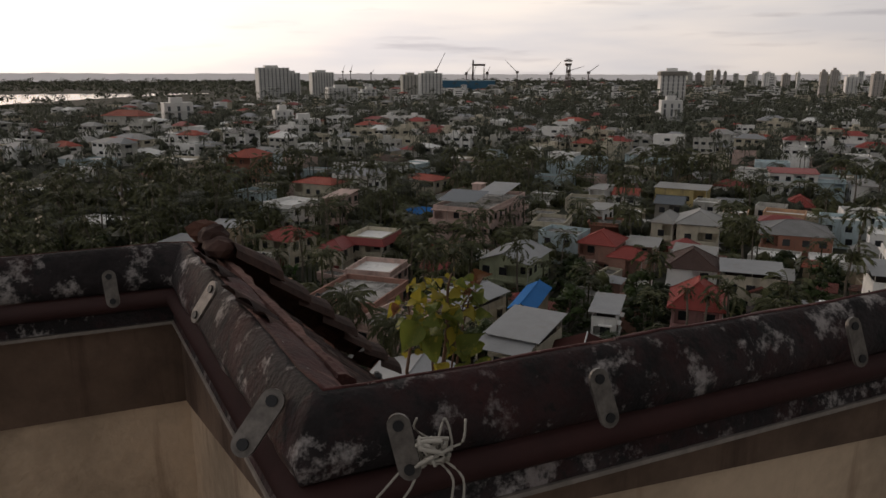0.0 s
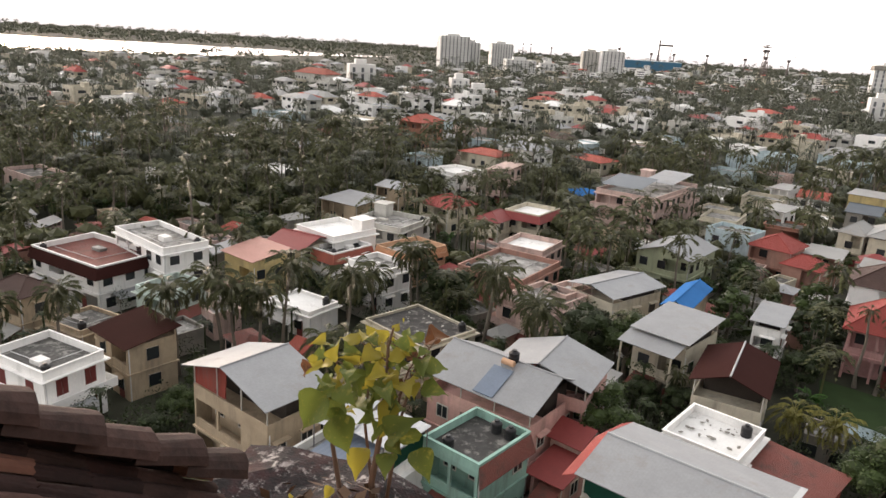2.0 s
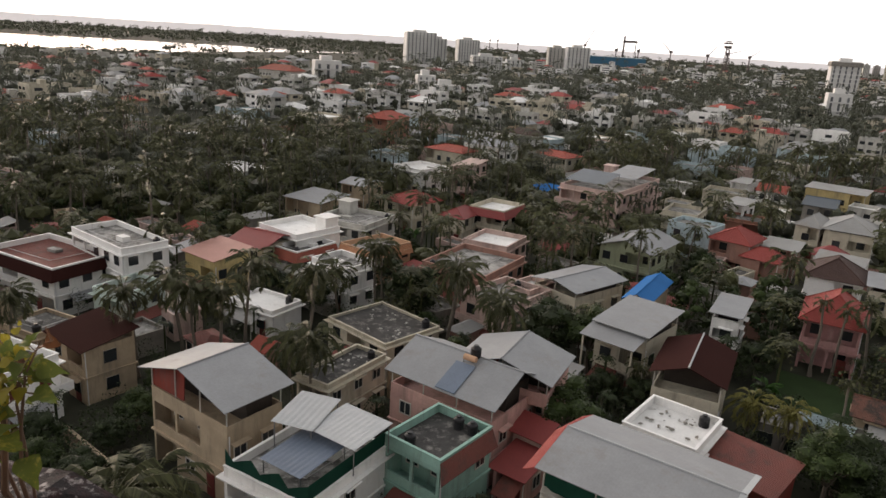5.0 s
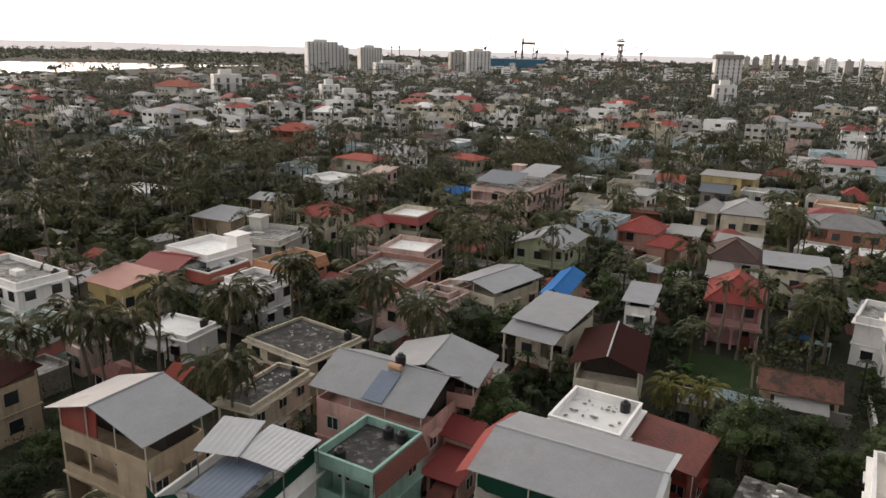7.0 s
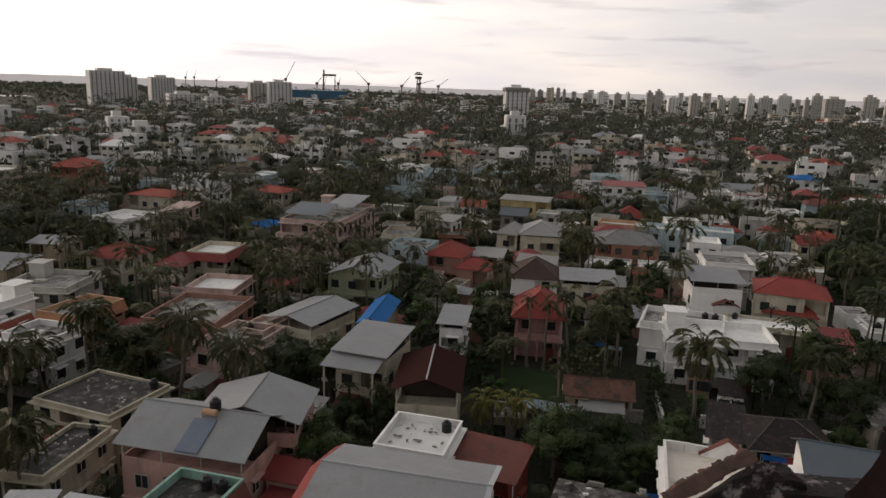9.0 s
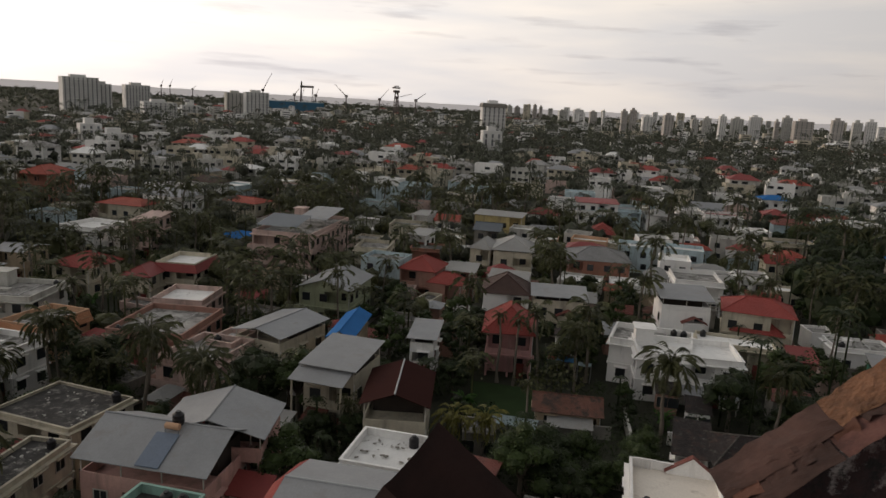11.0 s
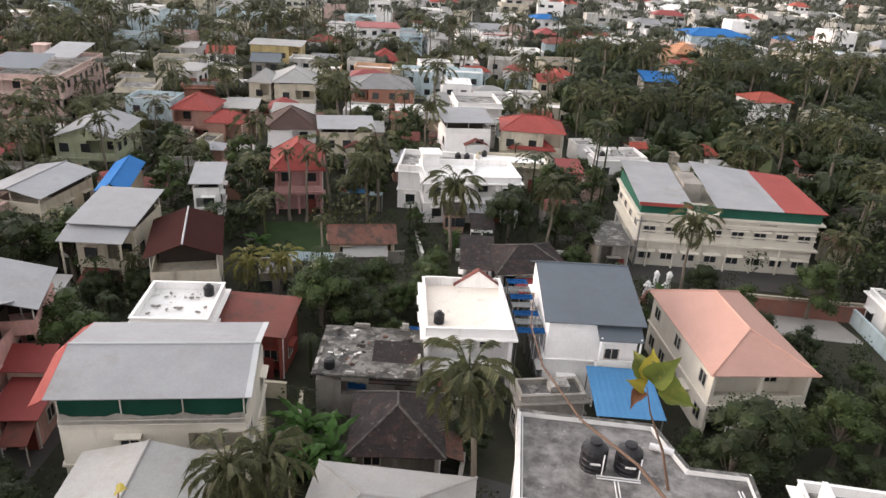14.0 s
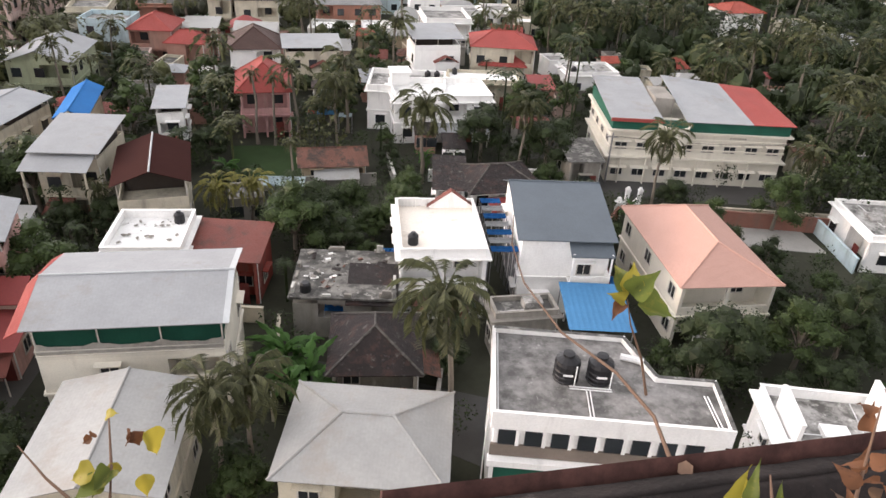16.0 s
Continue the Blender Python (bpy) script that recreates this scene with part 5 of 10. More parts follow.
# ---- the institution with two sheet roofs, green fascia and banded walls ----
def institution(x, y, yaw, w, d, z):
    h = empty("school_building", x, y, 0, yaw, "cream two-storey institution with green fascia and sheet roofs", "building")
    FOOT.append((x, y, radians(yaw), w / 2 + 0.8, d / 2 + 0.8, z))
    X, Y = w / 2 - 0.5, d / 2 - 0.5
    top = z - 1.5
    bm = bmesh.new()
    box(bm, -X, -Y, -0.3, X, Y, top)
    part("wall", bm, "creamclean", h)
    for zz, o in ((top, 0.55), (top * 0.5, 0.5), (top * 0.5 + 1.2, 0.12), (top - 0.9, 0.12)):
        bm = bmesh.new()
        ring(bm, 2 * X + 2 * o, 2 * Y + 2 * o, zz - 0.1, zz + 0.1, o + 0.1)
        part("ledge", bm, "creamclean", h)
    bm = bmesh.new()
    ring(bm, 2 * X + 0.2, 2 * Y + 0.2, top + 0.104, z - 0.05, 0.12)
    part("fascia", bm, "net", h, "dark green fascia below the roofs")
    xs = -X + 2 * X * 0.33
    bm = bmesh.new()
    shell(bm, [(-X - 0.5, -Y - 0.5, z), (xs - 1.2, -Y - 0.5, z), (xs - 1.2, Y + 0.5, z + 1.2), (-X - 0.5, Y + 0.5, z + 1.2)], [(0, 1, 2, 3)], 0.08)
    part("roof", bm, "sheet", h)
    bm = bmesh.new()
    box(bm, -X - 0.5, -Y - 0.62, z - 0.3, xs - 1.2, -Y - 0.505, z + 0.12)
    part("barge_board", bm, "red", h, "faded red edge board")
    bm = bmesh.new()
    xr = X - 2 * X * 0.22
    shell(bm, [(xs + 1.6, -Y - 0.5, z), (xr, -Y - 0.5, z), (xr, Y + 0.5, z + 0.9), (xs + 1.6, Y + 0.5, z + 1.7)], [(0, 1, 2, 3)], 0.08)
    part("roof", bm, "sheet", h)
    bm = bmesh.new()
    shell(bm, [(xr + 0.01, -Y - 0.5, z), (X + 0.5, -Y - 0.5, z), (X + 0.5, Y + 0.5, z + 0.5), (xr + 0.01, Y + 0.5, z + 0.9)], [(0, 1, 2, 3)], 0.08)
    part("roof", bm, "red", h, "red painted roof sheets")
    # rounded stair head between the roofs
    bm = bmesh.new()
    lathe(bm, [(1.9, top - 1.1), (1.9, top + 0.95), (1.98, top + 1.0), (1.98, top + 1.08), (1.76, top + 1.08), (1.76, top + 0.2), (0.02, top + 0.18)], 22, (xs + 0.2, -Y - 0.1))
    part("stair_head", bm, "creamclean", h, "rounded cream stair balcony")
    bm = bmesh.new()
    box(bm, xs - 1.0, -Y * 0.2, top + 0.1, xs + 1.4, Y * 0.6, z + 1.0)
    part("roof_room", bm, "grime", h)
    for s in range(2):
        for k in range(8):
            u = -X + (k + 0.5) * 2 * X / 8
            f = put("window", ME_FRAME, h, u, -Y, s * top * 0.5 + 0.9, 0)
            f.scale = (1.25, 1, 0.85)
            put("pane", ME_PANE, f, 0, 0, 0, 0)
            bm = bmesh.new()
            slab(bm, ((u - 1.1, -Y - 0.6, s * top * 0.5 + 2.1), (u + 1.1, -Y - 0.6, s * top * 0.5 + 2.1), (u + 1.1, -Y, s * top * 0.5 + 2.2), (u - 1.1, -Y, s * top * 0.5 + 2.2)), 0.09)
            part("sun_shade", bm, "creamclean", h)
        for k in range(4):
            u = -Y + (k + 0.5) * 2 * Y / 4
            f = put("window", ME_FRAME, h, -X, u, s * top * 0.5 + 0.9, -math.pi / 2)
            put("pane", ME_PANE, f, 0, 0, 0, 0)
    # a short line of raised lettering, too small to read
    for k in range(7):
        bm = bmesh.new()
        box(bm, X * 0.35 + k * 0.3, -Y - 0.03, top - 0.62, X * 0.35 + k * 0.3 + 0.2, -Y - 0.002, top - 0.42)
        part("letter_bar", bm, "grime", h)
    for k in range(6):
        bm = bmesh.new()
        tube(bm, ((-X + 1.5 + k * 3.2, -Y - 0.4, 0), (-X + 1.5 + k * 3.2, -Y - 0.4, top * 0.5 - 0.1)), 0.12, 8)
        part("column", bm, "creamclean", h)


institution(77.6, 56.2, -33, 22.5, 13.5, 8.3)


# ---- the white office with two big tanks on its terrace ----
def office(x, y, yaw, w, d, z):
    h = empty("office_building", x, y, 0, yaw, "white three-storey building with a stained concrete terrace", "building")
    FOOT.append((x, y, radians(yaw), w / 2 + 0.5, d / 2 + 0.5, z))
    X, Y = w / 2, d / 2
    top = z - 0.25
    def outline(g, zz):
        return [(-X - g, -Y - g, zz), (X + g, -Y - g, zz), (X + g, Y * 0.05 + g, zz), (X * 0.48 + g, Y * 0.05 + g, zz), (X * 0.26 + g, Y + g, zz), (-X - g, Y + g, zz)]
    def extrude(bm, g, z0, z1):
        a = [bm.verts.new(p) for p in outline(g, z0)]
        b = [bm.verts.new(p) for p in outline(g, z1)]
        bm.faces.new(a[::-1])
        bm.faces.new(b)
        for i in range(6):
            j = (i + 1) % 6
            bm.faces.new((a[i], a[j], b[j], b[i]))
    bm = bmesh.new()
    extrude(bm, -0.12, -0.3, top - 0.04)
    part("wall", bm, "white", h)
    bm = bmesh.new()
    extrude(bm, -0.02, top - 0.04, top)
    part("terrace", bm, "oldterrace", h)
    bm = bmesh.new()
    o, i_ = outline(0.1, 0), outline(-0.12, 0)
    ot = [bm.verts.new((p[0], p[1], z + 0.12)) for p in o]
    ob = [bm.verts.new((p[0], p[1], z - 1.15)) for p in o]
    it = [bm.verts.new((p[0], p[1], z + 0.12)) for p in i_]
    ib = [bm.verts.new((p[0], p[1], z - 1.15)) for p in i_]
    for k in range(6):
        j = (k + 1) % 6
        bm.faces.new((ob[k], ob[j], ot[j], ot[k]))
        bm.faces.new((it[k], it[j], ib[j], ib[k]))
        bm.faces.new((ot[k], ot[j], it[j], it[k]))
        bm.faces.new((ib[k], ib[j], ob[j], ob[k]))
    part("parapet", bm, "white", h)
    for k in (1, 2, 3, 4):
        a, b = outline(-0.01, z + 0.13)[k], outline(-0.01, z + 0.13)[(k + 1) % 6]
        v = Vector(b) - Vector(a)
        n_ = Vector((-v.y, v.x, 0)).normalized() * 0.13
        bm = bmesh.new()
        slab(bm, [Vector(a) - n_, Vector(b) - n_, Vector(b) + n_, Vector(a) + n_], 0.02)
        part("mossy_coping", bm, "darkroof", h, "blackened mossy parapet top")
    for k in range(8):
        bm = bmesh.new()
        u = -X + 0.9 + k * (w - 1.2) / 8
        box(bm, u - 0.5, -Y - 0.03, z - 2.35, u + 0.5, -Y + 0.13, z - 1.3)
        part("window", bm, "glass", h, "dark square window opening")
        bm = bmesh.new()
        box(bm, u + 0.5, -Y - 0.05, z - 2.4, u + 0.72, -Y + 0.11, z - 1.2)
        part("pier", bm, "white", h)
    bm = bmesh.new()
    box(bm, -X, -Y - 0.06, z - 3.25, X, -Y + 0.11, z - 2.4)
    part("band", bm, "ochre", h, "dusty brown band below the windows")
    bm = bmesh.new()
    box(bm, -X - 0.1, -Y - 0.5, z - 3.75, X, -Y + 0.11, z - 3.3)
    part("ledge", bm, "white", h)
    bm = bmesh.new()
    box(bm, -X + 0.3, -Y - 0.02, z - 5.6, X - 0.3, -Y + 0.1, z - 3.8)
    part("shade_net", bm, "net", h, "dark green net across the open floor")
    for k in range(5):
        bm = bmesh.new()
        u = -X + 0.2 + k * (w - 0.4) / 4
        box(bm, u - 0.12, -Y - 0.3, 0, u + 0.12, -Y - 0.025, z - 3.76)
        part("column", bm, "white", h)
    # white pipes on the terrace
    for pts in (((-1.2, -Y + 0.3, top + 0.1), (-1.2, -Y + 2.6, top + 0.1)), ((-1.0, -Y + 0.3, top + 0.1), (-1.0, -Y + 2.6, top + 0.1)), ((-2.2, -Y + 2.7, top + 0.1), (0.3, -Y + 2.7, top + 0.1)), ((-2.2, -Y + 2.9, top + 0.1), (0.3, -Y + 2.9, top + 0.1)),
                ((-1.9, -Y + 3.0, top + 0.1), (-1.9, -Y + 3.0, top + 1.5)), ((0.2, -Y + 3.0, top + 0.1), (0.2, -Y + 3.0, top + 1.5)), ((X - 0.7, -Y + 0.4, top + 0.1), (X - 0.9, -Y + 3.0, top + 0.1)), ((X - 0.5, -Y + 0.4, top + 0.1), (X - 0.7, -Y + 3.0, top + 0.1)), ((-X + 0.25, -Y + 0.3, top + 0.12), (-X + 0.25, Y - 0.3, top + 0.12)), ((-X - 0.25, -Y + 1.0, 0), (-X - 0.25, -Y + 1.0, top))):
        bm = bmesh.new()
        tube(bm, pts, 0.045, 6)
        part("water_pipe", bm, "pipe", h, "white plastic pipe")
    m = pose(x, y, 0, 0, 0, yaw)
    for px, py in ((-2.35, -0.15), (-0.35, -0.1)):
        p = m @ Vector((px, py, top))
        t = water_tank(p.x, p.y, p.z, 1.45, "large black plastic water tank on a terrace")
        t.rotation_euler = (0, 0, radians(yaw))
        bm = bmesh.new()
        box(bm, -0.3, -0.83, 0.72, 0.3, -0.795, 0.86)
        part("label_bar", bm, "pipe", t, "white worn label strip")
    p = m @ Vector((X * 0.3, Y * 0.45, top))
    bm = bmesh.new()
    tube(bm, ((p.x - 0.5, p.y + 0.6, p.z + 0.3), (p.x, p.y, p.z + 0.3), (p.x + 0.4, p.y - 0.5, p.z + 0.25)), 0.22, 8)
    tagged(part("plastic_sack", bm, "pipe"), "crumpled white plastic sack on a terrace", "sack")


office(29.8, 22.7, -37, 13.4, 7.9, 8.6)


# ---- compound walls, gate posts, tarpaulins, boats of clutter ----
def compound_wall(x0, y0, x1, y1, hh=1.6, m_="grime", label="weathered plaster compound wall", name="compound_wall"):
    e = empty(name, x0, y0, 0, math.degrees(math.atan2(y1 - y0, x1 - x0)), label, "wall", "compound walls")
    ln = math.hypot(x1 - x0, y1 - y0)
    bm = bmesh.new()
    box(bm, 0, -0.1, -0.2, ln, 0.1, hh)
    part("wall_body", bm, m_, e)
    bm = bmesh.new()
    box(bm, -0.05, -0.16, hh, ln + 0.05, 0.16, hh + 0.08)
    part("coping", bm, m_, e)


compound_wall(60.0, 48.1, 80.2, 32.8, 1.8, "brickw", "long red-brown compound wall beside a lane")
compound_wall(64.5, 47.1, 83.7, 33.3, 1.2, "cream", "low cream wall along the lane")
compound_wall(51.6, 44.5, 59.5, 48.6, 1.6, "brickw", "red-brown compound wall")
compound_wall(23.3, 74.2, 39.3, 68.4, 1.5, "grime")
compound_wall(26.4, 62.3, 43.5, 54.4, 1.5, "grime")
compound_wall(22.7, 30.2, 27.1, 35.8, 1.8, "grime")
compound_wall(-14.4, 36.4, -30.4, 43.7, 1.6, "cream", "pale compound wall along the lane")
compound_wall(-40.5, 49.6, -30.4, 44.2, 1.6, "beige", "beige compound wall")
compound_wall(79.7, 28.8, 91.6, 38.9, 1.5, "white", "white compound wall")
compound_wall(72.2, 28.2, 77.1, 35.8, 1.7, "cyanpale", "pale blue boundary wall")
compound_wall(45.3, 66.5, 57.4, 60.6, 1.5, "white", "white boundary wall")
for gx, gy in ((59.1, 48.6), (60.7, 47.5)):
    g = empty("gate_post", gx, gy, 0, -33, "white rounded gate post beside a lane", "gate post", "gate posts")
    bm = bmesh.new()
    lathe(bm, [(0.42, -0.1), (0.42, 2.0), (0.5, 2.05), (0.5, 2.2), (0.36, 2.3), (0.2, 2.6), (0.05, 2.7)], 12)
    part("post_body", bm, "white", g)


def tarp(x, y, z, w, d, yaw, m_, label, sag=0.25):
    e = empty("tarpaulin", x, y, 0, yaw, label, "tarpaulin")
    n = 7
    bm = bmesh.new()
    g = [[bm.verts.new((-w / 2 + w * i / n, -d / 2 + d * j / n, z - sag * math.sin(math.pi * i / n) * math.sin(math.pi * j / n) + 0.07 * math.sin(3.1 * i + 2.3 * j))) for i in range(n + 1)] for j in range(n + 1)]
    for j in range(n):
        for i in range(n):
            bm.faces.new((g[j][i], g[j][i + 1], g[j + 1][i + 1], g[j + 1][i]))
    bmesh.ops.solidify(bm, geom=bm.faces[:], thickness=0.02)
    part("sheet", bm, m_, e)
    for i, j in ((0, 0), (n, 0), (n, n), (0, n)):
        bm = bmesh.new()
        px, py = -w / 2 + w * i / n, -d / 2 + d * j / n
        tube(bm, ((px, py, 0), (px, py, z + 0.02)), 0.04)
        part("pole", bm, "steel", e)


for k in range(7):
    f = k / 6
    tarp(40.2 - 3.1 * f, 48.0 - 6.4 * f, 6.8 - 1.1 * f, 1.9 + 0.5 * f, 0.98, -28, "zinc" if k % 2 else "blue", "pale plastic strip tied over a narrow passage" if k % 2 else "blue tarpaulin strip tied over a narrow passage", 0.12)
tarp(44.7, 35.7, 2.6, 1.6, 4.0, -30, "blue", "blue tarpaulin along a side passage")
tarp(29.6, 48.7, 3.6, 1.2, 2.0, -30, "blue", "blue plastic sheet tied beside a ruin")
tarp(22.7, 44.7, 2.6, 2.2, 1.2, -30, "blue", "blue plastic sheet at a ruin")
tarp(23.8, 44.8, 2.9, 5.0, 1.2, -32, "red", "faded red awning sheet")
tarp(41.8, 87.1, 2.6, 2.6, 2.0, -30, "bluesheet", "light blue plastic sheet in a yard")
tarp(43.8, 85.5, 2.4, 1.8, 1.5, -30, "cyanpale", "pale plastic sheet in a yard")
tarp(40.6, 89.0, 2.2, 1.4, 1.2, -30, "redorange", "orange plastic sheet in a yard")
tarp(27.9, 69.2, 2.6, 5, 2.5, -30, "cyanpale", "pale corrugated shelter roof")


def gate_post(x, y):
    """A white pier with a stepped cap beside the street."""
    e = empty("gate_post", x, y, 0, -28, "white plastered gate post with a stepped cap", "gate post", "gate posts")
    bm = bmesh.new()
    box(bm, -0.22, -0.22, 0, 0.22, 0.22, 2.1)
    part("shaft", bm, "white", e)
    for z, s in ((2.1, 0.28), (2.25, 0.20), (2.40, 0.12)):
        bm = bmesh.new()
        box(bm, -s, -s, z, s, s, z + 0.15)
        part("cap", bm, "white", e)


def rubble(x, y, z, w, d, yaw, n, seed, m_, label):
    """Broken mortar and odd bits lying about on a terrace."""
    rr = random.Random(seed)
    bm = bmesh.new()
    for _ in range(n):
        s = rr.uniform(0.05, 0.17)
        m = Matrix.Translation((rr.uniform(-w, w), rr.uniform(-d, d), s * 0.25)) @ Matrix.Rotation(rr.uniform(0, 3.1), 4, "Z") @ Matrix.Diagonal((s * rr.uniform(0.8, 2.2), s, s * 0.6, 1))
        bmesh.ops.create_icosphere(bm, subdivisions=1, radius=1.0, matrix=m)
    for v in bm.verts:
        v.co += Vector((noise.noise(v.co * 9), noise.noise(v.co * 9 + Vector((4, 0, 0))), 0)) * 0.05
    o = part("rubble", bm, m_)
    o.matrix_world = pose(x, y, z, 0, 0, yaw)
    tagged(o, label, "rubble", kind="stuff")


rubble(11.7, 57.8, 5.82, 2.3, 2.5, -27.4, 26, 5, "grime", "broken mortar lying on a white terrace")
rubble(-18.2, 73.8, 4.86, 4.0, 3.2, -33.0, 30, 6, "offwhite", "pale rubble on a blackened terrace")
rubble(-18.7, 61.1, 5.26, 1.4, 3.6, -21.7, 22, 7, "offwhite", "pale rubble on a blackened terrace")
gate_post(62.2, 50.2)
gate_post(63.4, 49.4)


def ruin(x, y, yaw, w, d, z):
    """A derelict house: broken dark terrace, a collapsed tiled part, crumbling parapet stumps, rubble and loose tiles."""
    h = empty("derelict_house", x, y, 0, yaw, "derelict house with a stained broken terrace and rubble", "house")
    FOOT.append((x, y, radians(yaw), w / 2 + 0.5, d / 2 + 0.5, z))
    rr = random.Random(77)
    X, Y = w / 2, d / 2
    bm = bmesh.new()
    blocks(bm, [-X, -X * 0.5, 0.0, X * 0.55, X], [-Y, -Y + 1.0, Y], [-0.3, z * 0.45, z - 1.1, z - 0.5], {(1, 0, 1), (3, 0, 0), (3, 0, 1), (0, 0, 2)})
    part("wall", bm, "grime", h)
    bm = bmesh.new()
    box(bm, -X - 0.3, -Y - 0.3, z - 0.5, X + 0.2, Y + 0.2, z - 0.32)
    rugged_slab(bm, 5, 0.06)
    part("roof_slab", bm, "ruinroof", h)
    bm = bmesh.new()
    shell(bm, [(X * 0.05, -Y - 0.5, z - 0.75), (X + 0.3, -Y - 0.5, z - 0.75), (X + 0.3, Y * 0.25, z + 0.15), (X * 0.05, Y * 0.25, z + 0.15)], [(0, 1, 2, 3)], 0.1)
    part("tiled_slope", bm, "blacktile", h, "blackened mossy tile slope")
    for k in range(16):
        bm = bmesh.new()
        ln = rr.uniform(0.5, 1.3)
        side = k % 4
        u = rr.uniform(-0.95, 0.95)
        px, py = ((u * X, Y), (u * X, -Y), (-X, u * Y), (X, u * Y))[side]
        lx, ly = (ln / 2, 0.11) if side < 2 else (0.11, ln / 2)
        box(bm, px - lx, py - ly, z - 0.33, px + lx, py + ly, z - 0.33 + rr.uniform(0.15, 0.7))
        part("parapet_stump", bm, rr.choice(("grime", "grime", "offwhite")), h)
    for k in range(46):
        bm = bmesh.new()
        s = rr.uniform(0.08, 0.28)
        box(bm, -s * rr.uniform(0.5, 2.2), -s * 0.6, 0, s, s * 0.7, s * rr.uniform(0.2, 0.7))
        o = part("rubble", bm, rr.choice(("grime", "white", "oldtile", "concrete", "blacktile")), h)
        o.location = (rr.uniform(-0.92, 0.92) * X, rr.uniform(-0.8, 0.92) * Y, z - 0.31)
        if o.location.x > 0 and o.location.y < Y * 0.25:
            o.location.x *= -1
        o.rotation_euler = (rr.uniform(-0.2, 0.2), rr.uniform(-0.2, 0.2), rr.uniform(0, 6.28))
    bm = bmesh.new()
    lathe(bm, [(0.45, z - 0.31), (0.48, z - 0.2), (0.44, z + 0.35), (0.3, z + 0.5)], 12, (-X + 1.0, -Y + 0.7))
    part("old_drum", bm, "tankblack", h)


def rugged_slab(bm, cuts, amount):
    bmesh.ops.subdivide_edges(bm, edges=bm.edges[:], cuts=cuts, use_grid_fill=True)
    for v in bm.verts:
        v.co.z += noise.noise(v.co * 1.7) * amount


ruin(24.6, 46.9, -31.7, 8.1, 7.1, 4.4)


# the white modern house: tall fin walls and a thin frame beside its terrace
def fin_wall(x, y, yaw, ln, z0, z1, label):
    e = empty("fin_wall", x, y, 0, yaw, label, "wall")
    bm = bmesh.new()
    box(bm, -ln / 2, -0.12, z0, ln / 2, 0.12, z1)
    part("panel", bm, "white", e)
    bm = bmesh.new()
    box(bm, -ln / 2, -0.16, z1, ln / 2, 0.16, z1 + 0.08)
    part("coping", bm, "white", e)


fin_wall(38.3, 15.3, 50, 3.6, 0.0, 8.2, "white rendered fin wall beside a terrace")
fin_wall(44.1, 12.8, 50, 3.0, 0.0, 8.2, "white rendered fin wall beside a terrace")


# ---- street poles with cables along the lane ----
def utility_pole(x, y, hh, lamp, label):
    e = empty("utility_pole", x, y, 0, -33, label, "pole", "utility poles")
    bm = bmesh.new()
    tube(bm, ((0, 0, -0.3), (0, 0, hh)), [0.13, 0.08], 8)
    part("mast", bm, "steel", e)
    bm = bmesh.new()
    box(bm, -0.7, -0.05, hh - 0.6, 0.7, 0.05, hh - 0.5)
    part("cross_arm", bm, "steel", e)
    for k in (-0.6, -0.2, 0.2, 0.6):
        bm = bmesh.new()
        lathe(bm, [(0.05, hh - 0.5), (0.06, hh - 0.42), (0.03, hh - 0.36)], 8, (k, 0))
        part("insulator", bm, "frame", e)
    if lamp:
        bm = bmesh.new()
        tube(bm, ((0, 0, hh - 0.9), (-0.5, -0.3, hh - 0.4), (-1.0, -0.6, hh - 0.3)), 0.035, 6)
        part("lamp_arm", bm, "steel", e)
        bm = bmesh.new()
        box(bm, -1.45, -0.95, hh - 0.36, -0.9, -0.5, hh - 0.24)
        part("lamp_head", bm, "frame", e, "white street lamp head")
    return e


POLES = [(84.3, 44.0, 6.5), (65.0, 56.4, 6.5), (87.6, 37.9, 6.8)]
for k, (x, y, hh) in enumerate(POLES):
    utility_pole(x, y, hh, k == 0, "grey street pole with a lamp beside a lane" if k == 0 else "grey utility pole beside a lane")
for a, b in ((1, 0), (0, 2)):
    for off in (-0.5, 0.5):
        bm = bmesh.new()
        A_, B_ = Vector((POLES[a][0] + off * 0.8, POLES[a][1] - off * 0.5, POLES[a][2] - 0.4)), Vector((POLES[b][0] + off * 0.8, POLES[b][1] - off * 0.5, POLES[b][2] - 0.4))
        tube(bm, [A_.lerp(B_, k / 10) - Vector((0, 0, 0.5 * (1 - (2 * k / 10 - 1) ** 2))) for k in range(11)], 0.018, 4)
        tagged(part("power_cable", bm, "tankblack"), "thin black power cable sagging between poles", "cable", "power cables")

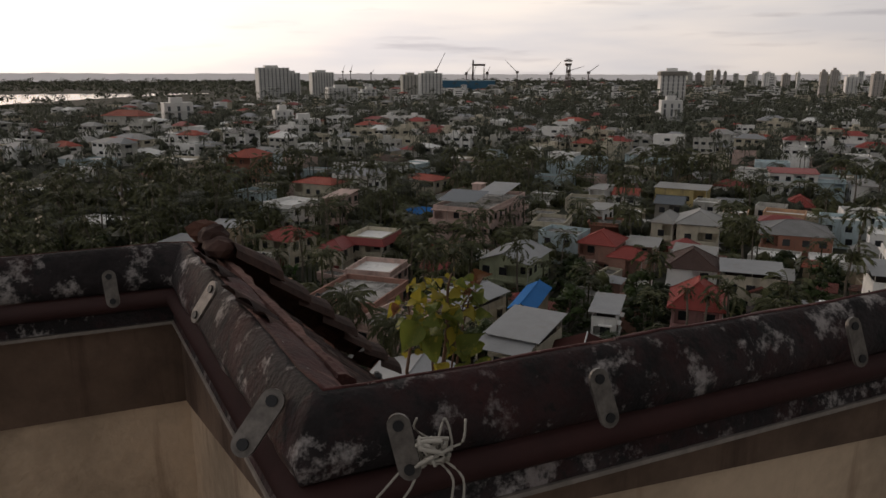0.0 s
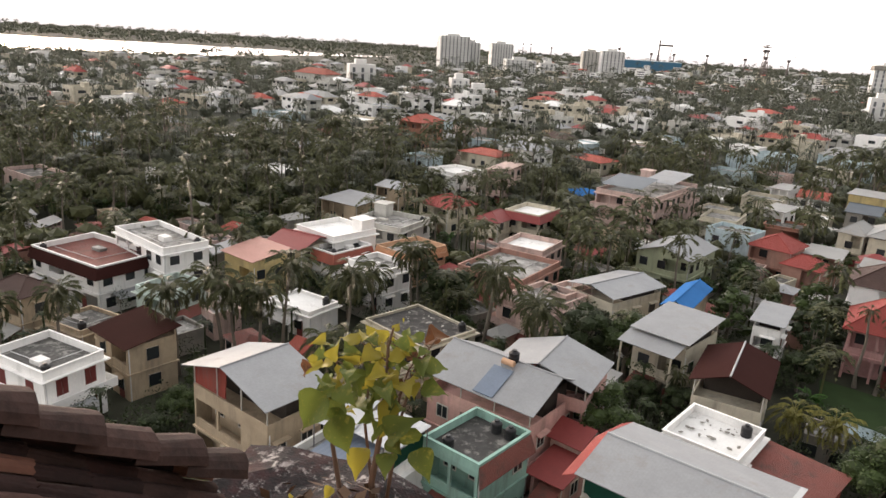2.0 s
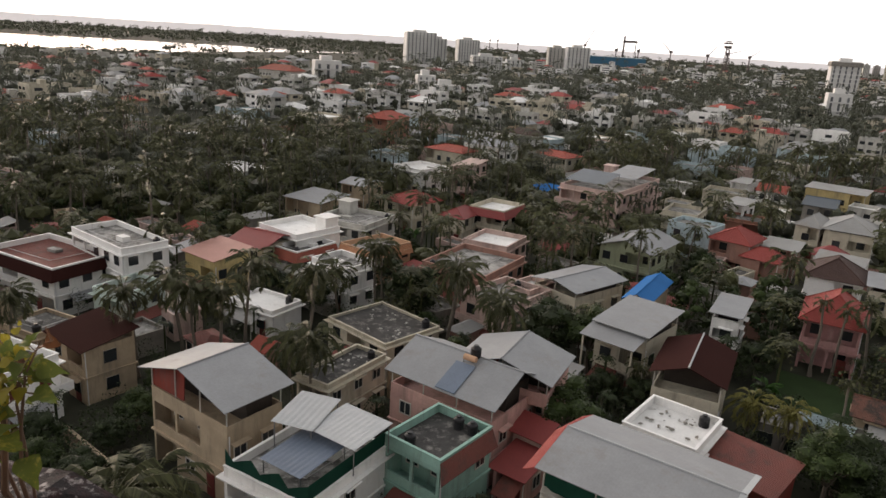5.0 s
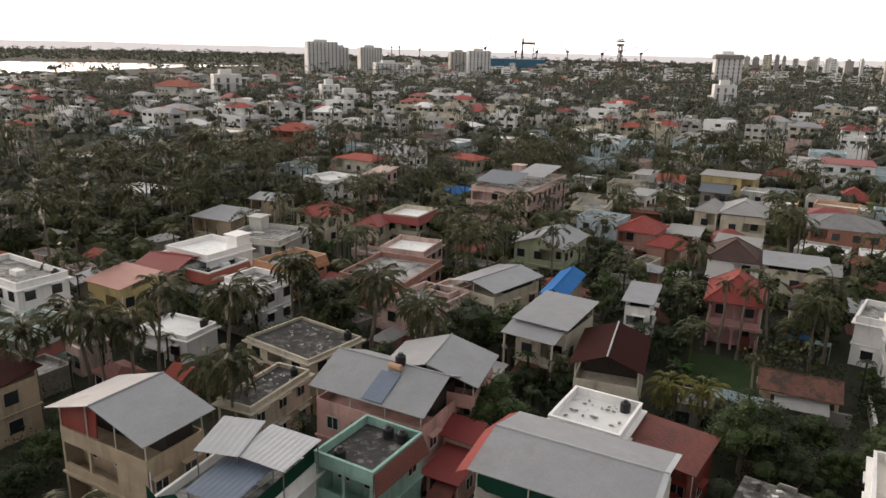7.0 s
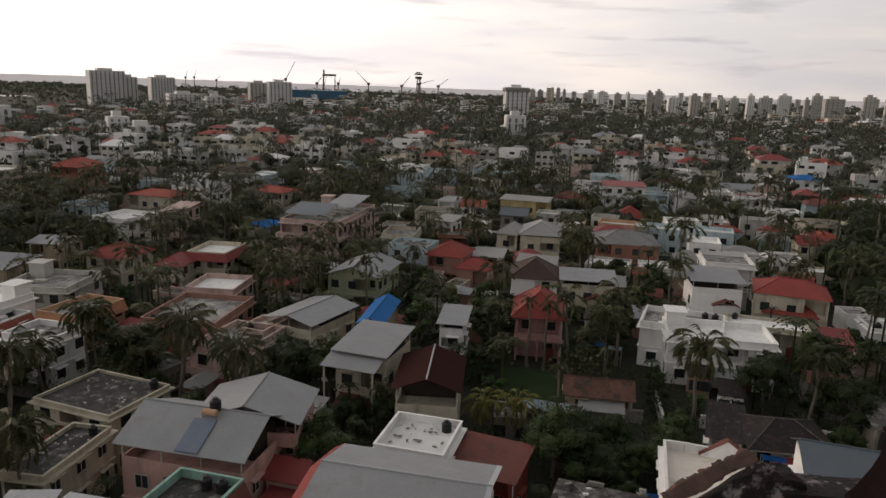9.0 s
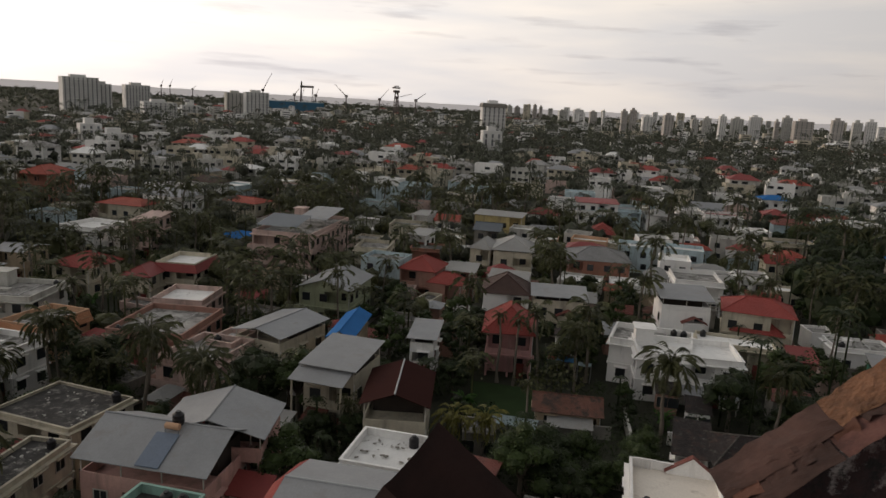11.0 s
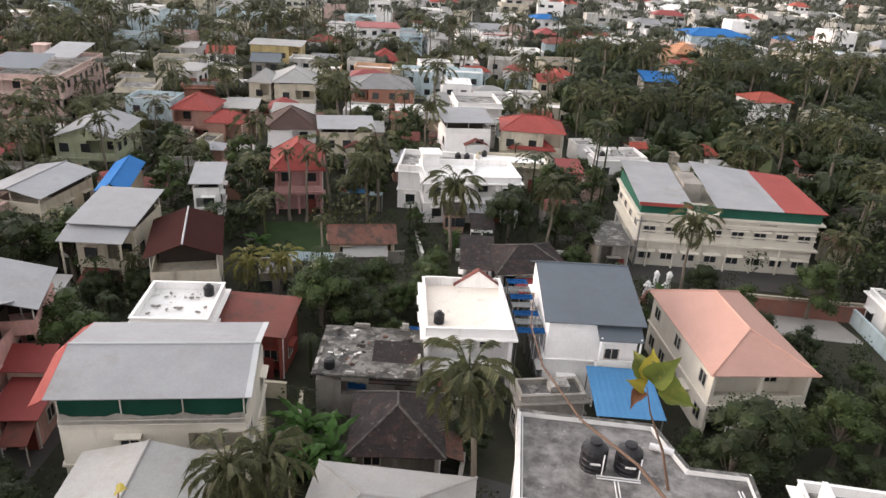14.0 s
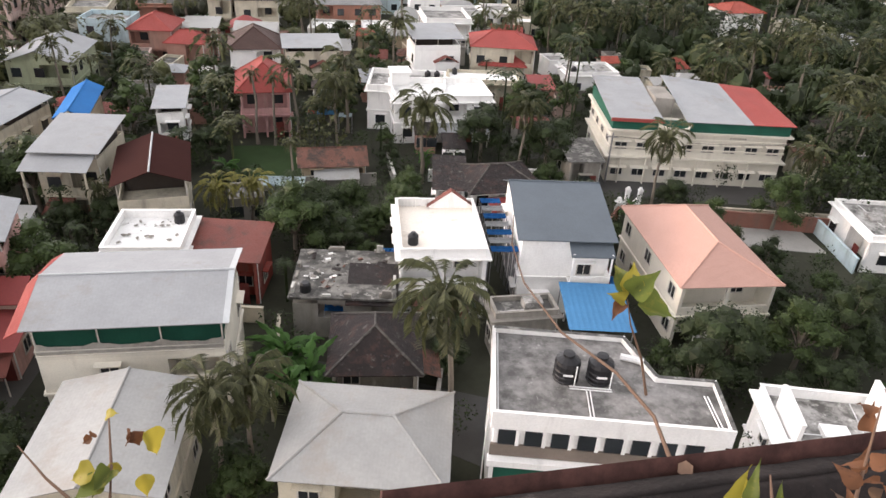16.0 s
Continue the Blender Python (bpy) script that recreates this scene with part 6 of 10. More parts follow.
# ---- trees ----
def frond(bm, length, droop, az, tilt, leaflets, width, rng):
    """One feather leaf: a bent rib with two rows of hanging leaflets."""
    c, s = math.cos(az), math.sin(az)
    pts = []
    x = zz = 0.0
    a = tilt
    seg = 7
    for k in range(seg + 1):
        pts.append((x, zz))
        x += length / seg * math.cos(a)
        zz += length / seg * math.sin(a)
        a -= droop / seg * (0.6 + 0.8 * k / seg)
    def at(f):
        f *= seg
        i = min(int(f), seg - 1)
        u = f - i
        return pts[i][0] * (1 - u) + pts[i + 1][0] * u, pts[i][1] * (1 - u) + pts[i + 1][1] * u
    for i in range(seg):
        (xa, za), (xb, zb) = pts[i], pts[i + 1]
        r = 0.035 * (1 - i / seg) + 0.012
        v = [bm.verts.new((xa * c + sy * r * s, xa * s - sy * r * c, za)) for sy in (-1, 1)] + [bm.verts.new((xb * c + sy * r * s, xb * s - sy * r * c, zb)) for sy in (1, -1)]
        bm.faces.new(v)
    for k in range(leaflets):
        f = 0.12 + 0.88 * (k + 0.5) / leaflets
        px, pz = at(f)
        ll = width * math.sin(math.pi * min(1, 0.18 + 0.82 * (1 - abs(f - 0.45) * 1.25))) * rng.uniform(0.8, 1.15)
        hw = 0.8 * length / leaflets * rng.uniform(0.8, 1.1)
        for sy in (-1, 1):
            fx, fz = px + ll * 0.45, pz - ll * rng.uniform(0.35, 0.75)
            oy = sy * ll * 0.75
            q = [(px - hw, 0, pz), (px + hw, 0, pz), (fx, oy, fz)]
            v = [bm.verts.new((p[0] * c - p[1] * s, p[0] * s + p[1] * c, p[2])) for p in q]
            bm.faces.new(v)


def make_palm(name, height, rng, fronds=21, length=3.0, leafmat_="palm", lean=0.6, leaflets=30):
    t = new(name)
    tagged(t, "tall coconut palm with drooping feathery fronds", "palm tree", "coconut palms")
    bm = bmesh.new()
    pts = [(lean * (k / 8) ** 2, 0.12 * math.sin(k), height * k / 8) for k in range(9)]
    tube(bm, pts, [0.2 - 0.011 * k + (0.1 if k == 0 else 0) for k in range(9)], 7)
    part("trunk", bm, "bark", t)
    bm = bmesh.new()
    for k in range(fronds):
        u = k / fronds
        frond(bm, length * rng.uniform(0.8, 1.1), rng.uniform(1.5, 2.4), k * 2.4 + rng.uniform(-0.2, 0.2), 1.35 - 2.3 * u + rng.uniform(-0.2, 0.2), leaflets, 0.74, rng)
    if leaflets > 20:
        # a bunch of nuts under the crown
        for k in range(7):
            a = k * 0.9
            bmesh.ops.create_icosphere(bm, subdivisions=1, radius=0.14, matrix=Matrix.Translation((0.26 * math.cos(a), 0.26 * math.sin(a), -0.25 - 0.12 * (k % 2))))
    bmesh.ops.translate(bm, verts=bm.verts, vec=(lean, 0.1, height))
    part("crown", bm, leafmat_, t)
    return t


def leaf_cloud(bm, centre, radii, count, size, rng):
    for _ in range(count):
        d = Vector((rng.gauss(0, 1), rng.gauss(0, 1), rng.gauss(0, 1))).normalized()
        r = rng.uniform(0.62, 1.08)
        p = Vector(centre) + Vector((d.x * radii[0], d.y * radii[1], d.z * radii[2])) * r
        s = size * rng.uniform(0.6, 1.4)
        u = Vector((rng.gauss(0, 1), rng.gauss(0, 1), rng.gauss(0, 0.5))).normalized()
        v = u.cross(d + Vector((0.1, 0.2, 0.5))).normalized()
        bm.faces.new([bm.verts.new(p + q) for q in (-u * s, v * s * 0.55, u * s, -v * s * 0.55)])


def make_broad(name, height, spread, rng, mat_="broad", clumps=16, leaves=225, size=0.115, label="dense dark green broadleaf tree"):
    t = new(name)
    tagged(t, label, "tree", "garden trees")
    bm = bmesh.new()
    tube(bm, [(0, 0, -0.2), (0.1, 0.05, height * 0.25), (0.05, -0.1, height * 0.5), (0.2, 0, height * 0.8)], [0.26, 0.2, 0.15, 0.05], 7)
    cs = []
    for k in range(clumps):
        a = k * 2.4 + rng.uniform(-0.3, 0.3)
        f = math.sqrt((k + 0.5) / clumps)
        r = spread * 0.74 * f
        z = height * (0.40 + 0.46 * (1 - f * f) + rng.uniform(-0.10, 0.14))
        cs.append((r * math.cos(a), r * math.sin(a), z))
        tube(bm, [(0.05, 0, height * 0.35), (r * 0.5 * math.cos(a), r * 0.5 * math.sin(a), (z + height * 0.35) / 2 + 0.1), cs[-1]], [0.09, 0.06, 0.02], 4)
    part("trunk", bm, "bark", t)
    bm = bmesh.new()
    for k, c in enumerate(cs):
        q = spread * rng.uniform(0.26, 0.42)
        leaf_cloud(bm, c, (q, q, q * 0.78), leaves, size, rng)
        # the dense shaded inside of the clump
        core = bmesh.ops.create_icosphere(bm, subdivisions=1, radius=q * 0.72)["verts"]
        for v in core:
            v.co *= 1 + 0.4 * noise.noise(v.co * 1.6 + Vector((k * 3.0, 0, 0)))
            v.co = Vector((v.co.x + c[0], v.co.y + c[1], v.co.z * 0.75 + c[2]))
    part("crown", bm, mat_, t)
    return t


def make_banana(name, height, rng, n=30):
    t = new(name)
    tagged(t, "bright green banana clump with long split leaves", "banana plant", "banana plants")
    bm = bmesh.new()
    stems = [(0.55 * math.cos(k * 2.1) * (k > 0), 0.55 * math.sin(k * 2.1) * (k > 0), height * (0.5 - 0.05 * k)) for k in range(4)]
    for sx, sy, sz in stems:
        tube(bm, [(sx, sy, -0.1), (sx, sy, sz)], [0.14, 0.08], 7)
    part("stem", bm, "banana", t)
    bm = bmesh.new()
    for k in range(n):
        sx, sy, sz = stems[k % 4]
        az = k * 2.4 + rng.uniform(-0.4, 0.4)
        ln = height * rng.uniform(0.42, 0.62)
        a = rng.uniform(0.5, 1.45)
        bend = rng.uniform(0.14, 0.34)
        x, z = 0.0, sz
        c, s = math.cos(az), math.sin(az)
        m = 12
        prev = None
        for i in range(m + 1):
            wv = 0.24 * math.sin(math.pi * (0.06 + 0.94 * i / m)) ** 0.7 + 0.015
            if i % 3 == 2:
                wv *= rng.uniform(0.35, 0.75)
            pts = []
            for sd in (-1, 0, 1):
                px, py, pz = x, sd * wv, z - abs(sd) * (0.08 + rng.uniform(-0.03, 0.05))
                pts.append(bm.verts.new((sx + px * c - py * s, sy + px * s + py * c, pz)))
            if prev:
                bm.faces.new((prev[0], prev[1], pts[1], pts[0]))
                bm.faces.new((prev[1], prev[2], pts[2], pts[1]))
            prev = pts
            x += ln / m * math.cos(a)
            z += ln / m * math.sin(a)
            a -= bend * 0.6
    part("leaves", bm, "banana", t)
    return t


TR = random.Random(11)
PALM_H = (8.5, 9.5, 10.5, 7.5)
PALMS = [make_palm("coconut_palm", h, TR, 42 + 2 * (i % 3), 2.85 + 0.2 * (i % 3), lean=0.3 + 0.5 * (i % 2)) for i, h in enumerate(PALM_H)]
PALMS_FAR = [make_palm("coconut_palm", h, TR, 22, 3.0 + 0.2 * (i % 3), lean=0.3 + 0.6 * (i % 2), leaflets=10) for i, h in enumerate(PALM_H)]
YPALM = make_palm("coconut_palm", 5.0, TR, 26, 2.6, "palm_yellow", 0.3)
YPALM["label"] = "short coconut palm with yellowing fronds"
BROAD_KINDS = ((6.5, 3.4, "broad"), (8.0, 3.8, "broad"), (7.0, 3.0, "broad_light"), (5.0, 2.8, "broad_light"))
BROADS = [make_broad("garden_tree", h, s, TR, m_) for h, s, m_ in BROAD_KINDS]
BROADS_FAR = [make_broad("garden_tree", h, s, TR, m_, 11, 56, 0.26) for h, s, m_ in BROAD_KINDS]
ARECA = make_palm("areca_palm", 9.0, TR, 12, 1.15, "palm", 0.15, 14)
ARECA["label"] = "slender areca palm with a small crown"
TALL = make_broad("garden_tree", 8.0, 1.7, TR, "broad", 12, 130, 0.17, "slim dark evergreen tree")
BANANA = make_banana("banana_clump", 4.2, TR, 30)
USED = set()
HEIGHT = {PALMS[i]: h for i, h in enumerate(PALM_H)} | {PALMS_FAR[i]: h for i, h in enumerate(PALM_H)}
HEIGHT |= {b: k[0] for b, k in zip(BROADS, BROAD_KINDS)} | {b: k[0] for b, k in zip(BROADS_FAR, BROAD_KINDS)} | {YPALM: 5.0, ARECA: 9.0, BANANA: 4.2, TALL: 8.0}
KIND = {"p": PALMS, "y": [YPALM], "a": [ARECA], "b": BROADS[:3], "l": [BROADS[3]], "t": [TALL], "n": [BANANA]}
KIND_FAR = KIND | {"p": PALMS_FAR, "b": BROADS_FAR[:3], "l": [BROADS_FAR[3]]}
TREES_AT = []


def tree(kind, x, y, top=None, rng=TR):
    src = rng.choice((KIND if math.hypot(x, y) < 92 else KIND_FAR)[kind])
    s = (top / HEIGHT[src]) if top else rng.uniform(0.85, 1.15)
    m = pose(x, y, 0, 0, 0, rng.uniform(0, 360))
    TREES_AT.append((x, y))
    if src not in USED:
        USED.add(src)
        src.scale = (s, s, s)
        src.matrix_basis = m @ Matrix.Diagonal((s, s, s, 1))
        return src
    c = copy_thing(src, m)
    c.scale = (s, s, s)
    return c


tree("a", 31.6, 86.4, 9.4)
tree("a", 33.4, 84.9, 9.0)
tree("a", 28.5, 67.6, 7.5)
tree("p", -41.7, 62.3, 9.5)
tree("p", -39.6, 67.4, 9.5)
tree("p", -36.8, 65.4, 9.5)
tree("p", -33.8, 65.3, 9.5)
tree("p", -26.9, 73.4, 9.5)
tree("p", -20.3, 57.2, 9.5)
tree("p", -22.2, 87.3, 9.5)
tree("p", -11.6, 82.4, 9.5)
tree("p", -5.2, 73.7, 9.5)
tree("p", -52.9, 86.4, 9.5)
tree("p", 9.9, 70.7, 5)
tree("y", 23.0, 64.9, 5)
tree("y", 19.8, 65.7, 5)
tree("n", 24.3, 77.2, 3.5)
tree("b", -17.6, 86.6, 8.2)
tree("b", 5.0, 78.6, 8.2)
tree("b", 10.2, 69.6, 4.6)
tree("b", 6.6, 70.8, 4.4)
tree("b", 17.9, 92.5, 8.2)
tree("b", 24.3, 56.9, 8.2)
tree("b", 29.6, 99.9, 8.2)
tree("b", 3.1, 59.5, 8.2)
tree("b", 0.3, 79.9, 8.2)
tree("l", 33.2, 63.2, 4)
tree("l", 29.3, 59.5, 4)
tree("l", -40.3, 90.2, 4)
tree("t", 26.3, 86.6, 8)
tree("p", 24.3, 30.5, 11.5)
tree("p", 9.1, 32.7, 8.5)
tree("p", 11.0, 33.0, 8.5)
tree("p", 62.2, 46.8, 10)
tree("p", 103.4, 46.9, 10)
tree("p", 44.2, 66.4, 10)
tree("p", 100.2, 48.3, 10)
tree("p", 106.6, 67.0, 10)
tree("p", 97.3, 67.3, 10)
tree("p", 119.7, 65.5, 10)
tree("n", 16.6, 40.9, 6.0)
tree("n", 17.1, 38.1, 6.0)
tree("t", 56.7, 71.3, 7)
tree("b", 44.9, 24.1, 7.4)
tree("b", 51.8, 21.9, 7.4)
tree("b", 56.6, 21.0, 7.4)
tree("b", 72.9, 38.1, 7.4)
tree("b", 66.2, 73.6, 7.4)
tree("b", 59.6, 61.7, 7.4)
tree("b", 25.6, 58.8, 7.4)
tree("l", 32.8, 62.5, 4.0)
tree("l", 32.5, 56.9, 4.0)
tree("l", 9.9, 31.5, 4.0)
tree("l", 29.0, 57.4, 4.0)
tree("p", -36.5, 128.1, 10.0)
tree("p", -23.3, 116.7, 10.0)
tree("p", -22.6, 139.9, 10.0)
tree("p", -13.5, 158.7, 10.0)
tree("p", -22.6, 85.4, 10.0)
tree("p", -11.4, 78.2, 10.0)
tree("p", -4.9, 70.6, 10.0)
tree("p", -0.6, 109.3, 10.0)
tree("p", 6.7, 127.8, 10.0)
tree("p", 12.3, 108.2, 10.0)
tree("p", 2.3, 103.8, 10.0)
tree("p", -65.0, 204.1, 10.0)
tree("p", 38.1, 137.0, 10.0)
tree("p", 31.3, 101.2, 10.0)
tree("p", 37.0, 85.8, 10.0)
tree("p", 43.9, 85.0, 10.0)
tree("p", 61.0, 102.2, 10.0)
tree("p", 99.5, 107.3, 10.0)
tree("p", 121.0, 164.0, 10.0)
tree("p", 134.7, 154.8, 10.0)
tree("p", 86.1, 156.1, 10.0)
tree("p", 54.4, 119.8, 10.0)
tree("p", 109.8, 140.2, 10.0)
tree("p", 107.6, 127.3, 10.0)
tree("b", 28.8, 94.8, 7.5)
tree("b", 47.3, 94.0, 7.5)
tree("b", 54.6, 68.6, 7.5)
tree("b", 65.7, 74.4, 7.5)


NAMED = list(FOOT)


def hides_house(x, y, top, low=0.72, margin=0.3):
    """Whether the crown of a tree there would cover the roof or upper wall of a built house, seen from the roof."""
    ex, ey = 1.3, 1.0
    for k in range(4):
        lh = top * (1.0 - (1.0 - low) * k / 3)
        for target in (1.0, 0.7, 0.4):
            for hx, hy, ya, hw, hd, hz in NAMED:
                if target < 1 and hx * hx + hy * hy > 88 ** 2 and not (70 < hx < 85 and hy < 62 or 48 < hx < 82 and 74 < hy < 102 or 28 < hx < 40 and 85 < hy < 95):
                    continue
                if target < 0.6 and not (50 < hx < 62 and 75 < hy < 92 or hx * hx + hy * hy < 75 ** 2 or 70 < hx < 85 and hy < 62):
                    continue
                if lh < hz * target:
                    continue
                g = (36.0 - hz * target) / (36.0 - lh)
                dx, dy = ex + (x - ex) * g - hx, ey + (y - ey) * g - hy
                if dx * dx + dy * dy > 500:
                    continue
                c, s = math.cos(-ya), math.sin(-ya)
                if abs(dx * c - dy * s) < hw + margin and abs(dx * s + dy * c) < hd + margin:
                    return True
    return False


def in_house(x, y, grow=1.5):
    for hx, hy, ya, hw, hd, hz in FOOT:
        dx, dy = x - hx, y - hy
        if dx * dx + dy * dy > 900:
            continue
        c, s = math.cos(-ya), math.sin(-ya)
        if abs(dx * c - dy * s) < hw + grow and abs(dx * s + dy * c) < hd + grow:
            return True
    return False


OPEN = [(42.5, 84.5, 3.6), (70, 37, 6.5), (31, 79, 6), (72, 49, 4.5), (64, 52, 4.5), (28, 31, 3)]


def is_open(x, y):
    return any((x - a) ** 2 + (y - b) ** 2 < r * r for a, b, r in OPEN)


# small annexes, sheds and lean-tos in the gaps between the houses
AR = random.Random(64)
annexes = 0
for _ in range(9000):
    r = math.sqrt(AR.uniform(50 ** 2, 140 ** 2))
    a = radians(AR.uniform(-66, 46))
    x, y = -r * math.sin(a), r * math.cos(a)
    w, d, z = AR.uniform(2.8, 5.5), AR.uniform(2.8, 4.8), AR.uniform(2.6, 3.6)
    if 46 < x < 85 and y < 68 or x < -25 and y < 58 or 24 < x < 50 and 60 < y < 93 or in_house(x, y, 0.5 * max(w, d) - 0.2) or is_open(x, y) or any((x - p) ** 2 + (y - q) ** 2 < 5 for p, q in TREES_AT):
        continue
    kind = AR.choice(("mono", "gable_x", "mono", "flat", "hip", "flat"))
    cov = AR.choice(("redtile", "oldtile", "sheet", "palesheet", "maroonred", "blacktile", "redorange")) if kind != "flat" else AR.choice(("concrete", "darkroof", "ruinroof"))
    tone = {"redtile": "rust-red tiles", "oldtile": "old mossy tiles", "sheet": "grey sheets", "palesheet": "pale sheets", "maroonred": "dull red sheets", "blacktile": "blackened tiles", "redorange": "orange-red tiles"}.get(cov, "a stained flat slab")
    house(x, y, -27 + AR.uniform(-10, 10), w, d, z, roof=kind, rise=AR.uniform(0.5, 1.1), wall=AR.choice(("cream", "grime", "beige", "white", "pinkpale", "terracotta")), cover=cov, label="small plastered annex roofed with " + tone, storeys=1, over=0.3, simple=True, rng=AR, name="annex")
    annexes += 1
    if annexes >= 92:
        break

# plot walls along the fronts and sides of the houses
PR = random.Random(91)
for hx, hy, ya, hw, hd, hz in NAMED:
    if math.hypot(hx, hy) > 135 or 50 < hx < 85 and hy < 62 or PR.random() < 0.25:
        continue
    c, s = math.cos(ya), math.sin(ya)
    gap = PR.uniform(1.2, 2.4)
    if PR.random() < 0.5:
        ends = ((-hw, -hd - gap), (hw, -hd - gap))
    else:
        ends = ((hw + gap, -hd), (hw + gap, hd))
    pts_ = [(hx + u * c - v * s, hy + u * s + v * c) for u, v in ends]
    line = [(pts_[0][0] + (pts_[1][0] - pts_[0][0]) * k / 6, pts_[0][1] + (pts_[1][1] - pts_[0][1]) * k / 6) for k in range(7)]
    if any(in_house(x, y, 0.0) or is_open(x, y) for x, y in line):
        continue
    compound_wall(*pts_[0], *pts_[1], PR.uniform(1.3, 1.9), PR.choice(("grime", "grime", "offwhite", "white", "cream")))

# closely built white and cream houses between the rose house and the dark wood
TH = random.Random(12)
count = 0
for _ in range(4000):
    r = math.sqrt(TH.uniform(102 ** 2, 200 ** 2))
    a = radians(TH.uniform(-41, -8))
    x, y = -r * math.sin(a), r * math.cos(a)
    w, d, z = TH.uniform(5.5, 9.5), TH.uniform(5.0, 8.0), TH.choice((3.4, 3.6, 4.4, 5.8, 6.2))
    if in_house(x, y, max(w, d) * 0.5 + 0.2) or is_open(x, y) or any((x - p) ** 2 + (y - q) ** 2 < 16 for p, q in TREES_AT) or hides_house(x, y, z + 0.6, 0.5):
        continue
    pitched = TH.random() < 0.35
    house(x, y, -27 + TH.uniform(-8, 8), w, d, z, roof=TH.choice(("hip", "gable_x")) if pitched else "flat", rise=TH.uniform(1.0, 1.7), wall=TH.choice(("white", "white", "offwhite", "cream", "peach", "cyanpale")),
          cover=TH.choice(("palesheet", "sheet", "redorange", "maroonred", "red")) if pitched else TH.choice(("whiteroof", "concrete", "whiteroof")),
          label="plastered house with a pitched roof among palms" if pitched else "plastered house with a pale flat terrace among palms", storeys=1 if z < 5 else 2, simple=True, rng=TH, name="bungalow" if z < 5 else "house")
    count += 1
    if count >= 46:
        break

# scattered near trees where no house would be hidden
SR = random.Random(21)
count = 0
for _ in range(26000):
    r = math.sqrt(SR.uniform(28 ** 2, 160 ** 2))
    a = radians(SR.uniform(-76, 50))
    x, y = -r * math.sin(a), r * math.cos(a)
    k = SR.random()
    kind = "p" if k < 0.36 else "b" if k < 0.80 else "l" if k < 0.95 else "n"
    kind = "b" if kind == "p" and r < 80 and x > 8 else kind
    top = {"p": SR.uniform(7, 10.5), "b": SR.uniform(3.2, 6.4), "l": SR.uniform(2.6, 4.5), "n": SR.uniform(2.5, 4)}[kind]
    if is_open(x, y) or in_house(x, y) or hides_house(x, y, top, 0.8 if kind == "p" else 0.3) or any((x - p) ** 2 + (y - q) ** 2 < (9.0 if r > 90 else 7.5) for p, q in TREES_AT):
        continue
    tree(kind, x, y, top, SR)
    count += 1
    if count >= 470:
        break

# tall coconut palms standing over the roofs of the middle distance
MR = random.Random(77)
count = 0
for _ in range(6000):
    r = math.sqrt(MR.uniform(88 ** 2, 235 ** 2))
    a = radians(MR.uniform(-62, 46))
    x, y = -r * math.sin(a), r * math.cos(a)
    top = MR.uniform(9.5, 13.5)
    if is_open(x, y) or in_house(x, y, 0.6) or any((x - p) ** 2 + (y - q) ** 2 < 20 for p, q in TREES_AT):
        continue
    if hides_house(x, y, top, 0.8) and (r < 105 or x > 20 or MR.random() < 0.55):
        continue
    tree("p", x, y, top, MR)
    count += 1
    if count >= 135:
        break

# ---- houses farther off ----
def wooded(x, y):
    """The thick coconut groves: few houses stand there."""
    a = math.degrees(math.atan2(-x, y))
    r = math.hypot(x, y)
    return a > 13 and r < 340 or a < -40 and r < 260


HR = random.Random(33)
WALLS = ("white", "white", "offwhite", "cream", "cream", "pinkpale", "beige", "cyanpale", "white")
FLATS = ("concrete", "whiteroof", "concrete", "darkroof", "whiteroof")
PITCH = ("red", "redorange", "sheet", "palesheet", "maroonred", "sheet", "palesheet", "browntile", "blue", "redtile")
made = 0
for _ in range(12000):
    r = math.sqrt(HR.uniform(105 ** 2, 330 ** 2))
    a = radians(HR.uniform(-72, 48))
    x, y = -r * math.sin(a), r * math.cos(a)
    w, d = HR.uniform(7.5, 13), HR.uniform(6.5, 9)
    if wooded(x, y) and HR.random() < 0.8 or in_house(x, y, 5.0 if r > 160 else 7) or is_open(x, y) or x + 150 < -0.0 * y and y < 150:
        continue
    if r < 190 and (hides_house(x, y, 7) or any((x - p) ** 2 + (y - q) ** 2 < 30 for p, q in TREES_AT)):
        continue
    z = HR.choice((3.4, 3.8, 4.2, 5.2, 6.0))
    if HR.random() < 0.6:
        house(x, y, -27 + HR.uniform(-9, 9), w, d, z, roof="flat", wall=HR.choice(WALLS), cover=HR.choice(FLATS), label="plastered flat-roofed house among the trees", storeys=1 if z < 5 else 2, simple=True, rng=HR, name="bungalow" if z < 5 else "house")
    else:
        house(x, y, -27 + HR.uniform(-9, 9), w, d, z, roof=HR.choice(("hip", "gable_x", "hip", "gable_y")), rise=HR.uniform(1.2, 2), wall=HR.choice(WALLS), cover=HR.choice(PITCH), label="plastered house with a pitched roof among the trees", storeys=1 if z < 5 else 2, simple=True, rng=HR, name="bungalow" if z < 5 else "house")
    made += 1
    if made >= 120:
        break

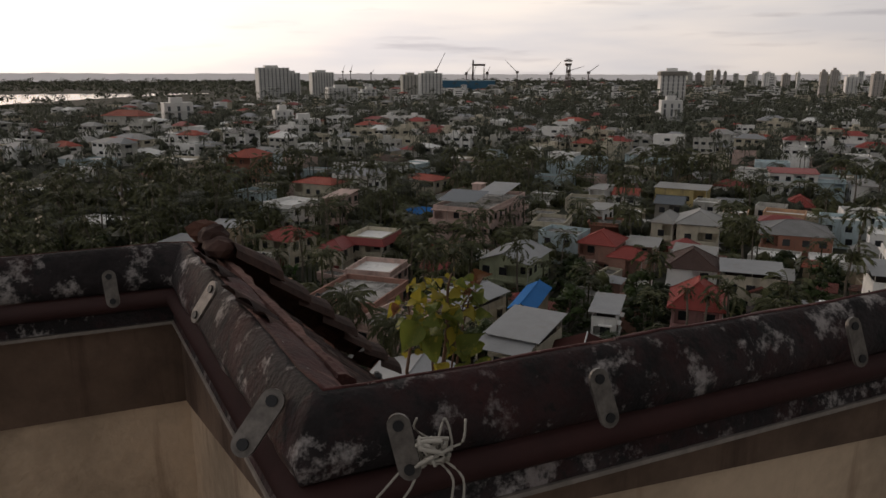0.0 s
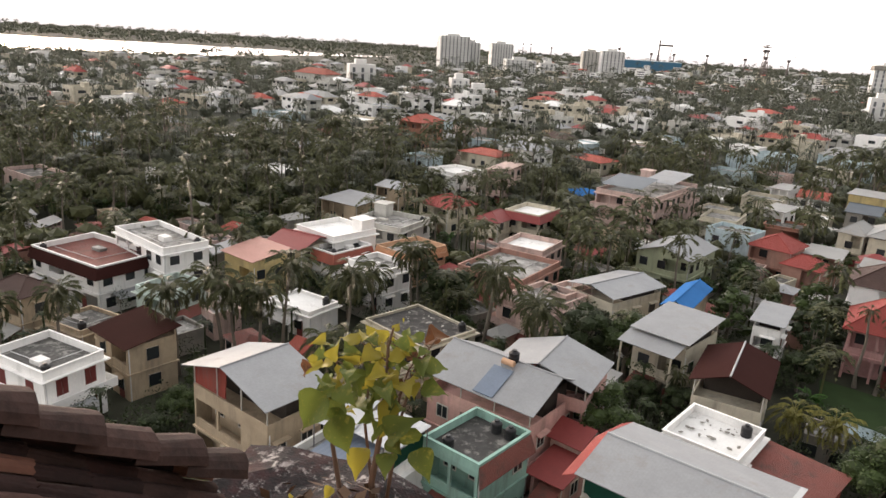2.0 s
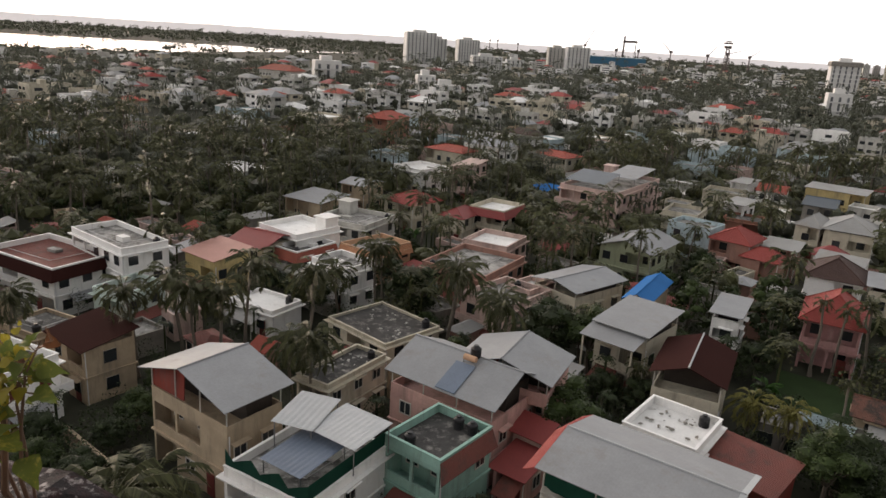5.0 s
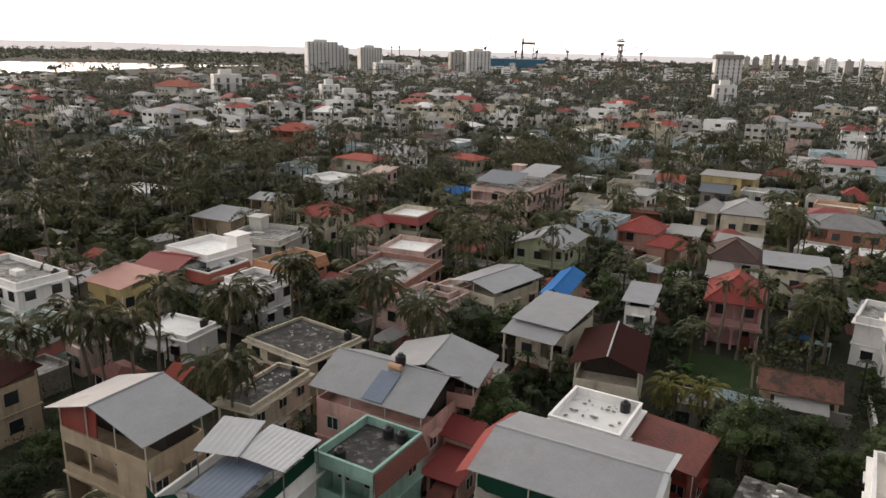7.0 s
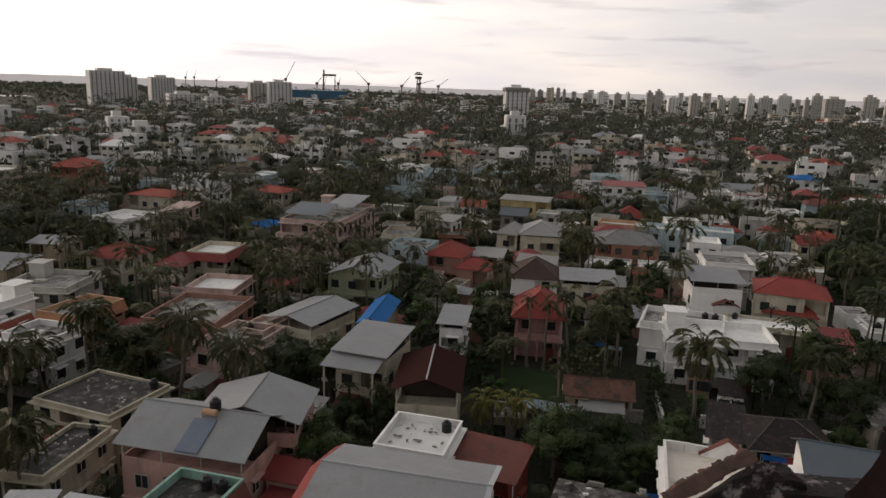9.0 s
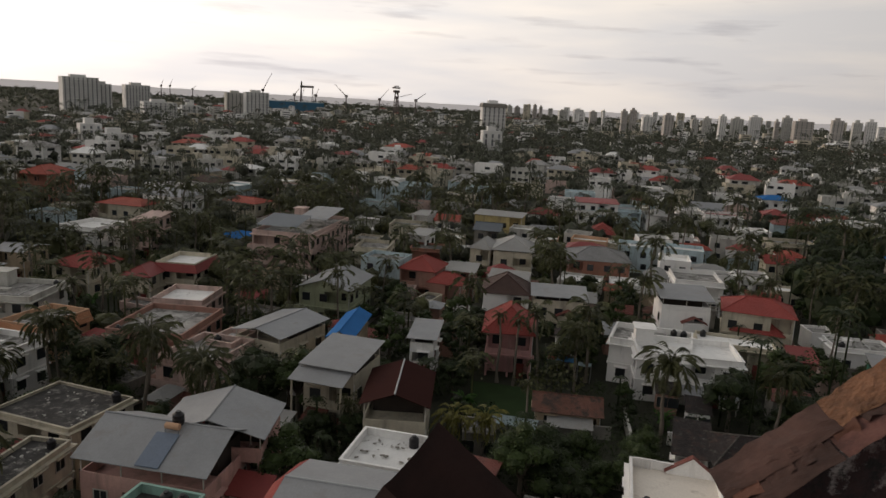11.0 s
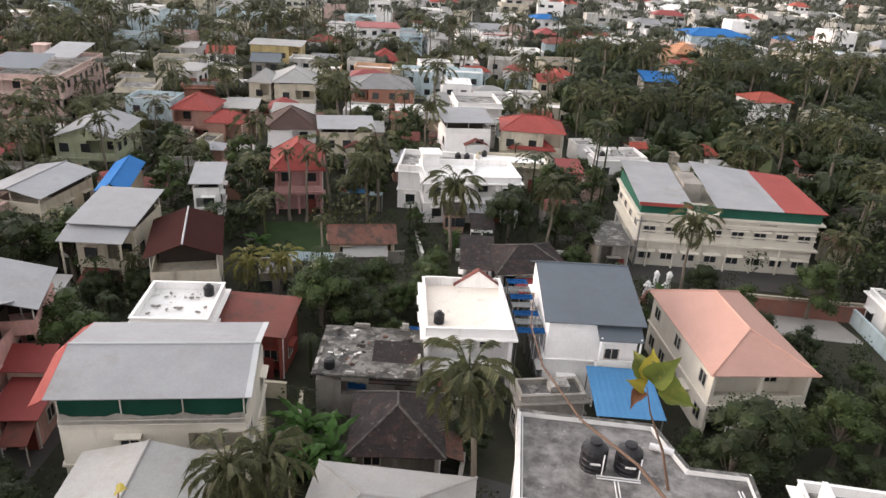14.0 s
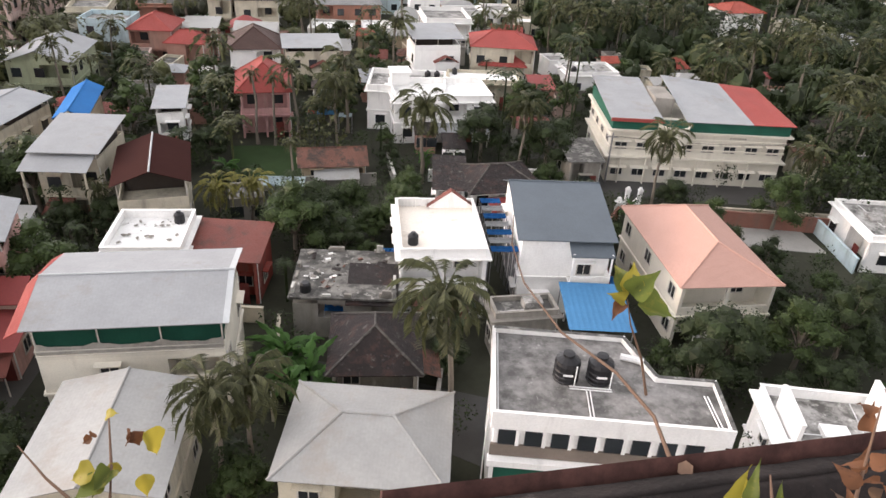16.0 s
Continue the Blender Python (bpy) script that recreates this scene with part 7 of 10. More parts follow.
# far houses, too small to tell apart: one mesh for each paint
def stuff_boxes(name, mats, n, r0, r1, rng, label, size, keep, heights=(3.4, 3.8, 5.5, 6.2, 6.5, 9.0), flat_share=0.5):
    """Plain houses: walls, dark window bands, a parapet or a hipped roof with eaves, now and then a stair head."""
    verts, faces, slot = [], [], []
    dark = len(mats)
    def cuboid(x, y, c, s, u0, v0, z0, u1, v1, z1, m_, top=None):
        k = len(verts)
        for z in (z0, z1):
            for u, v in ((u0, v0), (u1, v0), (u1, v1), (u0, v1)):
                verts.append((x + u * c - v * s, y + u * s + v * c, z))
        faces.extend([(k, k + 1, k + 5, k + 4), (k + 1, k + 2, k + 6, k + 5), (k + 2, k + 3, k + 7, k + 6), (k + 3, k, k + 4, k + 7), (k + 4, k + 5, k + 6, k + 7)])
        slot.extend([m_] * 4 + [m_ if top is None else top])
    for _ in range(n * 4):
        if n <= 0:
            break
        r = math.exp(rng.uniform(math.log(r0), math.log(r1)))
        a = radians(rng.uniform(-74, 48))
        x, y = -r * math.sin(a), r * math.cos(a)
        if not keep(x, y):
            continue
        n -= 1
        w, d, h = rng.uniform(*size), rng.uniform(*size) * 0.8, rng.choice(heights)
        t = radians(-27 + rng.uniform(-10, 10))
        c, s = math.cos(t), math.sin(t)
        wall_ = rng.randrange(3)
        roof_ = 3 + rng.randrange(len(mats) - 3)
        flat = rng.random() < flat_share
        cuboid(x, y, c, s, -w, -d, -0.2, w, d, h, wall_, 3 + roof_ % 3)
        for f in range(max(1, int(h / 3))):
            z = h - 0.7 - 3.0 * f
            bays = 3 if r < 700 else 1
            for k in range(bays):
                if bays == 1 or rng.random() < 0.8:
                    u = -w + (k + 0.5) * w * 2 / bays
                    cuboid(x, y, c, s, u - w * 0.6 / bays, -d - 0.06, z - 1.2, u + w * 0.6 / bays, -d + 0.1, z, dark)
            if r < 700:
                cuboid(x, y, c, s, w - 0.1, -d * 0.5, z - 1.2, w + 0.06, d * 0.3, z, dark)
        if flat:
            for u0, v0, u1, v1 in ((-w, -d, w, -d + 0.3), (-w, d - 0.3, w, d), (-w, -d + 0.3, -w + 0.3, d - 0.3), (w - 0.3, -d + 0.3, w, d - 0.3)):
                cuboid(x, y, c, s, u0, v0, h, u1, v1, h + 0.8, wall_)
            if rng.random() < 0.5:
                u = rng.choice((-1, 1)) * w * 0.5
                cuboid(x, y, c, s, u - 1.6, d * 0.2, h, u + 1.6, d * 0.8, h + 2.4, wall_)
        else:
            k = len(verts)
            e, up = 0.7, rng.uniform(1.4, 2.4)
            for u, v, z in ((-w - e, -d - e, h - 0.1), (w + e, -d - e, h - 0.1), (w + e, d + e, h - 0.1), (-w - e, d + e, h - 0.1), (-w * 0.45, 0, h + up), (w * 0.45, 0, h + up)):
                verts.append((x + u * c - v * s, y + u * s + v * c, z))
            faces.extend([(k, k + 1, k + 5, k + 4), (k + 1, k + 2, k + 5), (k + 2, k + 3, k + 4, k + 5), (k + 3, k, k + 4), (k + 3, k + 2, k + 1, k)])
            slot.extend([roof_] * 5)
    me = bpy.data.meshes.new(name)
    me.from_pydata(verts, [], faces)
    for m_ in mats:
        me.materials.append(M[m_])
    me.materials.append(M["glass"])
    me.polygons.foreach_set("material_index", slot)
    return tagged(new(name, me), label, "houses", kind="stuff")


def on_land(x, y):
    return not river(x, y)


def off_bank(x, y):
    """Land without the low near bank of the river."""
    return not river(x, y) and not (x < -0.27 * y and math.hypot(x, y) < 950)


def river(x, y):
    """The broad river on the far left."""
    a = math.degrees(math.atan2(-x, y))
    r = math.hypot(x, y)
    return a > 17 and 980 + max(0, 33 - a) * 34 < r < 1600 - 4 * (38 - a)


FR = random.Random(44)
stuff_boxes("distant_houses", ("white", "cream", "offwhite", "whiteroof", "concrete", "palesheet", "red", "redorange", "sheet", "maroonred", "palesheet", "sheet"), 900, 320, 1100, FR, "small pale houses far off among the trees", (4.0, 7.5), lambda x, y: on_land(x, y) and not in_house(x, y, 4.0) and not (x < -0.27 * y and math.hypot(x, y) > 820))
stuff_boxes("distant_blocks", ("towerwhite", "cream", "offwhite", "whiteroof", "concrete", "palesheet", "red", "sheet", "sheet"), 520, 1000, 3300, FR, "pale blocks and houses of the far town", (5.0, 11.0), lambda x, y: on_land(x, y) and x > -0.15 * y, (6, 7, 9, 9, 12, 14), 0.75)
stuff_boxes("distant_towers", ("towerwhite", "cream", "offwhite", "whiteroof", "concrete", "palesheet", "sheet", "grime"), 60, 1500, 3300, FR, "hazy pale tower blocks of the far town", (6.0, 10.0), lambda x, y: x > 0.30 * y, (26, 32, 36, 40, 44), 1.0)

import collections

HOUSE_AT = collections.defaultdict(list)
for hx_, hy_, _, hw_, hd_, hz_ in FOOT:
    HOUSE_AT[round(math.degrees(math.atan2(-hx_, hy_)))].append((math.hypot(hx_, hy_), math.degrees(math.atan2(-hx_, hy_)), math.degrees(math.atan2(max(hw_, hd_), math.hypot(hx_, hy_))), hz_))


def in_front(x, y, top):
    """Whether a tree there would cover the roof of a house behind it."""
    r, a = math.hypot(x, y), math.degrees(math.atan2(-x, y))
    for k in range(-3, 4):
        for hr_, ha_, half, hz_ in HOUSE_AT.get(round(a) + k, ()):
            if hr_ > r and abs(ha_ - a) < half * 0.9 and (36.0 - hz_ * 0.95) / hr_ > (36.0 - top) / r:
                return True
    return False


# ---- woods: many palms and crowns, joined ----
def wood(name, n, r0, r1, rng, keep, label, density_pow=2.0, scale=1.0, palm_share=0.5, mat_="farwood_hazed", tall=1.0):
    verts, faces = [], []
    ico = bmesh.new()
    bmesh.ops.create_icosphere(ico, subdivisions=1, radius=1.0)
    ball_v = [v.co.copy() for v in ico.verts]
    ball_f = [tuple(v.index for v in f.verts) for f in ico.faces]
    ico.free()
    for _ in range(n * 3):
        if n <= 0:
            break
        r = (rng.uniform(r0 ** density_pow, r1 ** density_pow)) ** (1 / density_pow)
        a = radians(rng.uniform(-76, 50))
        x, y = -r * math.sin(a), r * math.cos(a)
        if not keep(x, y):
            continue
        n -= 1
        f = scale * (1 + max(0, r - 400) / 700)
        near = r < 250
        if rng.random() < palm_share:
            h = rng.uniform(8, 13) * tall
            ln = rng.uniform(2.3, 3.0) * f
            count = 15 if near else 13 if r < 700 else 9
            for k in range(count):
                az = k * 2.4 + rng.uniform(-0.3, 0.3)
                c, s = math.cos(az), math.sin(az)
                up = rng.uniform(-0.9, 0.8)
                mid, tip = 0.5 * up + 0.12, up - 0.85
                if near:
                    # a rib with hanging leaflets
                    for m in range(6):
                        q = 0.14 + 0.15 * m
                        z = (q / 0.5) * mid if q < 0.5 else mid + (q - 0.5) / 0.5 * (tip - mid)
                        for sy in (-1, 1):
                            i = len(verts)
                            ww = ln * 0.24 * (1.15 - q) + 0.12
                            for qq, oy, dz in ((q - 0.07, 0.0, 0.0), (q + 0.09, 0.0, -0.02), (q + 0.14, sy * ww, -rng.uniform(0.06, 0.16))):
                                verts.append((x + qq * ln * c - oy * s, y + qq * ln * s + oy * c, h + (z * 0.62 + dz) * ln))
                            faces.append((i, i + 1, i + 2))
                    continue
                i = len(verts)
                wv = 0.30 * f
                for q, zz, ww in ((0, 0, 0.3), (0.5, mid, 1.0), (1.0, tip, 0.2)):
                    for sy in (-1, 1):
                        verts.append((x + q * ln * c - sy * ww * wv * s, y + q * ln * s + sy * ww * wv * c, h + zz * ln * 0.62 - 0.3 * wv * rng.random()))
                faces += [(i, i + 1, i + 3, i + 2), (i + 2, i + 3, i + 5, i + 4)]
            i = len(verts)
            for q in (0, 1):
                verts += [(x - 0.12, y, q * h), (x + 0.12, y, q * h), (x, y + 0.2, q * h)]
            faces += [(i, i + 1, i + 4, i + 3), (i + 1, i + 2, i + 5, i + 4), (i + 2, i, i + 3, i + 5)]
        else:
            h = rng.uniform(4.5, 9) * tall
            sp = rng.uniform(2.4, 4.4) * f
            lumps = 3 if r < 900 else 1
            each = (46 if r < 110 else 28 if near else 15 if r < 320 else 10) if lumps == 3 else 16
            for m in range(lumps):
                a2 = rng.uniform(0, 6.28)
                off = sp * (0.45 if lumps == 3 else 0.0)
                cx, cy, cz = x + off * math.cos(a2), y + off * math.sin(a2), h * (rng.uniform(0.5, 0.72) if lumps == 3 else 0.55)
                rx, rz = sp * (rng.uniform(0.45, 0.7) if lumps == 3 else 0.95), h * rng.uniform(0.26, 0.36)
                if 110 < r < 520:
                    i = len(verts)
                    for b in ball_v:
                        g = 0.78 * (1 + 0.5 * noise.noise(b * 1.7 + Vector((cx, cy, 0))))
                        verts.append((cx + b.x * rx * g, cy + b.y * rx * g, cz + b.z * rz * g))
                    faces += [tuple(i + q for q in t) for t in ball_f]
                for k in range(each):
                    d = Vector((rng.gauss(0, 1), rng.gauss(0, 1), rng.gauss(0.35, 0.9))).normalized()
                    u = Vector((rng.gauss(0, 1), rng.gauss(0, 1), rng.gauss(0, 0.6))).normalized()
                    v = u.cross(d).normalized()
                    q = (0.13 if near else 0.26 if r < 520 else 0.34) * rx * rng.uniform(0.6, 1.3)
                    e = rng.uniform(0.8, 1.12)
                    p = Vector((cx + d.x * rx * e, cy + d.y * rx * e, cz + d.z * rz * e))
                    i = len(verts)
                    for w in (-u * q, v * q * 0.7, u * q, -v * q * 0.7):
                        verts.append(tuple(p + w))
                    faces.append((i, i + 1, i + 2, i + 3))
    me = bpy.data.meshes.new(name)
    me.from_pydata(verts, [], faces)
    me.materials.append(M[mat_])
    return tagged(new(name, me), label, "trees", kind="stuff")


def shady(x, y):
    """The dark wood beyond the institution."""
    return math.degrees(math.atan2(x, y)) > 39 and math.hypot(x, y) < 250


WR = random.Random(55)
wood("garden_growth", 1050, 26, 120, WR, lambda x, y: not in_house(x, y, 0.6) and not is_open(x, y) and not hides_house(x, y, 3.2, 0.4), "shrubs and young trees in the gardens", 2.0, 0.42, 0.08, "broad", 0.45)
wood("near_wood", 1100, 80, 240, WR, lambda x, y: not shady(x, y) and not in_house(x, y, 0.8) and (math.hypot(x, y) > 105 and x < 20 and WR.random() < 0.3 or not hides_house(x, y, 8.8, 0.45)), "palms and dark trees filling the gaps between houses", palm_share=0.45, mat_="palm", tall=0.74)
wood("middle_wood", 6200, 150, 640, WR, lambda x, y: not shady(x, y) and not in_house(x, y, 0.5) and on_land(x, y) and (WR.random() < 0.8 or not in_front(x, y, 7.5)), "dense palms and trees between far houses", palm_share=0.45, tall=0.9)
wood("dark_grove", 1100, 84, 250, WR, lambda x, y: shady(x, y) and not in_house(x, y, 0.8) and not hides_house(x, y, 8.0, 0.45), "tall dark broadleaf trees and palms", palm_share=0.3, mat_="broad", tall=1.1)
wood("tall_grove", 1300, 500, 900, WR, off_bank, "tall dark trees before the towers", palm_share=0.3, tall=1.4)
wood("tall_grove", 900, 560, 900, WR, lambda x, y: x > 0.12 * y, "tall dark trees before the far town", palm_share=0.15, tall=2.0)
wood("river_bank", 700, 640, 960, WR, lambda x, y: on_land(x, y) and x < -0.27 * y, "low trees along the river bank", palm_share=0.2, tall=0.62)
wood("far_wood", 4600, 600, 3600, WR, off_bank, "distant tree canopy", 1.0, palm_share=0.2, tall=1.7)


# ---- towers, shipyard and horizon ----
def tower(x, y, w, d, top, floors, wall, label, cols):
    """An apartment block: body, slab bands, a column of windows for each bay, roof room."""
    t = empty("apartment_tower", x, y, 0, math.degrees(math.atan2(-x, y)) + 12, label, "tower")
    far = x > 500
    pick = random.Random(int(x * 7 + y))
    if far:
        w, top, cols = w * pick.uniform(0.55, 0.9), 36 + (top - 36) * pick.uniform(0.25, 1.0) - pick.uniform(0, 5), 3 + pick.randrange(3)
        wall = pick.choice(("towerwhite", "offwhite", "towerwhite", "towergrey"))
    X, Y = w * (0.4 if math.hypot(x, y) > 1150 else 0.5), d / 2
    bm = bmesh.new()
    box(bm, -X, -Y, -1, X, Y, top)
    part("wall", bm, wall, t)
    bm = bmesh.new()
    box(bm, -X * 0.5, -Y * 0.5, top, X * 0.35, Y * 0.5, top + 3.2)
    part("roof_room", bm, wall, t)
    if "crown" in label:
        bm = bmesh.new()
        box(bm, -X - 1.2, -Y - 1.2, top - 5.5, X + 1.2, Y + 1.2, top - 1.0)
        part("crown", bm, "grime", t, "dark flared top storey")
    fl = top / floors
    for k in range(cols):
        bm = bmesh.new()
        u = -X + (k + 0.5) * 2 * X / cols
        g = 0.2 if far else 0.3
        box(bm, u - X / cols * g, -Y - 0.15, fl * 0.8, u + X / cols * g, -Y + 0.1, top - fl * 0.4)
        part("window_strip", bm, "towerglass", t)
    for s in range(1, floors):
        bm = bmesh.new()
        box(bm, -X - 0.5, -Y - 0.7, s * fl - 0.45, X + 0.5, -Y - 0.2, s * fl + 0.45)
        part("floor_band", bm, wall, t)
    bm = bmesh.new()
    box(bm, X - 0.1, -Y * 0.5, fl, X + 0.15, Y * 0.5, top - fl * 0.5)
    part("window_strip", bm, "towerglass", t)


def gantry_crane(x0, y0, x1, y1, top, label):
    """A portal crane: a tall box leg with a head, a girder and a splayed pair of legs."""
    e = empty("gantry_crane", x0, y0, 0, math.degrees(math.atan2(y1 - y0, x1 - x0)), label, "crane", "shipyard cranes")
    ln = math.hypot(x1 - x0, y1 - y0)
    bm = bmesh.new()
    tube(bm, ((0, 0, 0), (2.2, 0, top + 2)), [3.6, 2.4], 4)
    part("box_leg", bm, "crane", e)
    bm = bmesh.new()
    tube(bm, ((2.2, 0, top + 2), (2.2, 0, top + 10)), [3.4, 2.0], 4)
    part("head", bm, "crane", e)
    bm = bmesh.new()
    box(bm, -1, -2, top - 5, ln + 3, 2, top)
    part("girder", bm, "crane", e)
    for dx in (-3.4, 3.4):
        bm = bmesh.new()
        tube(bm, ((ln + dx, 0, 0), (ln, 0, top - 5)), 0.9, 4)
        part("leg", bm, "crane", e)
    bm = bmesh.new()
    tube(bm, ((2.0, 0, 30), (9, 0, top - 5)), 0.8, 4)
    part("brace", bm, "crane", e)


def derrick(x, y, top, label):
    """A tower crane on a lattice foot with two platforms at its head."""
    e = empty("derrick_crane", x, y, 0, 12, label, "crane", "shipyard cranes")
    for dx in (-6, 6):
        for dy in (-5, 5):
            bm = bmesh.new()
            tube(bm, ((dx, dy, 0), (dx * 0.45, dy * 0.45, top)), 0.9, 4)
            part("leg", bm, "crane", e)
    for k in range(5):
        bm = bmesh.new()
        z0, z1 = top * (0.35 + 0.12 * k), top * (0.47 + 0.12 * k)
        s = 1 if k % 2 else -1
        tube(bm, ((-4 * s, -3, z0), (4 * s, -3, z1)), 0.7, 4)
        part("brace", bm, "crane", e)
    for z0, hw, hh in ((top - 4, 7.5, 5.5), (top + 5, 9.5, 3.5), (top + 9.5, 5.5, 2.0)):
        bm = bmesh.new()
        box(bm, -hw, -4, z0, hw * 0.8, 4, z0 + hh)
        part("platform", bm, "crane", e)


def jib_crane(x, y, z, jx, jy, jz):
    e = empty("jib_crane", x, y, 0, 0, "slender shipyard crane with a raised jib", "crane", "shipyard cranes")
    bm = bmesh.new()
    tube(bm, ((0, 0, 0), (0, 0, z)), [2.2, 1.4], 4)
    part("mast", bm, "crane", e)
    bm = bmesh.new()
    tube(bm, ((0, 0, z), (jx - x, jy - y, jz)), [1.2, 0.6], 4)
    part("jib", bm, "crane", e)
    bm = bmesh.new()
    box(bm, -3.5, -3, z - 3, 3.5, 3, z + 3)
    part("machine_house", bm, "crane", e)


def shipyard_hall(x0, y0, x1, y1, top):
    e = empty("shipyard_hall", x0, y0, 0, math.degrees(math.atan2(y1 - y0, x1 - x0)), "long blue shipyard hall with a flat roof", "hall")
    ln = math.hypot(x1 - x0, y1 - y0)
    bm = bmesh.new()
    box(bm, 0, 0, 0, ln, 40, top)
    part("wall", bm, "hallblue", e)
    bm = bmesh.new()
    box(bm, -1, -1, top, ln + 1, 41, top + 1.2)
    part("roof", bm, "cyanpale", e)


tower(-244.7, 1072.6, 44.4, 26.6, 46.1, 13, "towerwhite", "slab apartment tower with many pale balconies", 8)
tower(-220.9, 1098.9, 21.3, 12.8, 38.9, 11, "towerwhite", "tall pale apartment tower far off", 4)
tower(-183.3, 1136.2, 41.8, 25.1, 39.9, 9, "towerwhite", "tall pale apartment tower far off", 8)
tower(-119.9, 892.9, 36.3, 21.8, 21.1, 7, "towerwhite", "mid-rise white apartment block with dark window strips", 7)
tower(-44.1, 1119.6, 28.3, 17.0, 36.2, 10, "offwhite", "wide cream apartment block with window columns", 5)
tower(-14.0, 1100.9, 33.1, 19.8, 38.5, 10, "towerwhite", "tall pale apartment tower far off", 6)
tower(-90.4, 946.1, 22.5, 13.5, 18.2, 4, "towerwhite", "low white block far off", 4)
tower(-101.7, 470.0, 11.8, 10.0, 13.9, 4, "towerwhite", "white stepped office block", 3)
tower(-86.6, 462.2, 18.6, 11.2, 8.9, 3, "towerwhite", "white office block with long window bands", 3)
tower(-102.4, 439.0, 14.9, 10.0, 2.4, 2, "towerwhite", "low white hall with a pitched roof", 3)
tower(273.5, 858.8, 28.5, 17.1, 40.5, 9, "towerwhite", "white tower with a dark crown", 5)
tower(170.7, 534.7, 15.1, 10.0, 17.9, 3, "towerwhite", "stepped white house with a stair tower", 3)
tower(-176.9, 489.3, 18.5, 11.1, 18.0, 3, "towerwhite", "white three-storey block among trees", 3)
house(-197.6, 460.1, -20, 30.0, 16.0, 11.0, roof='hip', rise=3.5, over=1.2, wall='offwhite', cover='brickred', label='large building with a wide red hipped roof', storeys=3)
tower(-135.0, 397.7, 28.9, 17.3, 5.4, 2, "towerwhite", "long flat terrace block", 5)
tower(713.3, 2083.2, 20.9, 12.5, 47.2, 11, "towerwhite", "tall pale apartment tower far off", 4)
tower(735.4, 2075.4, 20.9, 12.5, 51.5, 11, "towerwhite", "tall pale apartment tower far off", 4)
tower(760.5, 2065.7, 20.9, 12.5, 51.0, 11, "towerwhite", "tall pale apartment tower far off", 4)
tower(784.6, 2056.9, 15.7, 10.0, 55.3, 11, "towerwhite", "tall pale apartment tower far off", 3)
tower(801.6, 2051.1, 13.9, 10.0, 56.1, 11, "towerwhite", "tall pale apartment tower far off", 3)
tower(744.6, 1750.5, 30.1, 18.0, 40.0, 11, "towerwhite", "tall pale apartment tower far off", 6)
tower(780.8, 1733.9, 37.6, 22.5, 44.5, 11, "offwhite", "tall pale apartment tower far off", 7)
tower(729.7, 1537.3, 22.9, 13.7, 40.0, 11, "towerwhite", "tall pale apartment tower far off", 4)
tower(662.6, 1347.7, 10.7, 10.0, 49.5, 11, "offwhite", "tall pale apartment tower far off", 3)
tower(559.4, 1063.6, 13.3, 10.0, 45.5, 11, "towerwhite", "tall pale apartment tower far off", 3)
tower(571.5, 1056.7, 16.1, 10.0, 47.0, 11, "towerwhite", "tall pale apartment tower far off", 3)
tower(616.2, 1090.2, 25.7, 15.4, 38.9, 11, "towerwhite", "tall pale apartment tower far off", 5)
tower(593.2, 987.0, 28.2, 16.9, 40.0, 11, "offwhite", "tall pale apartment tower far off", 5)
tower(707.2, 1093.1, 23.7, 14.2, 39.3, 11, "offwhite", "tall pale apartment tower far off", 4)
tower(723.3, 1082.2, 17.5, 10.5, 42.1, 11, "towerwhite", "tall pale apartment tower far off", 3)
tower(714.8, 1027.2, 21.8, 13.1, 45.6, 11, "offwhite", "tall pale apartment tower far off", 4)
tower(732.9, 1014.3, 25.7, 15.4, 47.4, 11, "offwhite", "tall pale apartment tower far off", 5)
tower(754.1, 999.6, 25.7, 15.4, 43.9, 11, "offwhite", "tall pale apartment tower far off", 5)
tower(717.1, 901.2, 11.8, 10.0, 46.2, 11, "towerwhite", "tall pale apartment tower far off", 3)
tower(727.1, 893.3, 17.3, 10.4, 47.5, 11, "towerwhite", "tall pale apartment tower far off", 3)
tower(711.7, 842.1, 31.3, 18.8, 42.3, 11, "towerwhite", "tall pale apartment tower far off", 6)
tower(842.8, 925.4, 22.7, 13.6, 51.3, 11, "towerwhite", "tall pale apartment tower far off", 4)
tower(724.5, 762.2, 16.6, 10.0, 50.5, 11, "towerwhite", "tall pale apartment tower far off", 3)
tower(735.6, 752.4, 18.3, 11.0, 53.3, 11, "towerwhite", "tall pale apartment tower far off", 3)
tower(946.1, 894.5, 16.5, 10.0, 42.0, 11, "offwhite", "tall pale apartment tower far off", 3)
tower(954.2, 885.5, 21.6, 13.0, 51.6, 11, "towerwhite", "tall pale apartment tower far off", 4)
tower(861.4, 765.6, 14.6, 10.0, 42.8, 11, "towerwhite", "tall pale apartment tower far off", 3)
tower(870.5, 754.7, 21.8, 13.1, 50.6, 11, "towerwhite", "tall pale apartment tower far off", 4)
tower(847.0, 705.5, 16.5, 10.0, 48.6, 11, "towerwhite", "tall pale apartment tower far off", 3)
tower(856.1, 693.6, 20.9, 12.5, 44.7, 11, "towerwhite", "tall pale apartment tower far off", 4)
tower(885.5, 656.8, 22.6, 13.6, 44.5, 11, "offwhite", "tall pale apartment tower far off", 4)
tower(896.7, 641.0, 25.2, 15.1, 45.3, 11, "towerwhite", "tall pale apartment tower far off", 5)
tower(599.7, 533.0, 13.9, 10.0, 25.3, 11, "towerwhite", "tall pale apartment tower far off", 3)
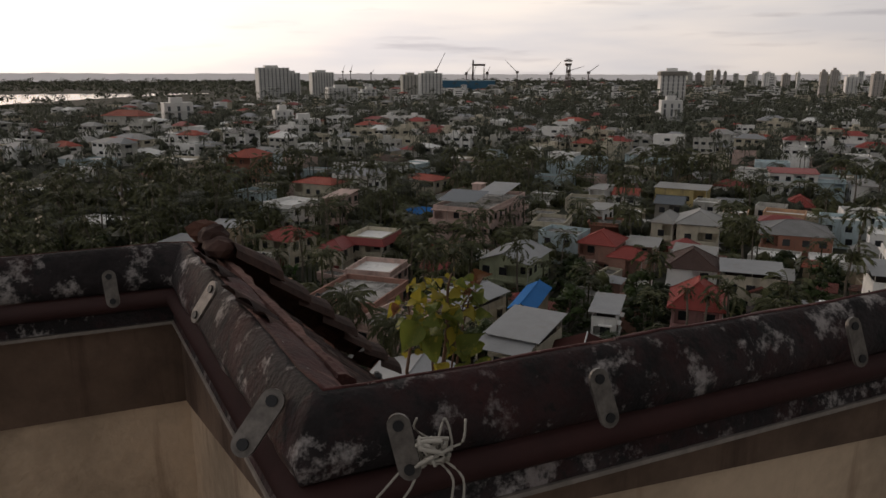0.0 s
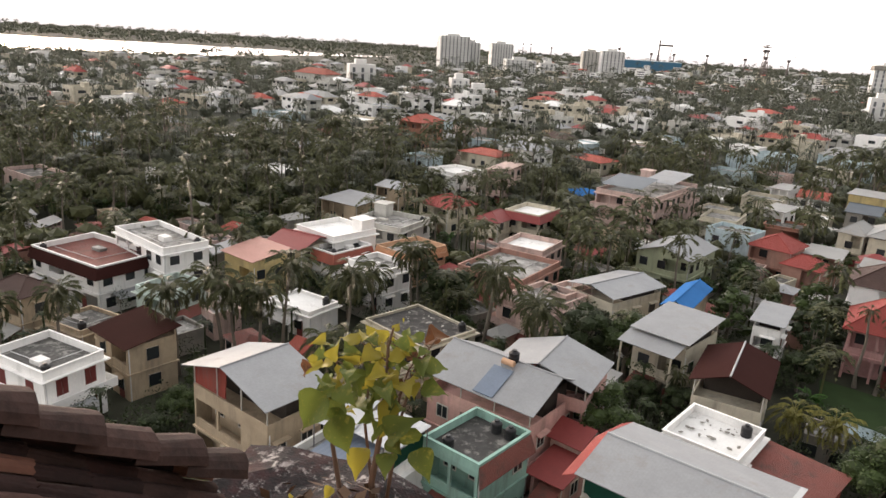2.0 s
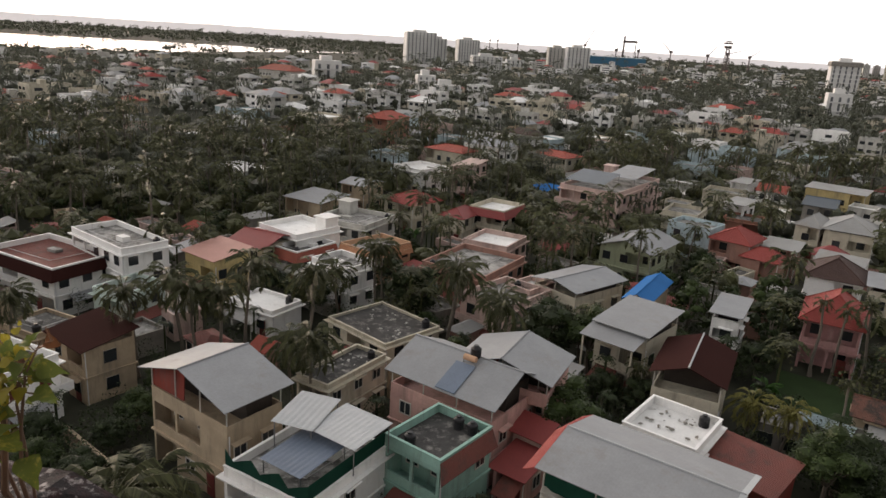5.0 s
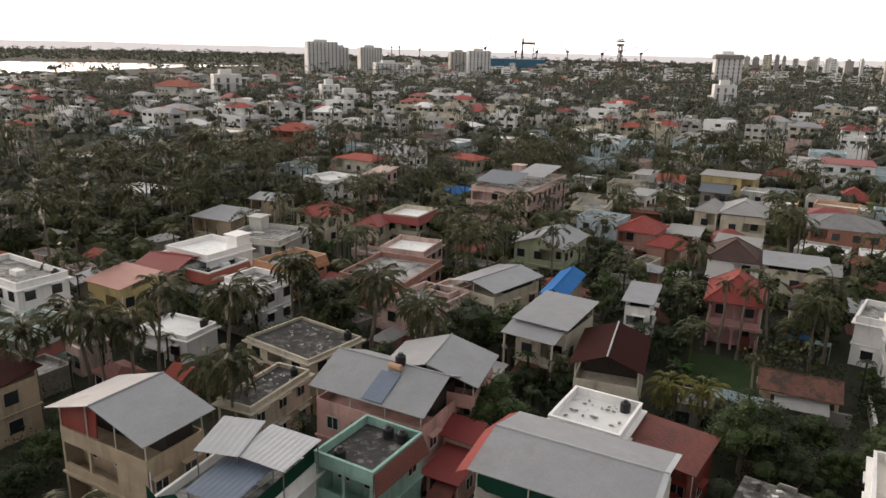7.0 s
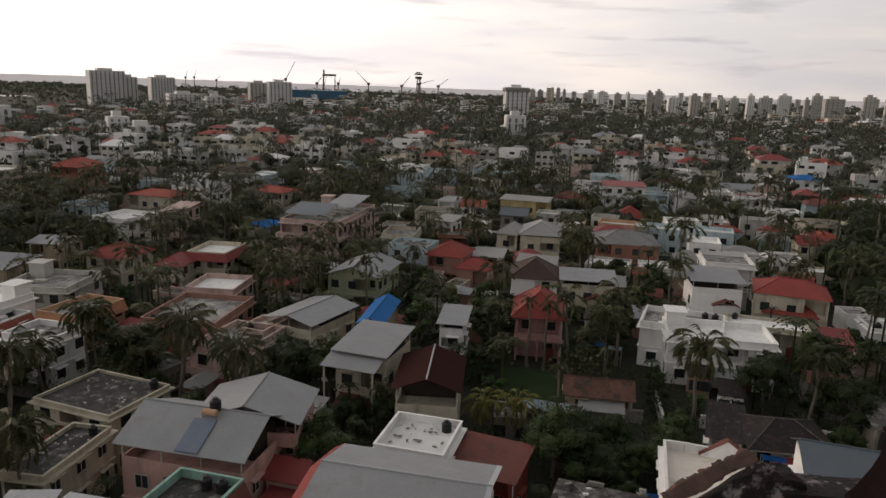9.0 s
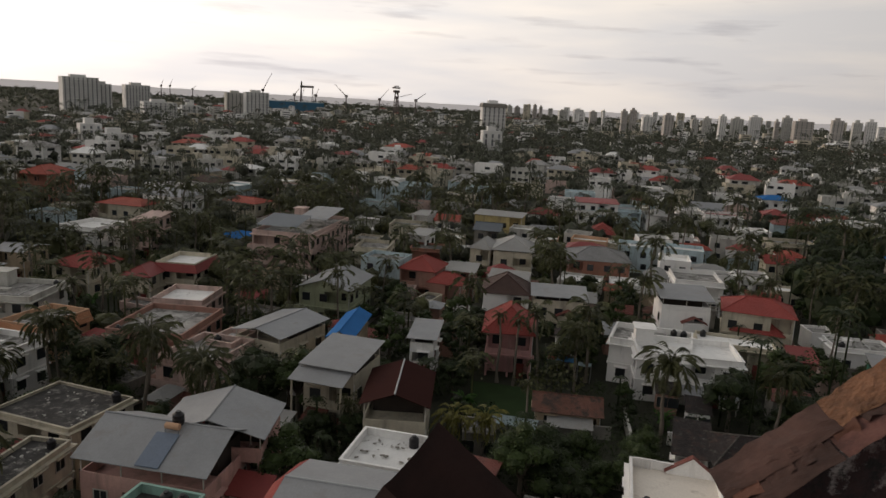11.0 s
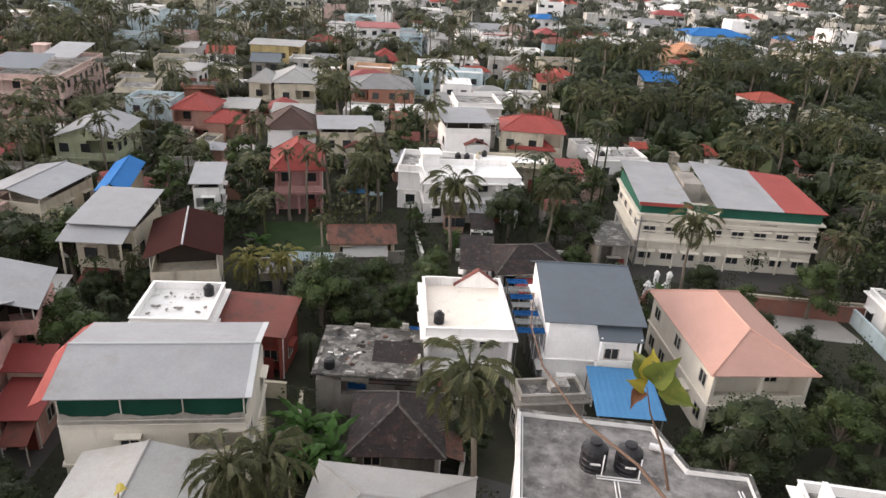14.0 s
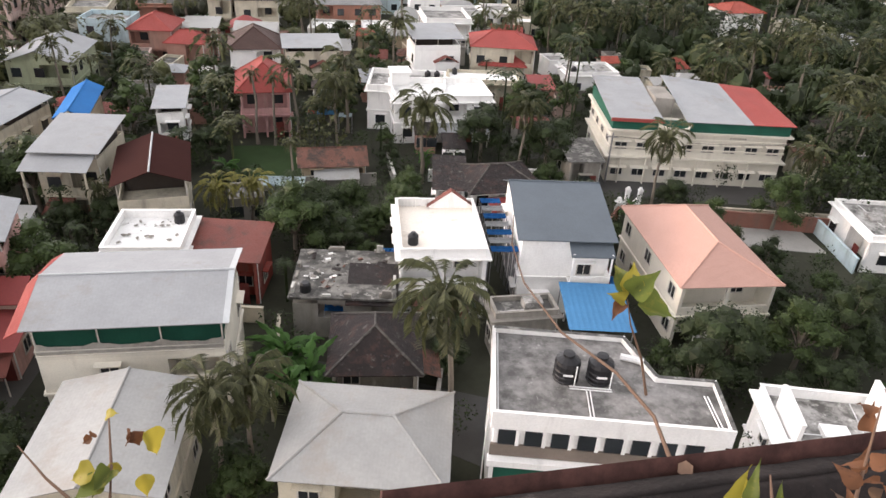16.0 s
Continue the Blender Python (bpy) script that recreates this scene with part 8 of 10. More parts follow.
tower(607.8, 524.1, 15.8, 10.0, 23.7, 11, "towerwhite", "tall pale apartment tower far off", 3)
tower(744.0, 510.4, 16.4, 10.0, 35.7, 11, "towerwhite", "tall pale apartment tower far off", 3)
gantry_crane(80.5, 1799.0, 109.5, 1798.0, 62, "huge portal gantry crane of a shipyard")
jib_crane(-7.9, 1801.0, 46, 14.1, 1801.2, 88)
jib_crane(190.2, 1791.0, 42, 161.2, 1793.7, 70)
jib_crane(271.3, 1780.8, 39, 293.3, 1777.0, 65)
jib_crane(312.4, 1774.2, 45, 349.4, 1766.6, 56)
jib_crane(66.1, 1799.7, 39, 78.1, 1798.9, 55)
jib_crane(117.1, 1797.3, 40, 124.1, 1796.3, 56)
jib_crane(359.5, 1764.7, 41, 382.5, 1759.9, 59)
jib_crane(-339.7, 2578.7, 46, -331.7, 2579.8, 69)
jib_crane(-312.7, 2582.0, 47, -304.7, 2583.1, 70)
jib_crane(-241.8, 2589.7, 41, -229.8, 2590.8, 53)
derrick(294.8, 1675.5, 60, "dark derrick crane of a shipyard")
shipyard_hall(3.6, 1651.1, 125.6, 1646.3, 23)

# the broad river and the low land behind it
bm = bmesh.new()
inner, outer = [], []
for k in range(25):
    a = 17.0 + k * 2.2
    r0 = 980 + max(0, 33 - a) * 34 + 10 * math.sin(k * 0.9)
    r1 = 1600 - 4 * (38 - a) + 12 * math.sin(k * 1.7)
    inner.append(bm.verts.new((-r0 * math.sin(radians(a)), r0 * math.cos(radians(a)), 0.25)))
    outer.append(bm.verts.new((-max(r1, r0 + 5) * math.sin(radians(a)), max(r1, r0 + 5) * math.cos(radians(a)), 0.25)))
for k in range(24):
    bm.faces.new((inner[k + 1], inner[k], outer[k], outer[k + 1]))
tagged(part("water", bm, "water"), "broad calm river shining under the low sky", "river", kind="structure")

# low far land on the horizon, its haze painted as a glowing colour
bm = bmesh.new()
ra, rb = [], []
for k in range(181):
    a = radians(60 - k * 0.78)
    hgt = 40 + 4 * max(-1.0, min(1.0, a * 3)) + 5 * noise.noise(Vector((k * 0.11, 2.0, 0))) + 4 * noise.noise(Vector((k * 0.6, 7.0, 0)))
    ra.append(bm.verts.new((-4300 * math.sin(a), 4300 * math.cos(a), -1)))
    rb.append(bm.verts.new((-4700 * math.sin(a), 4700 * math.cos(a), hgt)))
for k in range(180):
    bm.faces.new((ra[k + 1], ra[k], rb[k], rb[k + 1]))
tagged(part("backdrop", bm, "haze"), "low wooded land along the horizon in glowing painted haze", "horizon", kind="structure")


# ---- the balcony parapet, its tiled eaves and the wild plants on it ----
def smooth(ob):
    for f in ob.data.polygons:
        f.use_smooth = True
    return ob


def coping_run(pts, width, z, name, label, wall=True):
    """A parapet along pts (its outer top edge): rounded mossy coping, maroon pipe below it, plaster wall. The inner face lies to the right of the way."""
    e = empty(name, 0, 0, 0, 0, label, "parapet", kind="structure")
    c_ = width * 0.58
    inner_half = [(c_, -0.045), (c_, 0.030), (c_ + 0.006, 0.029), (c_ + 0.013, 0.024), (c_ + 0.020, 0.014), (width - 0.006, -0.002), (width, -0.018), (width - 0.003, -0.034), (width - 0.02, -0.045)]
    outer_half = [(c_ - 0.0005, -0.045), (0.02, -0.045), (0.0, -0.028), (0.001, -0.004), (0.008, 0.008), (c_ - 0.020, 0.023), (c_ - 0.006, 0.030), (c_ - 0.0005, 0.031)]
    P = [Vector((p[0], p[1], 0)) for p in pts]
    sides = []
    for i in range(len(P)):
        d1 = (P[i] - P[i - 1]).normalized() if i else (P[1] - P[0]).normalized()
        d2 = (P[i + 1] - P[i]).normalized() if i < len(P) - 1 else d1
        n1, n2 = Vector((d1.y, -d1.x, 0)), Vector((d2.y, -d2.x, 0))
        m = (n1 + n2).normalized()
        sides.append(m / max(0.35, m.dot(n1)))
    def sweep(bm, pr, closed=True):
        rings = []
        for i, p in enumerate(P):
            rings.append([bm.verts.new((p.x + sides[i].x * a, p.y + sides[i].y * a, z + b)) for a, b in pr])
        n = len(pr)
        for a, b in zip(rings, rings[1:]):
            for k in range(n if closed else n - 1):
                bm.faces.new((a[k], b[k], b[(k + 1) % n], a[(k + 1) % n]))
        bm.faces.new(rings[0])
        bm.faces.new(rings[-1][::-1])
    for nm_, half_, m_ in (("coping", inner_half, "coping" if wall else "rimblack"), ("painted_face" if wall else "coping", outer_half, "paintred" if wall else "rimblack")):
        bm = bmesh.new()
        sweep(bm, half_)
        bmesh.ops.subdivide_edges(bm, edges=[g for g in bm.edges if g.calc_length() > 0.1], cuts=40)
        for v in bm.verts:
            q = noise.noise(v.co * 9) * 0.003 + noise.noise(v.co * 24) * 0.0026 + noise.noise(v.co * 70) * 0.0012
            v.co.z += q
            v.co.x += q * 0.7
        smooth(part(nm_, bm, m_, e, "faded maroon paint peeling off the coping" if m_ == "paintred" else ""))
    if not wall:
        bm = bmesh.new()
        sweep(bm, [(-0.006, -0.02), (-0.004, 0.016), (0.008, 0.03), (0.014, 0.012)])
        part("plaster_edge", bm, "claypink", e)
        return e
    bm = bmesh.new()
    r = 0.016
    sweep(bm, [(width - 0.006 + r * math.cos(a), -0.052 + r * math.sin(a)) for a in [k * math.pi / 6 for k in range(12)]])
    smooth(part("pipe", bm, "pipe_maroon", e))
    bm = bmesh.new()
    sweep(bm, [(width - 0.03, -0.05), (width - 0.010, -0.05), (width + 0.002, -0.088), (width - 0.03, -0.088)])
    part("stained_band", bm, "coping", e)
    bm = bmesh.new()
    sweep(bm, [(width - 0.025, -0.0945), (width + 0.004, -0.0945), (width + 0.004, -0.0895), (width - 0.025, -0.0885)])
    part("plaster_edge", bm, "limewash", e)
    bm = bmesh.new()
    sweep(bm, [(0.03, -0.046), (width - 0.014, -0.046), (width - 0.014, -1.15), (0.03, -1.15)])
    part("wall_face", bm, "plaster_in", e)
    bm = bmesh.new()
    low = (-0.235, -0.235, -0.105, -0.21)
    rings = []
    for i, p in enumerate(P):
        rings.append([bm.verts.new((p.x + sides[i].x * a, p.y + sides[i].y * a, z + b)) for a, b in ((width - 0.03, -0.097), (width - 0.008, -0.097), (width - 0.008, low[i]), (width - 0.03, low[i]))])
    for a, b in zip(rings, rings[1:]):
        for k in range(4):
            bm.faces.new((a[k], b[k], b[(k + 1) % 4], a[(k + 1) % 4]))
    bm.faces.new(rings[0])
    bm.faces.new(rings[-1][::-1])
    part("damp_band", bm, "plaster_brown", e, "brown band of plaster")
    return e


def bracket(x, y, z, yaw, tilt=0.0, lean=0.0, s=1.0):
    """A flat metal strap with two bolt holes."""
    b = empty("pipe_bracket", x, y, z, yaw, "grey metal strap with two holes clamping a pipe", "bracket", "pipe brackets")
    b.rotation_euler = (radians(tilt), radians(lean), radians(yaw))
    bm = bmesh.new()
    w, hh, t = 0.0155, 0.046, 0.003
    outer = []
    n = 8
    for k in range(n + 1):
        a = math.pi * k / n
        outer.append((w * math.cos(a), hh - w + w * math.sin(a)))
    for k in range(n + 1):
        a = math.pi + math.pi * k / n
        outer.append((w * math.cos(a), -hh + w + w * math.sin(a)))
    f = [bm.verts.new((p[0], -t, p[1])) for p in outer]
    g = [bm.verts.new((p[0], t, p[1])) for p in outer]
    bm.faces.new(f)
    bm.faces.new(g[::-1])
    for k in range(len(outer)):
        j = (k + 1) % len(outer)
        bm.faces.new((f[k], g[k], g[j], f[j]))
    part("strap", bm, "bracket", b)
    for zz in (hh - w, -hh + w):
        bm = bmesh.new()
        lathe(bm, [(0.0075, 0.0), (0.0075, 0.0025)], 10)
        o = part("bolt_hole", bm, "tankblack", b)
        o.rotation_euler = (radians(90), 0, 0)
        o.location = (0, -t - 0.0005, zz)
    b.scale = (s, s, s)
    return b


Z0 = 35.755
LEFT = [(-2.2, 0.46), (-0.428, 1.202), (-0.118, 0.633), (1.22, 1.223)]
coping_run(LEFT, 0.082, Z0, "parapet", "mossy black balcony parapet with a maroon pipe")
RIGHT = [(2.21, 1.391), (3.4, 0.905)]
coping_run(RIGHT, 0.07, 35.985, "parapet_2", "mossy black parapet rim with a reddish edge", False)
bracket(-0.534, 1.044, 35.734, 22, -12, -4, 0.62)
bracket(-0.321, 0.831, 35.782, -58, -25, 24, 0.66)
bracket(-0.197, 0.583, 35.752, -20, -30, 27, 0.72)
bracket(-0.067, 0.537, 35.754, 0, -8, -14, 0.62)
bracket(0.115, 0.624, 35.755, 23, -12, -13, 0.64)
bracket(0.431, 0.763, 35.756, 23, -12, -13, 0.64)
STR = empty("string_knot", -0.045, 0.554, 35.745, 0, "knot of dirty white string tied to a bracket", "string")
KR = random.Random(5)
def strand(pts, r):
    """A strand through pts, rounded between them."""
    q = []
    for i in range(len(pts) - 1):
        p0, p1, p2, p3 = [Vector(pts[min(max(j, 0), len(pts) - 1)]) for j in (i - 1, i, i + 1, i + 2)]
        for u in (0.0, 0.25, 0.5, 0.75):
            q.append(p1 + 0.5 * ((p2 - p0) * u + (2 * p0 - 5 * p1 + 4 * p2 - p3) * u * u + (3 * p1 - p0 - 3 * p2 + p3) * u ** 3))
    q.append(Vector(pts[-1]))
    bm = bmesh.new()
    tube(bm, q, r, 5)
    smooth(part("string", bm, "string", STR))
for k in range(7):
    strand([(KR.uniform(-0.014, 0.016), KR.uniform(-0.022, -0.004), KR.uniform(-0.012, 0.014)) for i in range(6)], KR.uniform(0.0013, 0.0021))
for ends in (((0, 0.0, 0.006), (-0.014, 0.0, 0.016), (-0.012, -0.004, 0.028)), ((0.004, -0.01, 0), (0.008, -0.008, 0.022), (0.012, -0.002, 0.026), (0.017, -0.006, 0.006), (0.012, -0.012, -0.004)), ((0.014, -0.01, 0.004), (0.026, -0.01, 0.010), (0.028, -0.01, 0.030)),
             ((0.008, -0.014, -0.008), (0.018, -0.016, -0.022), (0.015, -0.01, -0.055), (0.012, -0.008, -0.08)), ((0.012, -0.014, -0.006), (0.026, -0.016, -0.02), (0.026, -0.012, -0.05), (0.021, -0.01, -0.085)),
             ((-0.008, -0.012, 0.004), (-0.024, -0.016, -0.012), (-0.045, -0.016, -0.038), (-0.064, -0.016, -0.056)), ((-0.008, -0.012, 0.0), (-0.014, -0.016, -0.022), (-0.024, -0.016, -0.04), (-0.05, -0.016, -0.07))):
    strand(ends, 0.0011)

# limewash flakes on the coping
NR = random.Random(8)


def clay_tile_mesh(name, mat_, ln=0.118, wd=0.0505, seed=0):
    """A clay tile with one round roll, its lower end lapping over the next."""
    rng = random.Random(seed)
    bm = bmesh.new()
    nx, ny = 10, 3
    top = []
    for j in range(ny + 1):
        row = []
        for i in range(nx + 1):
            u = i / nx
            zz = 0.010 * math.sin(u * math.pi) ** 0.7 + 0.007 * j / ny + rng.uniform(-0.0010, 0.0010)
            row.append(bm.verts.new(((u - 0.5) * wd, -ln * j / ny + (rng.uniform(-0.004, 0.004) if j == ny else 0), zz)))
        top.append(row)
    for j in range(ny):
        for i in range(nx):
            bm.faces.new((top[j + 1][i], top[j + 1][i + 1], top[j][i + 1], top[j][i]))
    lip = [bm.verts.new((v.co.x, v.co.y, v.co.z - 0.011)) for v in top[ny]]
    for i in range(nx):
        bm.faces.new((lip[i], lip[i + 1], top[ny][i + 1], top[ny][i]))
    me = bpy.data.meshes.new(name)
    bm.to_mesh(me)
    bm.free()
    me.materials.append(M[mat_])
    return me


TILE_MESHES = [clay_tile_mesh("roof_tile", m_, seed=i) for i, m_ in enumerate(("claymaroon", "claymaroon", "claymaroon", "claytile", "claytile", "claybright"))]


def ridge_tile_mesh(seed):
    rng = random.Random(seed)
    bm = bmesh.new()
    a_, b_ = [], []
    for k in range(9):
        a = math.pi * k / 8
        a_.append(bm.verts.new((0.062 * math.cos(a), 0.0, 0.05 * math.sin(a) + rng.uniform(-0.003, 0.003))))
        b_.append(bm.verts.new((0.072 * math.cos(a), -0.235 + rng.uniform(-0.006, 0.006), 0.06 * math.sin(a) + rng.uniform(-0.003, 0.003))))
    c_ = [bm.verts.new((v.co.x * 0.82, v.co.y, v.co.z * 0.8)) for v in b_]
    for k in range(8):
        bm.faces.new((b_[k], b_[k + 1], a_[k + 1], a_[k]))
        bm.faces.new((c_[k], c_[k + 1], b_[k + 1], b_[k]))
    me = bpy.data.meshes.new("ridge_tile")
    bm.to_mesh(me)
    bm.free()
    me.materials.append(M["claytile"])
    return me


RIDGE_MESHES = [ridge_tile_mesh(i) for i in range(3)]


def lay_tiles(e, origin, A, D, Nn, n_rows, n_cols, keep, pitch_u=0.105, pitch_v=0.15):
    R = Matrix((A, -D, Nn)).transposed()
    if R.determinant() < 0:
        R = Matrix((-A, -D, Nn)).transposed()
    for j in range(n_rows):
        for i in range(n_cols):
            u, v = i * pitch_u, j * pitch_v
            if not keep(u, v):
                continue
            p = Vector(origin) + A * u + D * v + Nn * NR.uniform(-0.002, 0.003)
            o = new("roof_tile", NR.choice(TILE_MESHES))
            o.parent = e
            o.matrix_world = Matrix.Translation(p) @ (R @ Matrix.Rotation(NR.uniform(-0.012, 0.012), 3, "Z") @ Matrix.Diagonal((pitch_u / 0.05, pitch_v / 0.098, 0.75 if pitch_u < 0.04 else 1.0))).to_4x4()


def ridge_run(e, a, b, n, up=(0, 0, 1), s=1.0):
    a, b = Vector(a), Vector(b)
    d = (b - a).normalized()
    x = d.cross(Vector(up)).normalized()
    zz = x.cross(d)
    R = Matrix((-x, -d, zz)).transposed()
    if R.determinant() < 0:
        R = Matrix((x, -d, zz)).transposed()
    for k in range(n):
        o = new("ridge_tile", NR.choice(RIDGE_MESHES))
        o.parent = e
        p = a + (b - a) * (k / n)
        o.matrix_world = Matrix.Translation(p) @ (R @ Matrix.Rotation(NR.uniform(-0.06, 0.06), 3, "Z") @ Matrix.Rotation(NR.uniform(-0.16, -0.08), 3, "X") @ Matrix.Scale(s, 3)).to_4x4()


A_ = Vector((0.478, -0.878, 0.0))
D_ = Vector((0.606, 0.330, -0.722))
N_ = Vector((0.632, 0.344, 0.692))
RIDGE_A = Vector((-0.388, 1.090, 35.775))
RIDGE_B = Vector((-0.182, 1.653, 35.325))
eave = empty("tiled_eave", 0, 0, 0, 0, "weathered clay tile eave below the parapet", "roof", kind="structure")
o_ = RIDGE_A - N_ * 0.012
def beyond_coping(p):
    """Outside the parapet's front run."""
    return p.y > 0.633 + 0.441 * (p.x + 0.118) + 0.06


# the grooves run along the verge
T_ = A_ * -0.56 + D_ * 0.83
U_ = A_ * 0.83 + D_ * 0.56
lay_tiles(eave, o_ - T_ * 0.52, U_, T_, N_, 13, 26, lambda u, v: u > -0.01 and -0.675 * u - 0.085 < v - 0.52 < 0.72 and beyond_coping(o_ + U_ * u + T_ * (v - 0.52)), 0.029, 0.098)
bm = bmesh.new()
q_ = [o_, o_ + A_ * 0.44, o_ + U_ * 0.5 + T_ * 0.2, o_ + U_ * 0.6 + T_ * 0.72, o_ + T_ * 0.72]
a_ = [bm.verts.new(p - N_ * 0.012) for p in q_]
b_ = [bm.verts.new(p - N_ * 0.05) for p in q_]
bm.faces.new(a_)
bm.faces.new(b_[::-1])
for k in range(5):
    bm.faces.new((a_[k], b_[k], b_[(k + 1) % 5], a_[(k + 1) % 5]))
part("eave_board", bm, "claytile", eave)
# a peeling mortar fillet between the coping and the tile ends
bm = bmesh.new()
ring_ = []
for k in range(40):
    f = 0.10 + 0.86 * k / 39
    c = Vector((-0.428 + 0.310 * f, 1.202 - 0.569 * f, Z0))
    wob = 0.006 * noise.noise(Vector((f * 14, 3, 0)))
    ring_.append([bm.verts.new(c + Vector((0.878, 0.478, 0)) * a + Vector((0, 0, b + 0.5 * wob))) for a, b in ((-0.010, 0.000), (-0.006, 0.011), (0.002, 0.010), (0.011 + wob, 0.002), (0.019 + wob, -0.042), (-0.010, -0.042))])
for a, b in zip(ring_, ring_[1:]):
    for k in range(6):
        bm.faces.new((a[k], b[k], b[(k + 1) % 6], a[(k + 1) % 6]))
bm.faces.new(ring_[0][::-1])
bm.faces.new(ring_[-1])
bmesh.ops.recalc_face_normals(bm, faces=bm.faces[:])
part("mortar_fillet", bm, "mortarpink", eave, "peeling pinkish mortar along the coping")
ridge_run(eave, RIDGE_A, RIDGE_B, 7, (0, 0, 1), 0.62)
# broken tile pieces set in mortar where the ridge meets the coping
for k, (x, y, z, s) in enumerate(((-0.425, 1.165, 35.795, 0.030), (-0.398, 1.125, 35.800, 0.026), (-0.385, 1.100, 35.785, 0.026))):
    bm = bmesh.new()
    bmesh.ops.create_icosphere(bm, subdivisions=2, radius=s)
    for v in bm.verts:
        v.co *= 1 + 0.45 * noise.noise(v.co * 40 + Vector((k * 7, 0, 0)))
        v.co.z *= 0.7
    part("mortar_lump", bm, "claybright" if k == 0 else "claytile", eave, "broken red mortar at the ridge end", (x, y, z))


def rugged(bm, cuts, amount, f=22.0):
    bmesh.ops.subdivide_edges(bm, edges=bm.edges[:], cuts=cuts, use_grid_fill=True)
    bmesh.ops.triangulate(bm, faces=[g for g in bm.faces if len(g.verts) > 4])
    for v in bm.verts:
        w = v.co * f
        v.co += Vector((noise.noise(w), noise.noise(w + Vector((5, 0, 0))), noise.noise(w + Vector((0, 9, 0))))) * amount


def hip_end(name, peak, foot, right, label, n, s, tone):
    """The broken upper end of a hip: clay ridge tiles falling away from the peak, a mossy masonry face below them and a blunt end beside the peak."""
    e = empty(name, 0, 0, 0, 0, label, "roof", kind="structure")
    P_, Q_ = Vector(peak), Vector(foot)
    r_ = Vector(right).normalized()
    away = Vector((-r_.y, r_.x, 0))
    u = (Q_ - P_).normalized()
    dn = Vector((0, 0, -1))
    bm = bmesh.new()
    poly = [P_ + dn * 0.05 * s, P_ + r_ * 0.03 * s + dn * 0.024 * s, P_ + r_ * 0.10 * s + dn * 0.045 * s, P_ + r_ * 0.15 * s + dn * 0.12 * s, P_ + r_ * 0.20 * s + dn * 0.16 * s,
            P_ + r_ * 0.22 * s + dn * 0.55, Q_ + dn * 0.34, Q_ + dn * 0.075 * s]
    f_ = [bm.verts.new(p) for p in poly]
    g_ = [bm.verts.new(p + away * 0.055 * s) for p in poly]
    bm.faces.new(f_)
    bm.faces.new(g_[::-1])
    for k in range(len(poly)):
        j = (k + 1) % len(poly)
        bm.faces.new((f_[k], g_[k], g_[j], f_[j]))
    bmesh.ops.recalc_face_normals(bm, faces=bm.faces[:])
    rugged(bm, 5, 0.014 * s, 34.0)
    part("masonry", bm, "coping", e)
    L_ = (Q_ - P_).length
    up = r_.cross(u)
    up = up if up.z > 0 else -up
    # the ridge tile along the fall, broken clay and dark gaps under its edge, and a long flat edge tile below
    def strip(key, f0, f1, top, thick, front, back, material, amount, label=""):
        bm = bmesh.new()
        ring = []
        count = 9
        for i in range(count):
            f = f0 + (f1 - f0) * i / (count - 1)
            c = P_ + u * (L_ * f)
            prof = [(front, top - thick), (front - 0.003, top - thick * 0.45), (front, top - 0.004), (front + 0.008, top), (back, top - 0.003), (back, top - thick)]
            ring.append([bm.verts.new(c + away * x * s + up * y * s) for x, y in prof])
        for c, d in zip(ring, ring[1:]):
            for i in range(6):
                bm.faces.new((c[i], c[(i + 1) % 6], d[(i + 1) % 6], d[i]))
        bm.faces.new(ring[0][::-1])
        bm.faces.new(ring[-1])
        bmesh.ops.recalc_face_normals(bm, faces=bm.faces[:])
        bmesh.ops.subdivide_edges(bm, edges=bm.edges[:], cuts=1, use_grid_fill=True)
        for v in bm.verts:
            for fq, am in ((26.0, amount), (95.0, amount * 0.6)):
                w = v.co * fq
                v.co += Vector((noise.noise(w), noise.noise(w + Vector((5, 0, 0))), noise.noise(w + Vector((0, 9, 0))))) * am
        part(key, bm, material, e, label)

    for k in range(n):
        strip("ridge_tile", k / n + 0.006, (k + 1) / n + 0.004, 0.0 - 0.003 * (k % 2), 0.030, -0.002 * (k % 2), 0.05, tone if k == 0 else "claytile", 0.0045)
    for k in range(7):
        f = k / 7.0
        strip("broken_brick", f + 0.012, f + NR.uniform(0.11, 0.14), -0.033 + NR.uniform(-0.004, 0.0), NR.uniform(0.026, 0.038), NR.uniform(0.0, 0.006), 0.05,
              ("claybright", "claytile", "claytile")[k % 3], 0.006, "broken red clay under the ridge tile")
    strip("edge_tile", 0.05, 0.55, -0.070, 0.014, -0.010, 0.04, "claypink", 0.0022)
    strip("edge_tile", 0.56, 1.02, -0.074, 0.014, -0.008, 0.04, "claytile", 0.0025)
    return e


hip_end("tiled_hip", (2.065, 1.183, 36.163), (1.879, 1.267, 35.970), (0.96, -0.27, 0), "mossy hip end with broken orange clay tiles", 2, 0.85, "claytan")
hip_end("tiled_hip", (1.682, 1.670, 35.668), (1.529, 1.672, 35.595), (0.97, -0.22, 0), "cracked mossy hip end with clay tiles", 3, 0.8, "claytile")
E1, E2 = Vector((1.359, 1.172, 35.908)), Vector((1.499, 1.228, 36.034))
A3 = (E2 - E1).normalized()
N3 = A3.cross(Vector((0.80, -0.18, -0.57))).normalized()
N3 = N3 if N3.z > 0 else -N3
D3 = N3.cross(A3)
D3 = D3 if D3.z < 0 else -D3
eave3 = empty("tiled_eave", 0, 0, 0, 0, "red clay tile slope beside the hip end", "roof", kind="structure")
